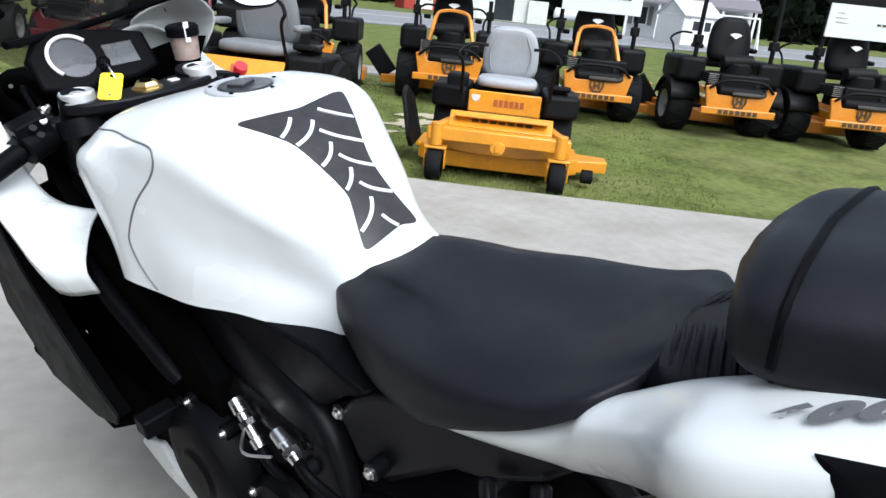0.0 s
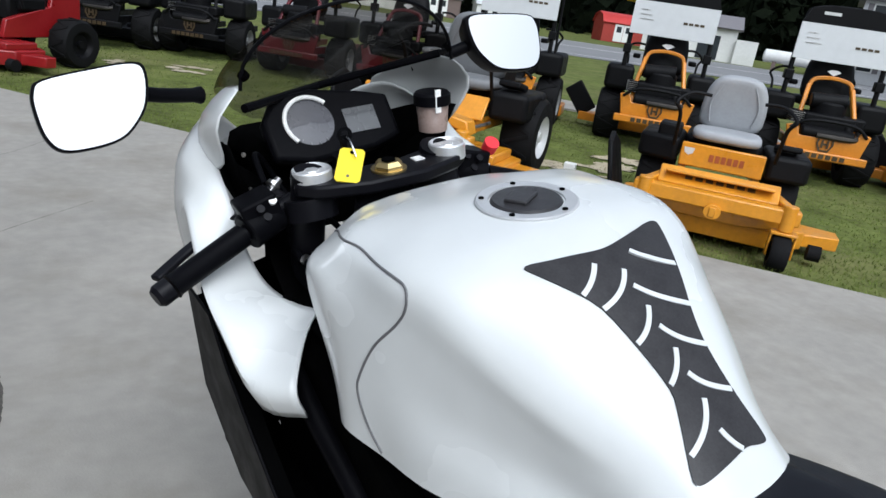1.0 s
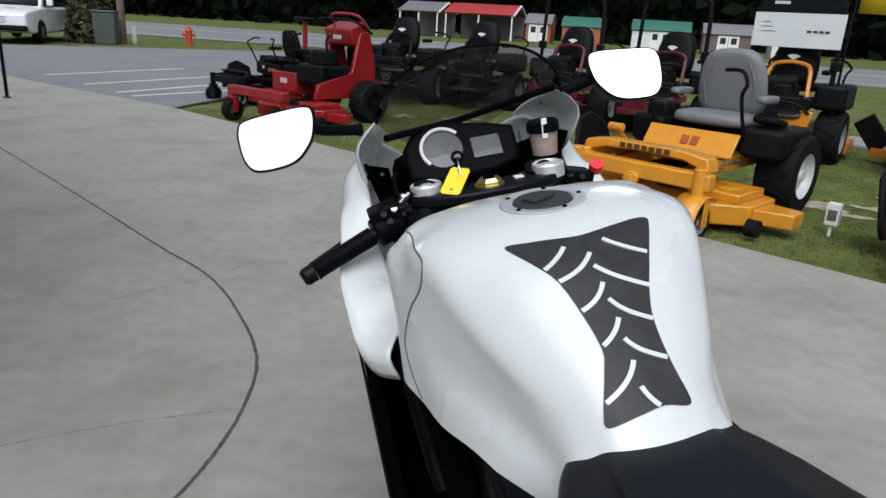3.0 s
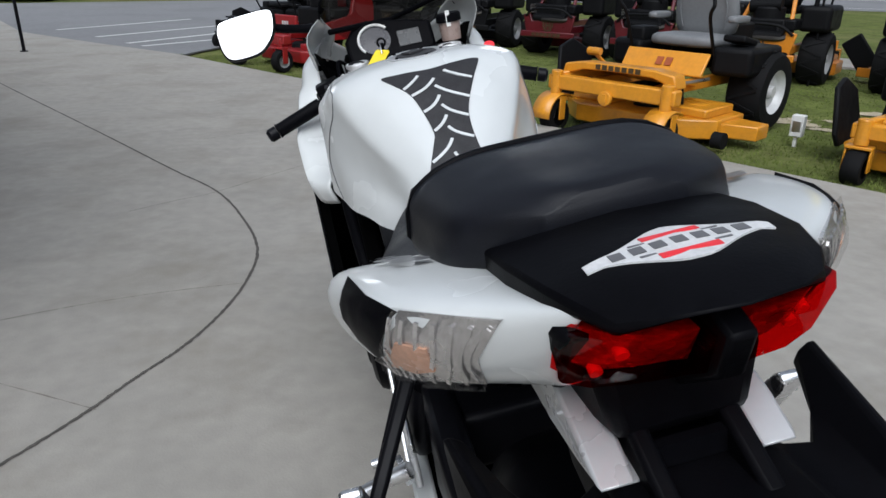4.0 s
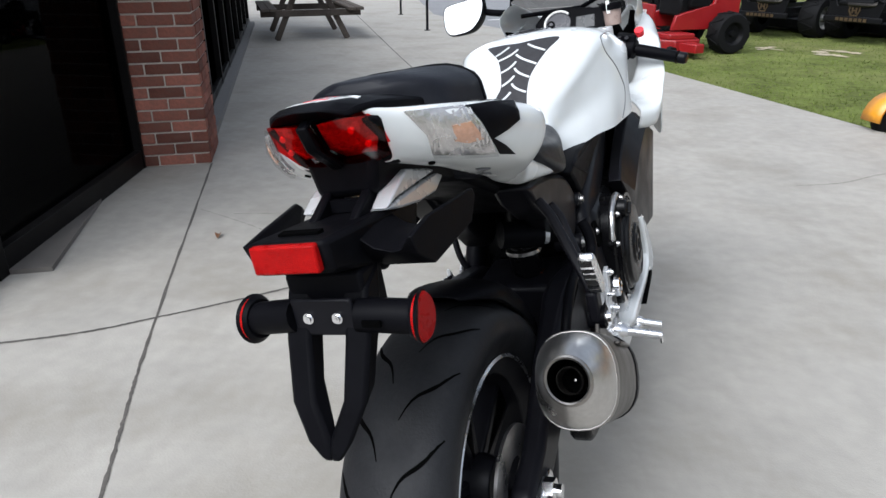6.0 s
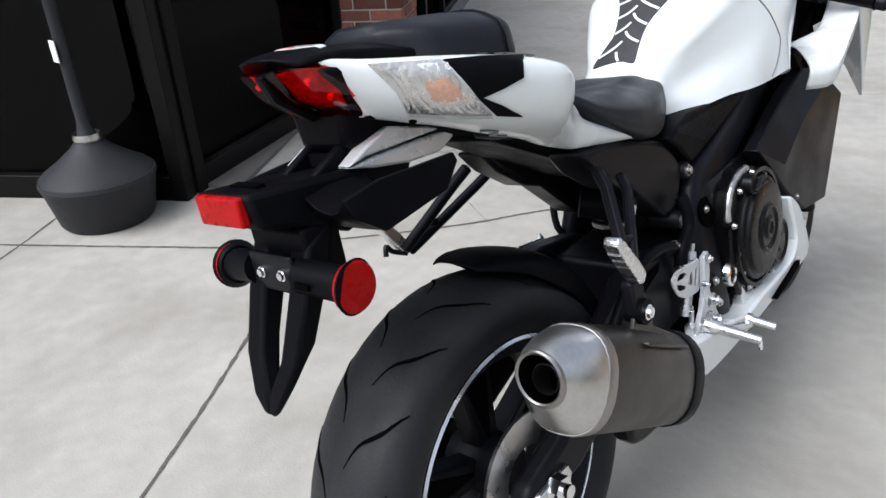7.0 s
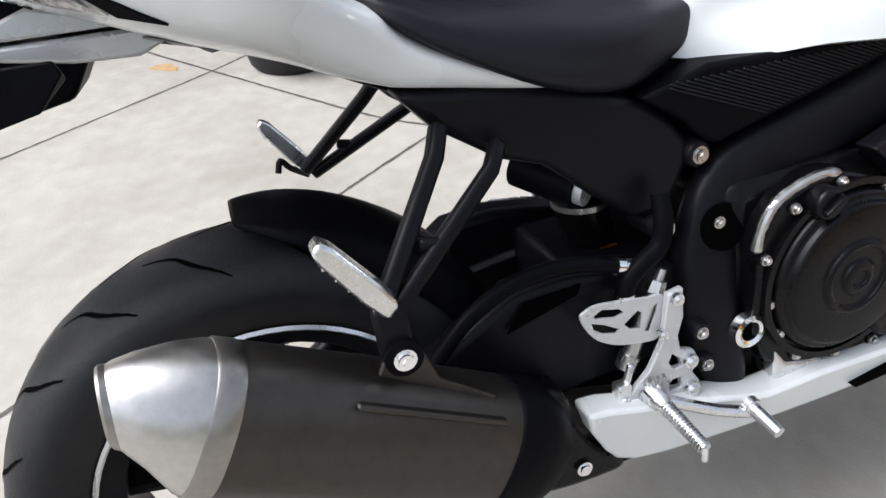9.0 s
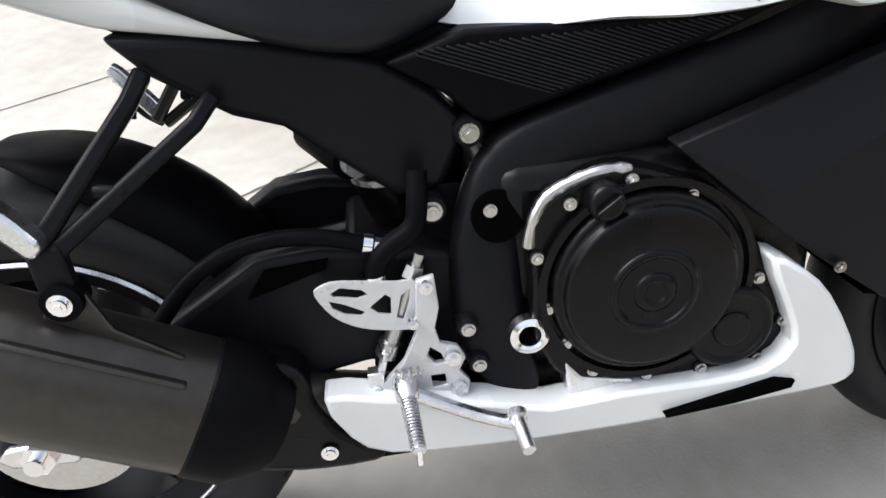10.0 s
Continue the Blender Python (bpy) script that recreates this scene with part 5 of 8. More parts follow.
# front wheel, forks, mudguard
FX = (0.0, 1.42, 0.302)
fprof = [(-0.045, 0.222), (-0.060, 0.25), (-0.058, 0.272), (-0.03, 0.294), (0, 0.30), (0.03, 0.294), (0.058, 0.272), (0.060, 0.25), (0.045, 0.222)]
front_rim = part("front_wheel", joined(
    revolve([(-0.05, 0.222), (-0.054, 0.231), (-0.04, 0.21), (0.04, 0.21), (0.054, 0.231), (0.05, 0.222), (0.04, 0.198), (-0.04, 0.198)], FX, "x", 56, True),
    revolve([(-0.05, 0.0), (-0.05, 0.035), (0.05, 0.035), (0.05, 0.0)], FX, "x", 20),
    *[moved(slab([(0.03, -0.02), (0.205, -0.03), (0.205, -0.014), (0.06, 0), (0.205, 0.014), (0.205, 0.03), (0.03, 0.02)], 0, -0.02, 0.02),
            Matrix.Translation(FX) @ pose(0, 0, 0, 72 * k, 0, 0)) for k in range(5)]), FRAME, bike, "black cast front wheel", bevel=0.004)
part("tyre", revolve([tuple(p)[:2] for p in smooth_line([(a, b, 0) for a, b in fprof], 3)], FX, "x", 64), RUBBER, front_rim)
for sx in (-1, 1):
    part("brake_disc", revolve([(0.068 * sx, 0.09), (0.074 * sx, 0.09), (0.074 * sx, 0.155), (0.068 * sx, 0.155)], FX, "x", 40, True), BRUSHED, front_rim)
    part("fork_leg", joined(tube([(0.108 * sx, 1.235, 0.985), (0.108 * sx, 1.36, 0.58)], 0.026, 16), tube([(0.108 * sx, 1.36, 0.58), (0.108 * sx, 1.425, 0.29)], 0.022, 16)), FRAME, bike)
part("front_mudguard", loft([[(w * 0.075, FX[1] + 0.335 * math.cos(a), FX[2] + 0.335 * math.sin(a) - 0.03 * w * w) for w in (-1, -0.6, 0, 0.6, 1)]
                            for a in [radians(20 + 14 * k) for k in range(9)]], closed=False), WHITE, bike, "white front mudguard", solid=0.004, sub=1)

# swingarm and hugger
def arm():
    return slab([(0.62, 0.49), (0.54, 0.535), (0.45, 0.553), (0.39, 0.562), (0.32, 0.556), (0.20, 0.482), (0.06, 0.380), (-0.04, 0.352), (-0.055, 0.325), (-0.04, 0.295),
                 (0.10, 0.300), (0.25, 0.355), (0.43, 0.395), (0.62, 0.385)], 0, lambda u, v: 0.092, lambda u, v: 0.136 + (0.012 if 0.3 < u < 0.55 else 0))


part("swingarm", joined(arm(), mirrored(arm()), box(-0.10, 0.10, 0.42, 0.60, 0.42, 0.53)), FRAME, bike, "black swingarm", bevel=0.014, segments=3)
# solid near-black patch paints the pocket's shade on the arm
part("swingarm_pocket_shade", slab([(0.305, 0.508), (0.40, 0.535), (0.405, 0.548), (0.33, 0.542)], 0, 0.147, 0.151), DARK, bike)
hug = []
for a in [radians(88 - 6.5 * k) for k in range(11)]:
    r, row = 0.356 + 0.010 * math.sin((a - 0.4) * 2), []
    tip = max(0.15, min(1.0, (radians(90) - a) / radians(34) + 0.12))
    wide = max(0.45, min(1.0, (radians(90) - a) / radians(20) + 0.4))
    for x, dr in ((-0.087, -0.055), (-0.085, -0.022), (-0.06, 0), (0, 0.008), (0.06, 0), (0.085, -0.022), (0.087, -0.055)):
        row.append((x * wide, AX[1] + (r + dr * tip) * math.cos(a), AX[2] + (r + dr * tip) * math.sin(a)))
    hug.append(row)
part("rear_hugger", loft(hug, closed=False), BLACKP, bike, "black plastic rear hugger", solid=0.004, sub=1)
part("chain", joined(tube([(-0.093, AX[1], AX[2] + 0.11), (-0.093, 0.56, 0.50)], 0.008, 6), tube([(-0.093, AX[1], AX[2] - 0.11), (-0.093, 0.56, 0.43)], 0.008, 6)), BRUSHED, bike)
shock = part("shock_absorber", joined(tube([(0.02, 0.47, 0.74), (0.02, 0.475, 0.60)], 0.028, 16), tube([(0.02, 0.475, 0.60), (0.02, 0.49, 0.545)], 0.036, 18), tube([(0.02, 0.49, 0.545), (0.02, 0.50, 0.48)], 0.026, 16)), ENGINE, bike, "black rear shock absorber")
part("shock_collar", revolve([(0.0, 0.030), (0.004, 0.040), (0.012, 0.040), (0.016, 0.030)], (0.02, 0.478, 0.588), "z", 24), BRUSHED, shock)
part("shock_reservoir", tube([(0.075, 0.448, 0.640), (0.0, 0.400, 0.660)], 0.029, 20), BLACKP, bike)
part("reservoir_cap", disc((0.080, 0.452, 0.638), (0.8, 0.55, -0.2), 0.021, 0.012, 24), SILVER, bike, "pale round reservoir cap")
part("shock_label", box(0.044, 0.050, 0.492, 0.520, 0.505, 0.530), ORANGEL, bike)

# exhaust can
MA, MB = Vector((0.244, -0.096, 0.613)), Vector((0.208, 0.285, 0.389))
md = (MB - MA).normalized()
ms = md.cross(Vector((0, 0, 1))).normalized()
mu = ms.cross(md)


def oval(t, rw, rh, skew=0.0, sides=28, power=2.4):
    c = MA + (MB - MA) * t
    out = []
    for k in range(sides):
        a = math.tau * k / sides
        ca, sa = math.cos(a), math.sin(a)
        x = rw * abs(ca) ** (2 / power) * (1 if ca > 0 else -1)
        z = 0.965 * rh * abs(sa) ** (2 / power) * (1 if sa > 0 else -1)
        out.append(c + ms * x + mu * z + md * skew * z)
    return out


silencer = part("silencer", loft([oval(0.175, 0.060, 0.075), oval(0.19, 0.061, 0.077), oval(0.5, 0.063, 0.081), oval(0.92, 0.064, 0.083), oval(0.95, 0.062, 0.080)]), TITAN, bike, "oval titanium exhaust can")
part("end_cone", loft([oval(-0.03, 0.034, 0.037, -0.45, power=2.0), oval(-0.015, 0.0385, 0.0425, -0.43, power=2.0), oval(0.02, 0.0465, 0.053, -0.34, power=2.0), oval(0.07, 0.0555, 0.066, -0.18, power=2.1), oval(0.115, 0.0595, 0.0735, -0.03), oval(0.135, 0.060, 0.0745, 0.0)], caps=False), BRUSHED, silencer, "brushed steel end cone")
part("end_band", loft([oval(0.128, 0.0602, 0.0752, 0.0), oval(0.133, 0.0615, 0.0768, 0.0), oval(0.180, 0.0620, 0.0778, 0.0), oval(0.186, 0.0612, 0.0770, 0.0)]), STEELD, silencer, "dull steel joining band")
part("tail_ring", loft([oval(-0.040, 0.0285, 0.0310, -0.45, power=2), oval(-0.047, 0.0315, 0.0340, -0.45, power=2), oval(-0.040, 0.0345, 0.0370, -0.45, power=2), oval(-0.022, 0.0355, 0.0385, -0.45, power=2)], caps=False), STEELD, silencer, "bright rolled outlet lip")
part("tail_pipe", loft([oval(-0.042, 0.0285, 0.0310, -0.45, power=2), oval(0.06, 0.0275, 0.030, -0.2, power=2), oval(0.12, 0.026, 0.0285, 0.0, power=2), oval(0.12, 0.002, 0.002, 0.0, power=2)], caps=False), DARK, silencer)
part("inner_pipe", loft([oval(0.10, 0.0195, 0.0210, 0.0, power=2), oval(0.0, 0.0195, 0.0210, -0.3, power=2), oval(-0.004, 0.0178, 0.0193, -0.3, power=2), oval(0.10, 0.0174, 0.0189, 0.0, power=2)], caps=False), TITAN, silencer, "dark inner outlet pipe")
part("can_cap", loft([oval(0.875, 0.0655, 0.0845), oval(0.89, 0.0665, 0.0855), oval(0.98, 0.0665, 0.0855), oval(1.06, 0.052, 0.066), oval(1.10, 0.04, 0.05)]), BLACKP, silencer, "black front cap", bevel=0.004)
part("can_rib", bar([MA + (MB - MA) * 0.42 + ms * 0.052 + mu * 0.057, MA + (MB - MA) * 0.82 + ms * 0.052 + mu * 0.058], 0.012, 0.007), TITAN, silencer, bevel=0.0033, segments=3)
part("can_bracket", slab([(0.085, 0.555), (0.125, 0.562), (0.145, 0.603), (0.175, 0.59), (0.19, 0.545), (0.25, 0.50), (0.21, 0.48)], 0, 0.236, 0.244), TITAN, silencer, bevel=0.002)
part("link_pipe", tube(smooth_line([(0.175, 0.31, 0.385), (0.145, 0.40, 0.345), (0.09, 0.53, 0.28), (0.0, 0.62, 0.25)], 5), 0.036, 16), TITAN, bike)
part("exhaust_cover", slab([tuple(p)[:2] for p in smooth_line([(a, b, 0) for a, b in [(0.225, 0.452), (0.30, 0.450), (0.352, 0.434), (0.364, 0.385), (0.390, 0.337), (0.441, 0.284), (0.36, 0.276), (0.277, 0.290), (0.185, 0.306), (0.170, 0.37)]], 3, True)], 0, 0.15, lambda u, v: 0.202 - 0.06 * max(0.0, 0.30 - u) - 0.12 * max(0.0, 0.32 - v)), ENGINE, bike, "black plastic exhaust cover", bevel=0.010, segments=3)
part("bolt", bolt((0.205, 0.371, 0.313), (1, 0, 0), 0.008, 0.006), CHROME, bike)

# passenger foot rest brackets
def hanger():
    return joined(bar([(0.136, 0.254, 0.776), (0.160, 0.238, 0.750), (0.238, 0.144, 0.640)], 0.019, 0.018, (1, 0, 0)),
                  bar([(0.140, 0.318, 0.746), (0.162, 0.298, 0.724), (0.238, 0.156, 0.632)], 0.018, 0.016, (1, 0, 0)),
                  bar([(0.205, 0.230, 0.672), (0.205, 0.196, 0.680)], 0.016, 0.012, (1, 0, 0)))


def footpeg():
    return loft([[(0.246 + a * 0.013, 0.148 - 0.056 * s + b * 0.0075 * w, 0.648 + 0.078 * s + b * 0.007 * w) for a, b in ((-1, -1), (1, -1), (1, 1), (-1, 1))]
                 for s, w in ((-0.08, 0.7), (0.0, 1.1), (0.25, 1.2), (0.85, 1.0), (1.0, 0.6))])


pair("passenger_bracket", hanger, FRAME, bike, bevel=0.005)
pegs = pair("passenger_footpeg", footpeg, ALU, bike, label="folded bright aluminium footpeg", bevel=0.004)
for sx, pg in zip((1, -1), pegs):
    for k in range(5):
        s = 0.1 + k * 0.17
        part("peg_rib", box(0.236 * sx, 0.256 * sx, 0.138 - 0.056 * s, 0.143 - 0.056 * s, 0.641 + 0.078 * s, 0.646 + 0.078 * s), ALU, pg)
part("hook", tube(smooth_line([(-0.238, 0.15, 0.632), (-0.25, 0.125, 0.645), (-0.25, 0.112, 0.66), (-0.248, 0.105, 0.642)], 4), 0.005, 8), FRAME, bike)
part("bracket_knob", tube([(0.225, 0.155, 0.587), (0.254, 0.155, 0.587)], 0.020, 20), BLACKP, bike)
part("bracket_arm", bar([(0.236, 0.150, 0.642), (0.238, 0.152, 0.585)], 0.035, 0.02, (1, 0, 0)), FRAME, bike, bevel=0.005)
part("bolt", bolt((0.254, 0.155, 0.587), (1, 0, 0), 0.009, 0.008), CHROME, bike)

# frame
SPAR = [((0.653, 0.322), (0.577, 0.336)), ((0.641, 0.389), (0.545, 0.404)), ((0.631, 0.440), (0.540, 0.455)), ((0.629, 0.490), (0.541, 0.505)), ((0.632, 0.542), (0.548, 0.560)), ((0.650, 0.580), (0.566, 0.610)), ((0.680, 0.602), (0.590, 0.650)),
        ((0.712, 0.613), (0.628, 0.676)), ((0.757, 0.620), (0.689, 0.692)), ((0.817, 0.629), (0.753, 0.711)), ((0.905, 0.654), (0.848, 0.736)), ((1.006, 0.685), (0.943, 0.763)), ((1.09, 0.740), (1.04, 0.815)), ((1.20, 0.84), (1.16, 0.895))]


def spar():
    # a hollow-backed bar: rounded outer face, chamfered edges
    rows = []
    for (ay, az), (by, bz) in SPAR:
        x1 = max(0.138, 0.187 - 0.19 * max(0.0, az - 0.43)) - 0.10 * max(0.0, ay - 0.98)
        rows.append([(x1 - d, ay + (by - ay) * q, az + (bz - az) * q) for q, d in ((0.0, 0.055), (0.0, 0.016), (0.10, 0.003), (0.28, 0.0), (0.72, 0.004), (0.90, 0.009), (1.0, 0.022), (1.0, 0.055))])
    return loft(rows)


pair("frame_spar", spar, FRAME, bike, label="satin black twin-spar frame side", sub=2)
part("steering_head", tube([(0, 1.20, 0.93), (0, 1.26, 0.76)], 0.05, 20), FRAME, bike)
for y, z, x, r in ((0.580, 0.672, 0.137, 0.0085), (0.530, 0.587, 0.142, 0.009), (0.555, 0.451, 0.189, 0.0065), (0.565, 0.399, 0.190, 0.0065)):
    part("boss", tube([(x - 0.06, y, z), (x - 0.004, y, z), (x, y, z)], [r * 2.1, r * 2.1, r * 1.8], 20), FRAME, bike)
    part("bolt", bolt((x, y, z), (1, 0, 0), r, r), BRUSHED, bike)
part("pivot_nut", joined(revolve([(0.0, 0.013), (0.012, 0.014), (0.014, 0.018), (0.012, 0.024), (0.0, 0.026)], (0.184, 0.627, 0.433), "x", 24)), CHROME, bike)
# near-black discs paint the shade of the pivot bore and frame recess
part("pivot_hole_shade", disc((0.186, 0.627, 0.433), (1, 0, 0), 0.0135, 0.008, 20), DARK, bike)
part("frame_recess_shade", disc((0.156, 0.603, 0.577), (1, 0, 0.15), 0.031, 0.016, 28), DARK, bike)
part("bolt", bolt((0.163, 0.594, 0.587), (1, 0, 0), 0.006, 0.005), BRUSHED, bike)

part("battery_tray", box(-0.10, 0.10, 0.44, 0.66, 0.735, 0.79), BLACKP, bike, bevel=0.01)

# subframe cover, ribbed side panel
def subcover():
    return slab([(0.214, 0.813), (0.30, 0.806), (0.390, 0.788), (0.455, 0.770), (0.508, 0.750), (0.545, 0.722), (0.573, 0.690), (0.575, 0.668), (0.550, 0.612), (0.517, 0.600), (0.491, 0.604), (0.433, 0.652), (0.379, 0.698), (0.328, 0.716), (0.254, 0.767)],
                0, 0.06, lambda u, v: 0.126 + 0.03 * max(0, u - 0.42) + 0.10 * max(0.0, v - 0.74))


pair("subframe_cover", subcover, FRAME, bike, label="satin black subframe cover", bevel=0.012, segments=3)


def side_panel():
    return slab([(0.495, 0.758), (0.533, 0.768), (0.582, 0.784), (0.689, 0.780), (0.80, 0.778), (0.93, 0.776), (0.845, 0.743), (0.751, 0.717), (0.605, 0.680), (0.587, 0.689), (0.552, 0.722)], 0, 0.10, lambda u, v: 0.140 + 0.10 * max(0.0, v - 0.70))


sps = pair("side_panel", side_panel, BLACKP, bike, label="black ribbed carbon-look side panel", bevel=0.006)
for sx, sp in ((1, sps[0]),):
    for k in range(36):
        run = []
        for i in range(160):
            y = 0.53 + 0.42 * i / 159
            z = 0.704 + 0.0045 * k - 0.40 * (y - 0.68)
            if 0.688 + 0.27 * (y - 0.605) < z < 0.770 and y < 0.90:
                run.append((y, z))
        if len(run) > 6:
            (ya, za), (yb, zb) = run[0], run[-1]
            part("rib", bar([((0.1405 + 0.10 * max(0, za - 0.70)) * sx, ya, za), ((0.1405 + 0.10 * max(0, zb - 0.70)) * sx, yb, zb)], 0.0024, 0.0045, (sx, 0, 0)), CARBON, sp, bevel=0.0006)

# engine
part("engine_block", box(-0.165, 0.165, 0.60, 1.00, 0.36, 0.635), ENGINE, bike, "black engine block", bevel=0.03, segments=3)
part("cylinder_head", moved(box(-0.12, 0.12, -0.13, 0.13, -0.02, 0.22), Matrix.Translation((0, 0.93, 0.58)) @ pose(0, 0, 0, -18, 0, 0)), ENGINE, bike, bevel=0.02)
part("oil_sump", box(-0.12, 0.12, 0.62, 0.94, 0.24, 0.37), ENGINE, bike, bevel=0.03)
part("radiator", moved(box(-0.17, 0.17, -0.02, 0.02, -0.15, 0.15), Matrix.Translation((0, 1.12, 0.55)) @ pose(0, 0, 0, -12, 0, 0)), DARK, bike)
CL = [(0.632, 0.437), (0.633, 0.500), (0.632, 0.560), (0.648, 0.600), (0.690, 0.622), (0.742, 0.630), (0.81, 0.608), (0.862, 0.578), (0.908, 0.505), (0.942, 0.428), (0.953, 0.378), (0.922, 0.348), (0.845, 0.343),
      (0.756, 0.347), (0.672, 0.364), (0.645, 0.400)]
clutch = part("clutch_cover", slab([tuple(p)[:2] for p in smooth_line([(a, b, 0) for a, b in CL], 3, True)], 0, 0.15, 0.196), ENGINE, bike, "black engine clutch cover", bevel=0.006)
CC = (0.196, 0.766, 0.488)
part("clutch_dome", revolve([(-0.01, 0.118), (0.006, 0.116), (0.014, 0.112), (0.015, 0.104), (0.024, 0.100), (0.026, 0.092), (0.026, 0.054), (0.031, 0.051), (0.032, 0.045), (0.027, 0.042), (0.027, 0.026), (0.032, 0.023), (0.033, 0.014), (0.029, 0.012), (0.029, 0.0)], CC, "x", 56), ENGINE, clutch, bevel=0.002)
part("clutch_rib", revolve([(0.0, 0.128), (0.010, 0.130), (0.010, 0.121), (0.0, 0.121)], CC, "x", 56, True), ENGINE, clutch)
part("small_cover", revolve([(-0.01, 0.058), (0.010, 0.056), (0.018, 0.051), (0.018, 0.045), (0.014, 0.043), (0.014, 0.024), (0.020, 0.022), (0.020, 0.0)], (0.196, 0.870, 0.414), "x", 40), ENGINE, clutch, bevel=0.002)
part("oil_cap", joined(revolve([(0.0, 0.022), (0.020, 0.021), (0.024, 0.017), (0.024, 0.0)], (0.196, 0.713, 0.600), "x", 24), moved(box(-0.004, 0.006, -0.017, 0.017, -0.004, 0.004), Matrix.Translation((0.222, 0.713, 0.600)) @ pose(0, 0, 0, 35, 0, 0))), ENGINE, clutch, bevel=0.002)
for y, z in ((0.745, 0.617), (0.814, 0.590), (0.676, 0.598), (0.638, 0.537), (0.649, 0.470), (0.670, 0.419), (0.703, 0.373), (0.771, 0.356), (0.842, 0.352), (0.916, 0.355), (0.943, 0.406), (0.904, 0.472), (0.862, 0.527)):
    part("cover_bolt", joined(tube([(0.18, y, z), (0.198, y, z)], 0.0095, 14)), ENGINE, clutch)
    part("cover_bolt", bolt((0.198, y, z), (1, 0, 0), 0.0055, 0.007), BRUSHED, clutch)
edge_line = smooth_line([(0.190, 0.630, 0.545), (0.190, 0.635, 0.575), (0.190, 0.647, 0.600), (0.190, 0.664, 0.614), (0.190, 0.698, 0.626), (0.190, 0.728, 0.629), (0.190, 0.748, 0.625)], 5)
rg = random.Random(6)
part("bright_gasket", tube(edge_line, [0.003] + [rg.uniform(0.0058, 0.0080) for _ in edge_line[2:]] + [0.003], 10), BRUSHED, clutch, "bare aluminium crankcase edge")
part("crankcase_edge", slab([(0.668, 0.392), (0.672, 0.338), (0.735, 0.325), (0.765, 0.338), (0.752, 0.352), (0.690, 0.364)], 0, 0.15, 0.199), ALU, bike, "bare aluminium crankcase corner", bevel=0.005)
part("bolt", bolt((0.208, 0.999, 0.477), (1, 0, 0), 0.0055, 0.006), STEELD, bike)
gen = part("generator_cover", joined(revolve([(0.0, 0.112), (-0.028, 0.110), (-0.046, 0.100), (-0.054, 0.080), (-0.054, 0.046), (-0.060, 0.042), (-0.060, 0.0)], (-0.172, 0.835, 0.470), "x", 44), revolve([(0.0, 0.07), (-0.02, 0.066), (-0.028, 0.055), (-0.028, 0.0)], (-0.168, 0.665, 0.470), "x", 32)), BLACKP, bike, "black generator cover", bevel=0.003)
for k in range(7):
    a = math.tau * k / 7 + 0.3
    y, z = 0.835 + 0.113 * math.cos(a), 0.470 + 0.113 * math.sin(a)
    part("lug", tube([(-0.165, y, z), (-0.196, y, z)], 0.013, 14), BLACKP, gen)
    part("cover_bolt", bolt((-0.196, y, z), (-1, 0, 0), 0.0062, 0.007), BRUSHED, gen)
part("duct_bracket", joined(box(-0.262, -0.20, 0.905, 0.940, 0.522, 0.556), tube([(-0.20, 0.92, 0.540), (-0.16, 0.93, 0.550)], 0.012, 10)), BLACKP, bike, bevel=0.004)
part("wire", tube(smooth_line([(-0.186, 0.730, 0.600), (-0.215, 0.690, 0.600), (-0.200, 0.640, 0.612)], 5), 0.0022, 6), BRUSHED, bike)

# fairing: white belly, black mid panels
def belly():
    return slab([tuple(p)[:2] for p in smooth_line([(a, b, 0) for a, b in [(0.376, 0.399), (0.449, 0.386), (0.567, 0.361), (0.645, 0.341), (0.734, 0.347), (0.840, 0.347), (0.912, 0.355), (0.945, 0.387), (0.930, 0.44), (0.903, 0.510),
                 (0.950, 0.485), (0.985, 0.448), (1.020, 0.385), (1.032, 0.345), (1.026, 0.318), (0.975, 0.304), (0.745, 0.286), (0.56, 0.285), (0.445, 0.297), (0.400, 0.335)]], 2, True)], 0,
                lambda u, v: 0.170, lambda u, v: 0.214 + 0.02 * (u - 0.4) - 0.25 * max(0, 0.33 - v))


b = part("belly_panel", belly(), WHITE, bike, "white lower fairing panel", bevel=0.006)
# near-black slab paints the shade inside the vent
part("vent_shade", slab([(0.788, 0.306), (0.867, 0.328), (0.925, 0.342), (0.952, 0.334), (0.948, 0.324), (0.877, 0.313)], 0, 0.212, 0.2285), DARK, b)
part("belly_panel", slab([(0.40, 0.33), (0.60, 0.335), (0.80, 0.335), (1.00, 0.345), (1.045, 0.385), (1.145, 0.335), (1.05, 0.297), (0.985, 0.292), (0.745, 0.274), (0.56, 0.28), (0.445, 0.296)], 0, -0.20, -0.160), WHITE, bike, "white lower fairing panel", bevel=0.006)
part("belly_floor", slab([(-0.17, 0.43), (0.17, 0.43), (0.165, 1.02), (-0.165, 1.02)], 2, 0.262, 0.280), BLACKP, bike)


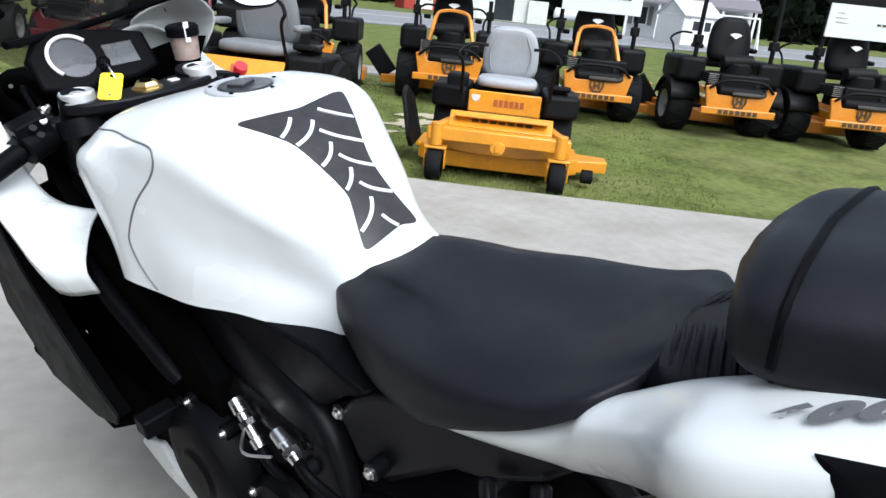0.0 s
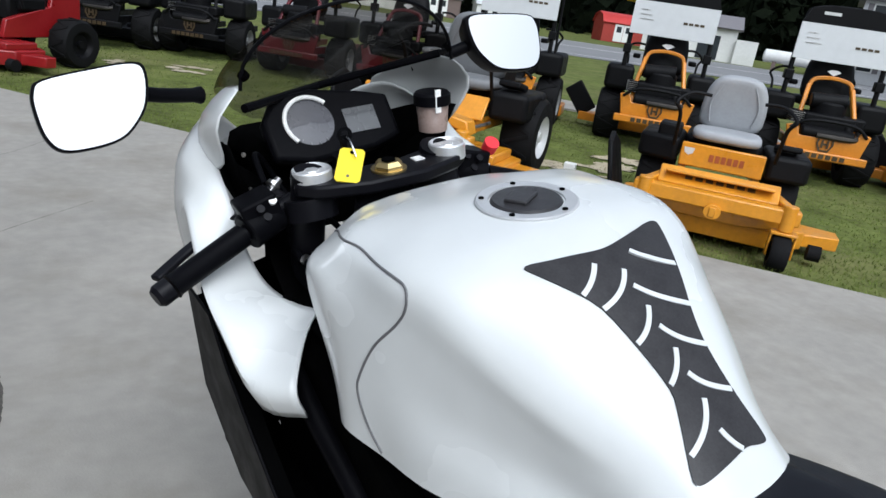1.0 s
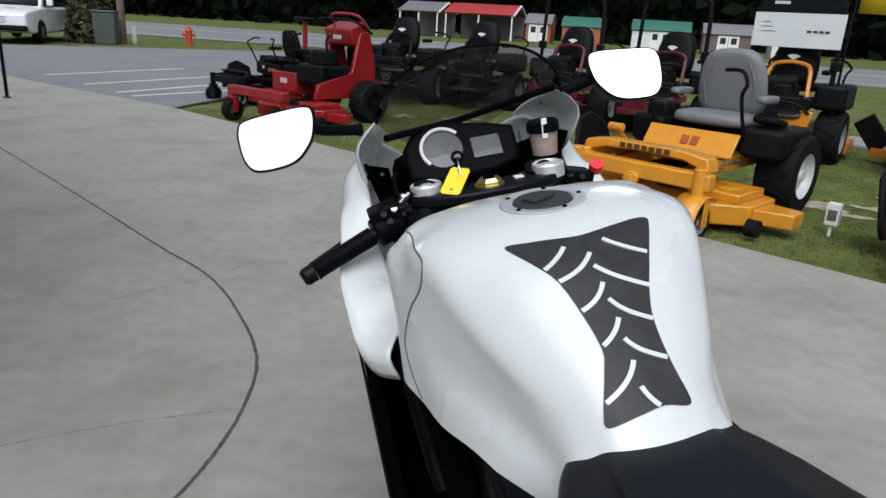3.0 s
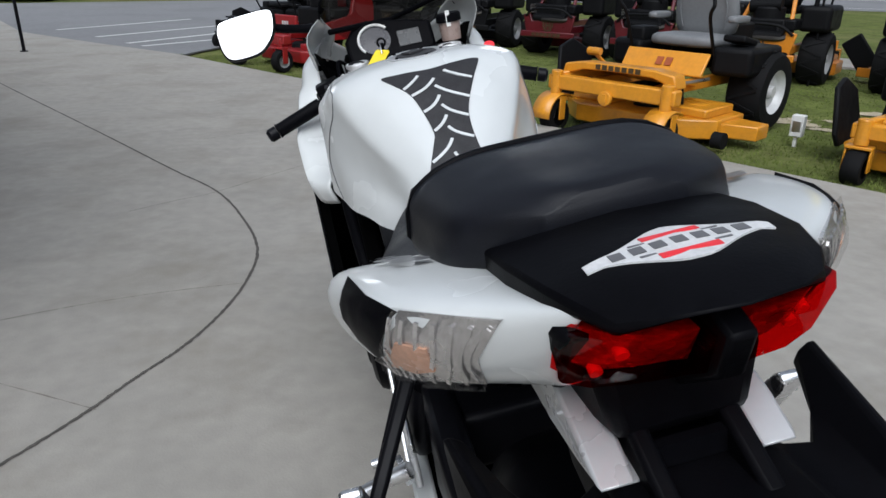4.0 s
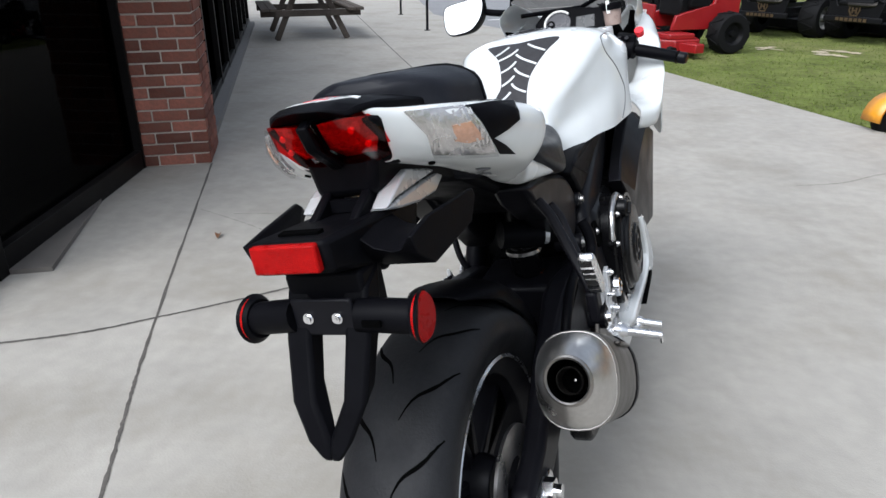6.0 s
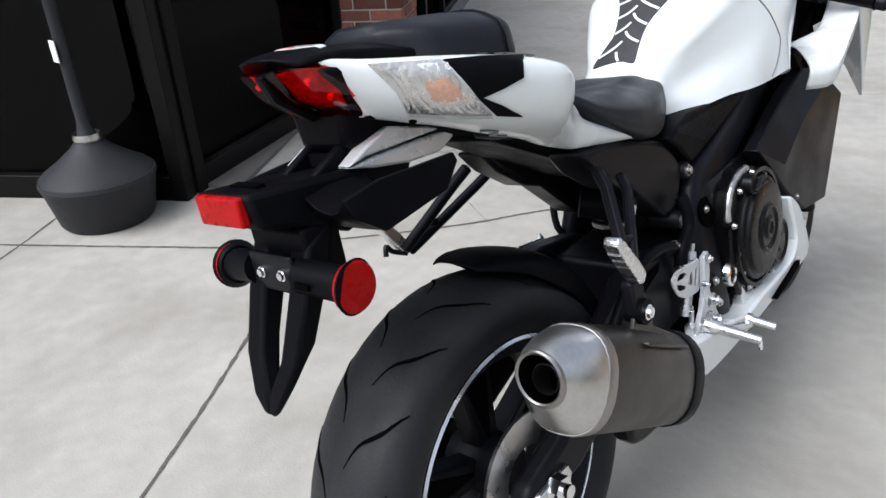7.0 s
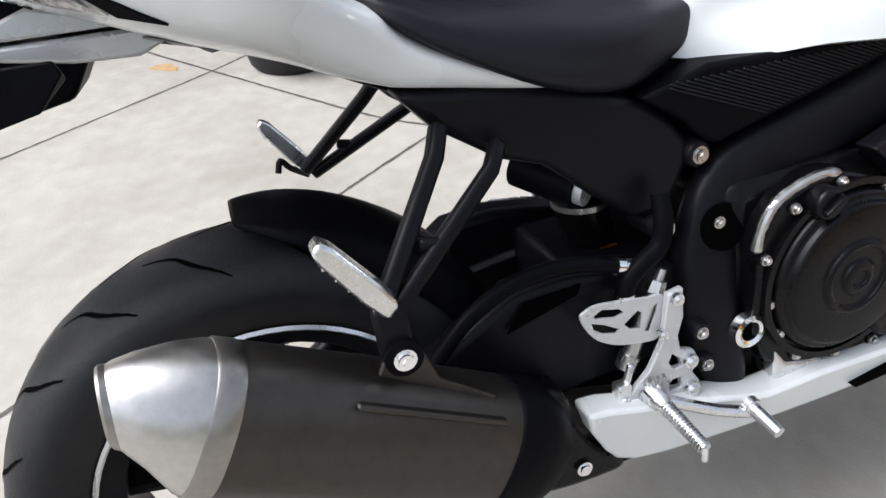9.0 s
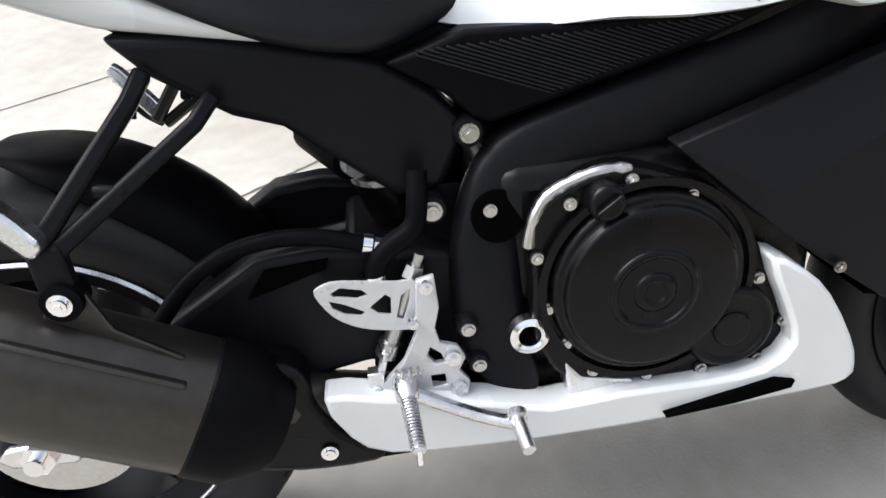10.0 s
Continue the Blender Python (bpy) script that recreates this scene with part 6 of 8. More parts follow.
def midfair():
    # a satin upper face, a crease, and a lower face that tucks in
    rows = [((0.194, 0.794, 0.648), (0.199, 0.796, 0.646), (0.196, 0.798, 0.644)), ((0.186, 0.903, 0.679), (0.211, 0.918, 0.580), (0.204, 0.880, 0.566)), ((0.183, 1.015, 0.716), (0.216, 1.033, 0.650), (0.200, 0.975, 0.490)),
            ((0.180, 1.16, 0.752), (0.224, 1.17, 0.700), (0.208, 1.07, 0.42)), ((0.180, 1.30, 0.72), (0.226, 1.32, 0.65), (0.212, 1.22, 0.40))]
    return loft([[*r, (r[2][0] - 0.03, r[2][1], r[2][2]), (r[0][0] - 0.03, r[0][1], r[0][2])] for r in rows])


part("mid_fairing", midfair(), FRAME, bike, "satin black side fairing panel", bevel=0.004, smooth=20)
part("side_fairing", slab([(1.25, 0.800), (1.208, 0.731), (1.165, 0.688), (1.126, 0.652), (1.075, 0.610), (1.026, 0.574), (0.972, 0.543), (0.990, 0.515), (1.07, 0.490), (1.25, 0.49), (1.38, 0.60), (1.36, 0.80)], 0, lambda u, v: -0.279 + 0.02 * (1.2 - u), lambda u, v: -0.274 + 0.02 * (1.2 - u)), BLACKP, bike, "thin black outer fairing side", bevel=0.0015)
# near-black shroud and added sheets stand in for shade behind the outer panel
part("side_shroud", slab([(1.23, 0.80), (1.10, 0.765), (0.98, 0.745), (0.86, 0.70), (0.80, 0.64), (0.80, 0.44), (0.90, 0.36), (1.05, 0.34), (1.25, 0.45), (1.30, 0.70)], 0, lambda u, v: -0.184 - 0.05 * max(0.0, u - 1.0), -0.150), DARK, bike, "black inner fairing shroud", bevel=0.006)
part("panel_gap_shade", slab([(1.24, 0.785), (1.20, 0.712), (1.126, 0.640), (1.026, 0.562), (0.985, 0.530), (1.00, 0.516), (1.08, 0.494), (1.25, 0.494), (1.37, 0.60), (1.35, 0.785)], 0, -0.273, lambda u, v: -0.250 + 0.03 * max(0.0, 1.10 - u)), DARK, bike)
part("gap_shade_floor", slab([(-0.272, 1.02), (-0.272, 1.36), (-0.18, 1.36), (-0.18, 0.96)], 2, lambda u, v: 0.488, lambda u, v: 0.498), DARK, bike)
part("gap_shade_end", slab([(-0.270, 0.49), (-0.12, 0.49), (-0.12, 0.82), (-0.262, 0.79)], 1, 1.350, 1.362), DARK, bike)
part("shroud_rail", tube(smooth_line([(-0.190, 1.200, 0.775), (-0.200, 1.10, 0.715), (-0.196, 0.99, 0.655), (-0.190, 0.90, 0.600)], 5), [0.016] * 14 + [0.014, 0.010], 14), BLACKP, bike)


def fair_rows():
    lower = lambda p: (p[0] + 0.012, p[1] + 0.006, p[2] - 0.045)
    edge = [((-0.149, 1.152, 0.813), (-0.231, 1.044, 0.764)), ((-0.155, 1.160, 0.813), (-0.274, 1.094, 0.765)), ((-0.175, 1.182, 0.820), (-0.284, 1.165, 0.818)), ((-0.190, 1.242, 0.828), (-0.285, 1.220, 0.850)),
            ((-0.200, 1.282, 0.868), (-0.275, 1.290, 0.880)), ((-0.200, 1.345, 0.945), (-0.262, 1.370, 0.925))]
    rows = []
    for a, b in edge:
        mid = [(a[0] * (1 - q) + b[0] * q - 0.006 * math.sin(math.pi * q), a[1] * (1 - q) + b[1] * q, a[2] * (1 - q) + b[2] * q + 0.010 * math.sin(math.pi * q)) for q in (0.33, 0.7)]
        rows.append([a, *mid, b, lower(b)])
    return rows + [[(-0.196, 1.42, 1.005), (-0.235, 1.44, 0.985), (-0.250, 1.46, 0.94), (-0.258, 1.47, 0.85), (-0.235, 1.49, 0.62)],
                   [(-0.168, 1.52, 1.03), (-0.198, 1.53, 0.99), (-0.222, 1.55, 0.92), (-0.232, 1.57, 0.80), (-0.200, 1.57, 0.62)],
                   [(-0.118, 1.62, 0.99), (-0.130, 1.64, 0.95), (-0.140, 1.66, 0.89), (-0.150, 1.69, 0.79), (-0.130, 1.68, 0.69)],
                   [(-0.05, 1.72, 0.92), (-0.052, 1.735, 0.89), (-0.055, 1.75, 0.86), (-0.055, 1.76, 0.79), (-0.05, 1.74, 0.73)],
                   [(0.0, 1.74, 0.91), (0.0, 1.755, 0.89), (0.0, 1.765, 0.86), (0.0, 1.77, 0.79), (0.0, 1.75, 0.73)]]


pair("front_fairing", lambda: smooth_loft(fair_rows(), 3, 4, False), WHITE, bike, label="white front fairing half", solid=0.004, smooth=50)
for sx in (-1, 1):
    # the hole is a near-black disc, its shade put into the colour
    part("fairing_hole_shade", disc((0.200 * sx, 1.452, 0.968), (1.0 * sx, -0.6, 0.3), 0.007, 0.016, 16), DARK, bike)
    part("fairing_fastener", disc((0.177 * sx, 1.192, 0.818), (0.15 * sx, -0.25, 1.0), 0.0085, 0.010, 16), DARK, bike, "black round fairing fastener")
    # added near-black fill that paints the cockpit's shade
    part("cockpit_shade_fill", loft([[(sx * 0.17, 1.08, 0.80), (sx * 0.10, 1.12, 0.74), (sx * 0.12, 1.15, 0.62)], [(sx * 0.17, 1.22, 0.79), (sx * 0.12, 1.28, 0.78), (sx * 0.15, 1.28, 0.62)],
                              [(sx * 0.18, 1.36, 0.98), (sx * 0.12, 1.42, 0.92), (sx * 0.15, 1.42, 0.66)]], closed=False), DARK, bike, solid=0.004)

for sx in (-1, 1):
    part("cowl_wing", loft([[(0.012 + sx * 0.170, 1.300, 1.112), (0.006 + sx * 0.222, 1.292, 1.068), (0.004 + sx * 0.212, 1.305, 1.030), (sx * 0.196, 1.330, 0.985)],
                            [(0.012 + sx * 0.174, 1.36, 1.100), (0.006 + sx * 0.222, 1.37, 1.062), (0.004 + sx * 0.222, 1.38, 1.02), (sx * 0.205, 1.39, 0.96)],
                            [(0.012 + sx * 0.166, 1.46, 1.078), (0.006 + sx * 0.204, 1.47, 1.04), (0.004 + sx * 0.212, 1.48, 0.99), (sx * 0.20, 1.49, 0.93)],
                            [(0.012 + sx * 0.136, 1.56, 1.035), (0.006 + sx * 0.160, 1.57, 1.0), (0.004 + sx * 0.170, 1.58, 0.95), (sx * 0.165, 1.58, 0.90)]], closed=False), WHITE, bike, "white cowl wing beside the screen", sub=1, solid=0.004)


    # added near-black sheet, the shade inside the wing put into its colour
    part("cowl_shade_fill", loft([[(sx * 0.198, 1.312, 1.022), (sx * 0.186, 1.325, 0.985), (sx * 0.165, 1.318, 0.90)], [(sx * 0.200, 1.38, 1.015), (sx * 0.188, 1.39, 0.96), (sx * 0.165, 1.39, 0.87)],
                              [(sx * 0.188, 1.47, 0.990), (sx * 0.178, 1.48, 0.93), (sx * 0.150, 1.48, 0.86)], [(sx * 0.140, 1.57, 0.955), (sx * 0.135, 1.57, 0.90), (sx * 0.11, 1.56, 0.84)]], closed=False), DARK, bike, "near-black sheet painting the shade inside the cowl", solid=0.004)


# windscreen
def arch(y, w, z0, z1, n=11):
    return [(0.012 + w * math.sin(a), y + 0.05 * abs(math.sin(a)) ** 2, z0 + (z1 - z0) * max(0, math.cos(a)) ** 0.98) for a in [radians(-90 + 180 * k / (n - 1)) for k in range(n)]]


screen_rows = [arch(1.262, 0.178, 1.098, 1.211), arch(1.35, 0.180, 1.090, 1.190), arch(1.45, 0.170, 1.068, 1.145), arch(1.55, 0.140, 1.03, 1.08), arch(1.66, 0.085, 0.975, 0.995), arch(1.72, 0.030, 0.935, 0.940)]
screen = part("windscreen", loft(screen_rows, closed=False), SMOKE, bike, "smoked see-through windscreen", sub=1)
screen.visible_shadow = False
part("screen_edge", tube(smooth_line(screen_rows[0], 3), 0.0028, 8), BLACKP, screen)
part("screen_brace", tube([(-0.15, 1.36, 1.060), (0.02, 1.48, 1.05), (0.185, 1.34, 1.105)], 0.007, 8), BLACKP, bike)
for x in (-0.158, 0.182):
    part("screen_screw", disc((x, 1.312, 1.118), (x * 4, -0.3, 0.7), 0.008, 0.008, 12), DARK, screen)

# mirrors
MO = [(0.278, 1.127), (0.286, 1.088), (0.306, 1.061), (0.328, 1.046), (0.362, 1.040), (0.398, 1.042), (0.414, 1.062), (0.418, 1.098), (0.415, 1.120), (0.402, 1.133), (0.345, 1.140), (0.290, 1.142)]


def mirror_case(grow, y0, y1):
    pts = [tuple(p)[:2] for p in smooth_line([(a, b, 0) for a, b in MO], 4, True)]
    c = (0.350, 1.090)
    return lambda: loft([[(c[0] + (a - c[0]) * g, y, c[1] + (b - c[1]) * g) for a, b in pts] for y, g in ((y0, grow), (y0 + 0.012, grow * 1.02), (y1 - 0.01, grow * 0.85), (y1, grow * 0.5))])


def tilted(bm, sx):
    return moved(bm, Matrix.Translation((0.35 * sx, 1.372, 1.09 if sx < 0 else 1.100)) @ pose(0, 0, 0, -15 if sx < 0 else -21, 0, -3 if sx < 0 else -6) @ Matrix.Translation((-0.35 * sx, -1.372, -1.09)))


cases = []
for sx in (1, -1):
    shell = mirror_case(1.06, 1.372, 1.435)()
    cases.append(part("mirror", tilted(shell if sx > 0 else mirrored(shell), sx), BLACKP, bike, "black mirror housing on a stalk"))
for sx, c in zip((1, -1), cases):
    pts = [tuple(p)[:2] for p in smooth_line([(a * sx, b, 0) for a, b in MO], 4, True)]
    part("mirror_glass", tilted(slab(pts, 1, 1.3685, 1.3735), sx), MIRROR, c, "bright mirror glass")
    part("stalk", tube(smooth_line([(0.30 * sx, 1.405, 1.10), (0.255 * sx, 1.42, 1.085), (0.19 * sx, 1.45, 1.07)], 4), [0.02] + [0.011] * 7 + [0.014], 12), BLACKP, c)

# tank
TK = [(1.112, 0.960, (0.084, 0.950), (0.102, 0.926), (0.089, 0.875)), (1.085, 0.986, (0.103, 0.978), (0.141, 0.938), (0.129, 0.839)),
      (1.040, 1.001, (0.136, 0.987), (0.200, 0.941), (0.173, 0.780)), (0.980, 1.017, (0.164, 1.003), (0.215, 0.942), (0.199, 0.775)),
      (0.920, 1.031, (0.175, 1.000), (0.210, 0.925), (0.222, 0.794)), (0.860, 1.034, (0.178, 1.001), (0.198, 0.904), (0.204, 0.785)),
      (0.800, 1.031, (0.165, 0.990), (0.175, 0.873), (0.190, 0.782)), (0.735, 1.007, (0.140, 0.948), (0.143, 0.853), (0.164, 0.783)),
      (0.675, 0.962, (0.112, 0.912), (0.114, 0.838), (0.141, 0.779)), (0.620, 0.919, (0.080, 0.884), (0.098, 0.828), (0.116, 0.780)),
      (0.570, 0.878, (0.067, 0.854), (0.097, 0.821), (0.103, 0.786)), (0.530, 0.843, (0.062, 0.829), (0.095, 0.815), (0.099, 0.799))]


def tank_row(y, zt, s, m, b):
    c = 0.003
    half = [(0.0, zt), (s[0] * 0.35, zt - (zt - s[1]) * 0.05), (s[0] * 0.70, zt - (zt - s[1]) * 0.32), s, (s[0] + (m[0] - s[0]) * 0.62, s[1] + (m[1] - s[1]) * 0.45), m,
            (m[0] * 0.45 + b[0] * 0.55 + 0.002, m[1] * 0.45 + b[1] * 0.55), b]
    ring = [(c - x, y, z) for x, z in half[:0:-1]] + [(x + c, y, z) for x, z in half]
    under = [(c + b[0] - 0.012, y, b[1] - 0.004), (c - b[0] + 0.012, y, b[1] - 0.004)]
    return smooth_line(ring, 4) + [Vector(p) for p in under]


def tank_body():
    rows = [tank_row(*r) for r in TK]
    lines = [smooth_line([r[k] for r in rows], 5) for k in range(len(rows[0]))]
    return loft([[line[i] for line in lines] for i in range(len(lines[0]))])


tank = part("fuel_tank", tank_body(), WHITE, bike, "pearl white fuel tank", smooth=60)
TT = surface(tank)
cap_c, cap_n = cast(TT, (-0.002, 0.872, 1.3), (0, 0, -1))
flat = cap_n.to_track_quat("Z", "Y").to_matrix().to_4x4()
cap_m = Matrix.Translation(cap_c - cap_n * 0.0035) @ flat
filler = part("filler_cap", moved(revolve([(-0.012, 0.057), (0.0045, 0.0565), (0.0058, 0.0545), (0.0052, 0.042), (0.001, 0.041), (-0.01, 0.041)], (0, 0, 0), "z", 48, True), cap_m), SILVER, bike, "silver filler ring with dark lid")
part("lid", moved(joined(revolve([(-0.01, 0.0405), (0.004, 0.040), (0.0065, 0.037), (0.0065, 0.0)], (0, 0, 0), "z", 40), moved(box(-0.017, 0.019, -0.013, 0.013, 0.0055, 0.0105), pose(0.004, -0.004, 0, 0, 0, 20)), moved(box(-0.030, -0.017, -0.006, 0.006, 0.0055, 0.0085), pose(0.004, -0.004, 0, 0, 0, 20))), cap_m), PADM, filler, bevel=0.0015)
for k in range(5):
    a = math.tau * k / 5 + 0.4
    part("cap_screw", moved(disc((0.049 * math.cos(a), 0.049 * math.sin(a), 0.0055), (0, 0, 1), 0.0032, 0.003, 10), cap_m), DARK, filler)
for sx in (-1, 1):
    part("tank_seam", seam(TT, [(1.09, 0.955), (1.02, 0.985), (0.957, 0.998), (0.91, 0.999), (0.862, 1.000), (0.838, 0.995), (0.833, 0.978), (0.845, 0.955), (0.872, 0.920), (0.890, 0.880), (0.893, 0.856), (0.878, 0.815), (0.862, 0.790)], 0, 0.6 * sx, 0.0016), GREYD, tank)

# tank pad: a black spine with wings, cut by light slots
pad_outline = [tuple(p)[:2] for p in smooth_line([(a, b, 0) for a, b in [(-0.081, 0.775), (-0.055, 0.768), (-0.027, 0.762), (0.0, 0.759), (0.025, 0.762), (0.054, 0.769), (0.080, 0.777), (0.095, 0.778), (0.092, 0.766), (0.080, 0.742), (0.064, 0.711), (0.052, 0.688),
               (0.043, 0.665), (0.040, 0.641), (0.041, 0.615), (0.044, 0.590), (0.037, 0.584), (0.015, 0.586), (-0.010, 0.583), (-0.035, 0.582), (-0.047, 0.586), (-0.044, 0.598), (-0.030, 0.625), (-0.024, 0.642), (-0.030, 0.676), (-0.042, 0.712), (-0.060, 0.738), (-0.079, 0.766)]], 3, True)]
pad = part("tank_pad", patch(TT, pad_outline, 2, 1.4, 0.0022, 0.003, 0.006), PADM, bike, "black spine-shaped tank pad with white slots")
SLOTS = [((-0.064, 0.726), (-0.038, 0.727), (-0.021, 0.747)), ((-0.050, 0.711), (-0.014, 0.710), (0.004, 0.733)), ((-0.040, 0.678), (-0.010, 0.679), (0.004, 0.700)), ((-0.040, 0.640), (-0.008, 0.644), (0.005, 0.665)), ((-0.048, 0.600), (-0.012, 0.603), (0.002, 0.626)),
         ((0.078, 0.726), (0.042, 0.730), (0.026, 0.748)), ((0.058, 0.691), (0.022, 0.698), (0.002, 0.718)), ((0.049, 0.658), (0.016, 0.664), (0.003, 0.684)), ((0.046, 0.623), (0.012, 0.628), (0.002, 0.646)), ((0.022, 0.579), (0.004, 0.587), (-0.001, 0.604))]
def within(q, poly):
    inside = False
    for k in range(len(poly)):
        (ax, ay), (bx, by) = poly[k], poly[k - 1]
        if (ay > q[1]) != (by > q[1]) and q[0] < (bx - ax) * (q[1] - ay) / (by - ay) + ax:
            inside = not inside
    return inside


for a, b, c in SLOTS:
    line = []
    for i in range(17):
        s = i / 16
        x, yy = ((1 - s) ** 2 * a[j] + 2 * s * (1 - s) * b[j] + s * s * c[j] for j in (0, 1))
        p, n = cast(TT, (x, yy, 1.4), (0, 0, -1))
        if p is not None and within((x, yy), pad_outline):
            line.append((p + n * 0.0020, n))
    part("pad_slot", bar([p for p, _ in line], 0.0052, 0.0022, line[len(line) // 2][1]), WHITE, pad)

# seats
def seat_row(y, zt, w, zb, dip=0.0, wt=0.72, tuck=0.97):
    half = [(0.0, zt - dip), (w * 0.45, zt - dip * 0.5), (w * wt, zt - (0.006 if wt > 0.6 else 0.010)), (w * 0.94, zt - (zt - zb) * 0.30), (w, zt - (zt - zb) * 0.62), (w * tuck, zb), (w * 0.5, zb - 0.004)]
    wider = 1.05 if 0.2 < y < 0.4 else 1.0
    return [(x, y, z) for x, z in half] + [(-x * wider, y, z) for x, z in half[:0:-1]]


part("rider_seat", smooth_loft([seat_row(0.618, 0.838, 0.055, 0.812), seat_row(0.600, 0.858, 0.092, 0.806), seat_row(0.535, 0.871, 0.122, 0.782, 0.0, 0.58), seat_row(0.472, 0.874, 0.141, 0.772, 0.002, 0.56), seat_row(0.376, 0.880, 0.156, 0.796, 0.006, tuck=0.98),
                         seat_row(0.275, 0.893, 0.153, 0.845, 0.006), seat_row(0.215, 0.915, 0.138, 0.885, 0.004), seat_row(0.185, 0.925, 0.100, 0.900)]), VINYL, bike, "black vinyl rider seat", smooth=70)
pill = part("passenger_seat", smooth_loft([seat_row(0.138, 1.034, 0.055, 1.004), seat_row(0.120, 1.048, 0.108, 0.986), seat_row(0.09, 1.053, 0.126, 0.980), seat_row(0.029, 1.060, 0.119, 0.986), seat_row(-0.022, 1.062, 0.109, 0.999),
                         seat_row(-0.048, 1.064, 0.089, 1.010), seat_row(-0.066, 1.064, 0.066, 1.021), seat_row(-0.076, 1.060, 0.050, 1.029)]), VINYL, bike, "black vinyl passenger seat pad", smooth=70)
PT = surface(pill)
pipe = []
for k in range(25):
    a = radians(-15 + 210 * k / 24)
    p, n = cast(PT, (0.4 * math.cos(a), 0.083 + 0.010 * max(0, math.sin(a)), 1.01 + 0.4 * math.sin(a)), (-math.cos(a), 0, -math.sin(a)))
    if p is not None:
        pipe.append(p)
part("seat_piping", tube(pipe, 0.0036, 8), BLACKP, pill)
strut = part("seat_strut", joined(loft([seat_row(0.21, 0.915, 0.09, 0.85), seat_row(0.16, 0.945, 0.098, 0.85), seat_row(0.10, 0.972, 0.10, 0.87), seat_row(0.02, 1.0, 0.098, 0.89)])), VINYL, bike, sub=1)
GT = surface(strut)
for sx in (-1, 1):
    for k in range(7):
        fold = []
        for q in range(6):
            a = radians(62 - 9 * q)
            p, n = cast(GT, (sx * 0.4 * math.cos(a), 0.196 - 0.012 * k - 0.005 * q, 0.90 + 0.4 * math.sin(a)), (-sx * math.cos(a), 0, -math.sin(a)))
            if p is not None:
                fold.append(p)
        if len(fold) > 3:
            part("fold", tube(fold, [0.001] + [0.0032] * (len(fold) - 2) + [0.001], 8), VINYL, strut)

# tail
TAIL = [(-0.198, 0.060, (0.056, 1.049), (0.068, 1.037), (0.074, 1.005), (0.074, 0.974), (0.064, 0.958)), (-0.152, 0.050, (0.068, 1.034), (0.098, 1.024), (0.108, 0.99), (0.103, 0.957), (0.080, 0.946)),
        (-0.11, 0.034, (0.078, 1.025), (0.146, 1.019), (0.150, 0.975), (0.132, 0.943), (0.095, 0.934)), (-0.07, 0.03, (0.087, 1.018), (0.178, 1.012), (0.180, 0.965), (0.150, 0.930), (0.108, 0.922)),
        (-0.01, 0.01, (0.096, 1.005), (0.196, 1.003), (0.190, 0.95), (0.170, 0.914), (0.116, 0.904)), (0.05, 0.0, (0.104, 0.992), (0.206, 0.992), (0.207, 0.935), (0.180, 0.896), (0.120, 0.884)),
        (0.085, 0.0, (0.109, 0.976), (0.217, 0.980), (0.217, 0.925), (0.182, 0.884), (0.121, 0.872)), (0.115, 0.0, (0.112, 0.960), (0.213, 0.971), (0.210, 0.918), (0.172, 0.870), (0.121, 0.860)), (0.132, 0.0, (0.113, 0.951), (0.190, 0.948), (0.190, 0.906), (0.162, 0.862), (0.121, 0.852)), (0.158, 0.0, (0.114, 0.936), (0.168, 0.924), (0.168, 0.886), (0.149, 0.850), (0.120, 0.838)),
        (0.19, 0.0, (0.115, 0.912), (0.149, 0.898), (0.150, 0.868), (0.138, 0.836), (0.121, 0.826)), (0.212, 0.0, (0.115, 0.900), (0.145, 0.888), (0.144, 0.860), (0.134, 0.828), (0.122, 0.818)),
        (0.218, 0.0, (0.114, 0.888), (0.142, 0.874), (0.142, 0.852), (0.133, 0.825), (0.122, 0.816)), (0.24, 0.0, (0.110, 0.868), (0.140, 0.856), (0.140, 0.840), (0.132, 0.820), (0.123, 0.812)),
        (0.27, 0.0, (0.118, 0.850), (0.145, 0.842), (0.145, 0.828), (0.137, 0.814), (0.126, 0.808)), (0.34, 0.0, (0.126, 0.820), (0.146, 0.813), (0.146, 0.806), (0.140, 0.799), (0.130, 0.796)),
        (0.405, 0.0, (0.136, 0.796), (0.143, 0.793), (0.143, 0.790), (0.141, 0.788), (0.138, 0.786))]


def cowl():
    rows = []
    for y, sh, t, m, s, e, b in TAIL:
        scoop = 0.003 if 0.03 < y < 0.2 else -0.002
        rows.append([(t[0] - 0.025, y, t[1] - 0.012), (t[0], y, t[1]), ((t[0] + m[0]) / 2, y + sh * 0.1, (t[1] + m[1]) / 2 - scoop), (m[0], y + sh * 0.2, m[1]), (s[0], y + sh * 0.5, s[1]), (e[0], y + sh * 0.85, e[1]), (b[0], y + sh, b[1]), (b[0] - 0.03, y + sh, b[1] + 0.006)])
    bm = loft(rows, closed=False)
    bm.verts.ensure_lookup_table()
    cr = bm.edges.layers.float.new("crease_edge")
    step_row = [t[0] for t in TAIL].index(0.115)
    for e in bm.edges:
        i, j = (v.index % 8 for v in e.verts)
        if i == j and i in (1, 3):
            e[cr] = 1.0
        elif i == j and i == 5:
            e[cr] = 0.4
        elif step_row == e.verts[0].index // 8 == e.verts[1].index // 8 and 2 <= min(i, j) <= 4:
            e[cr] = 0.7
    return bm


cowls = pair("tail_cowl", cowl, WHITE, bike, label="white tail cowl with clear indicator", sub=2, solid=0.004)
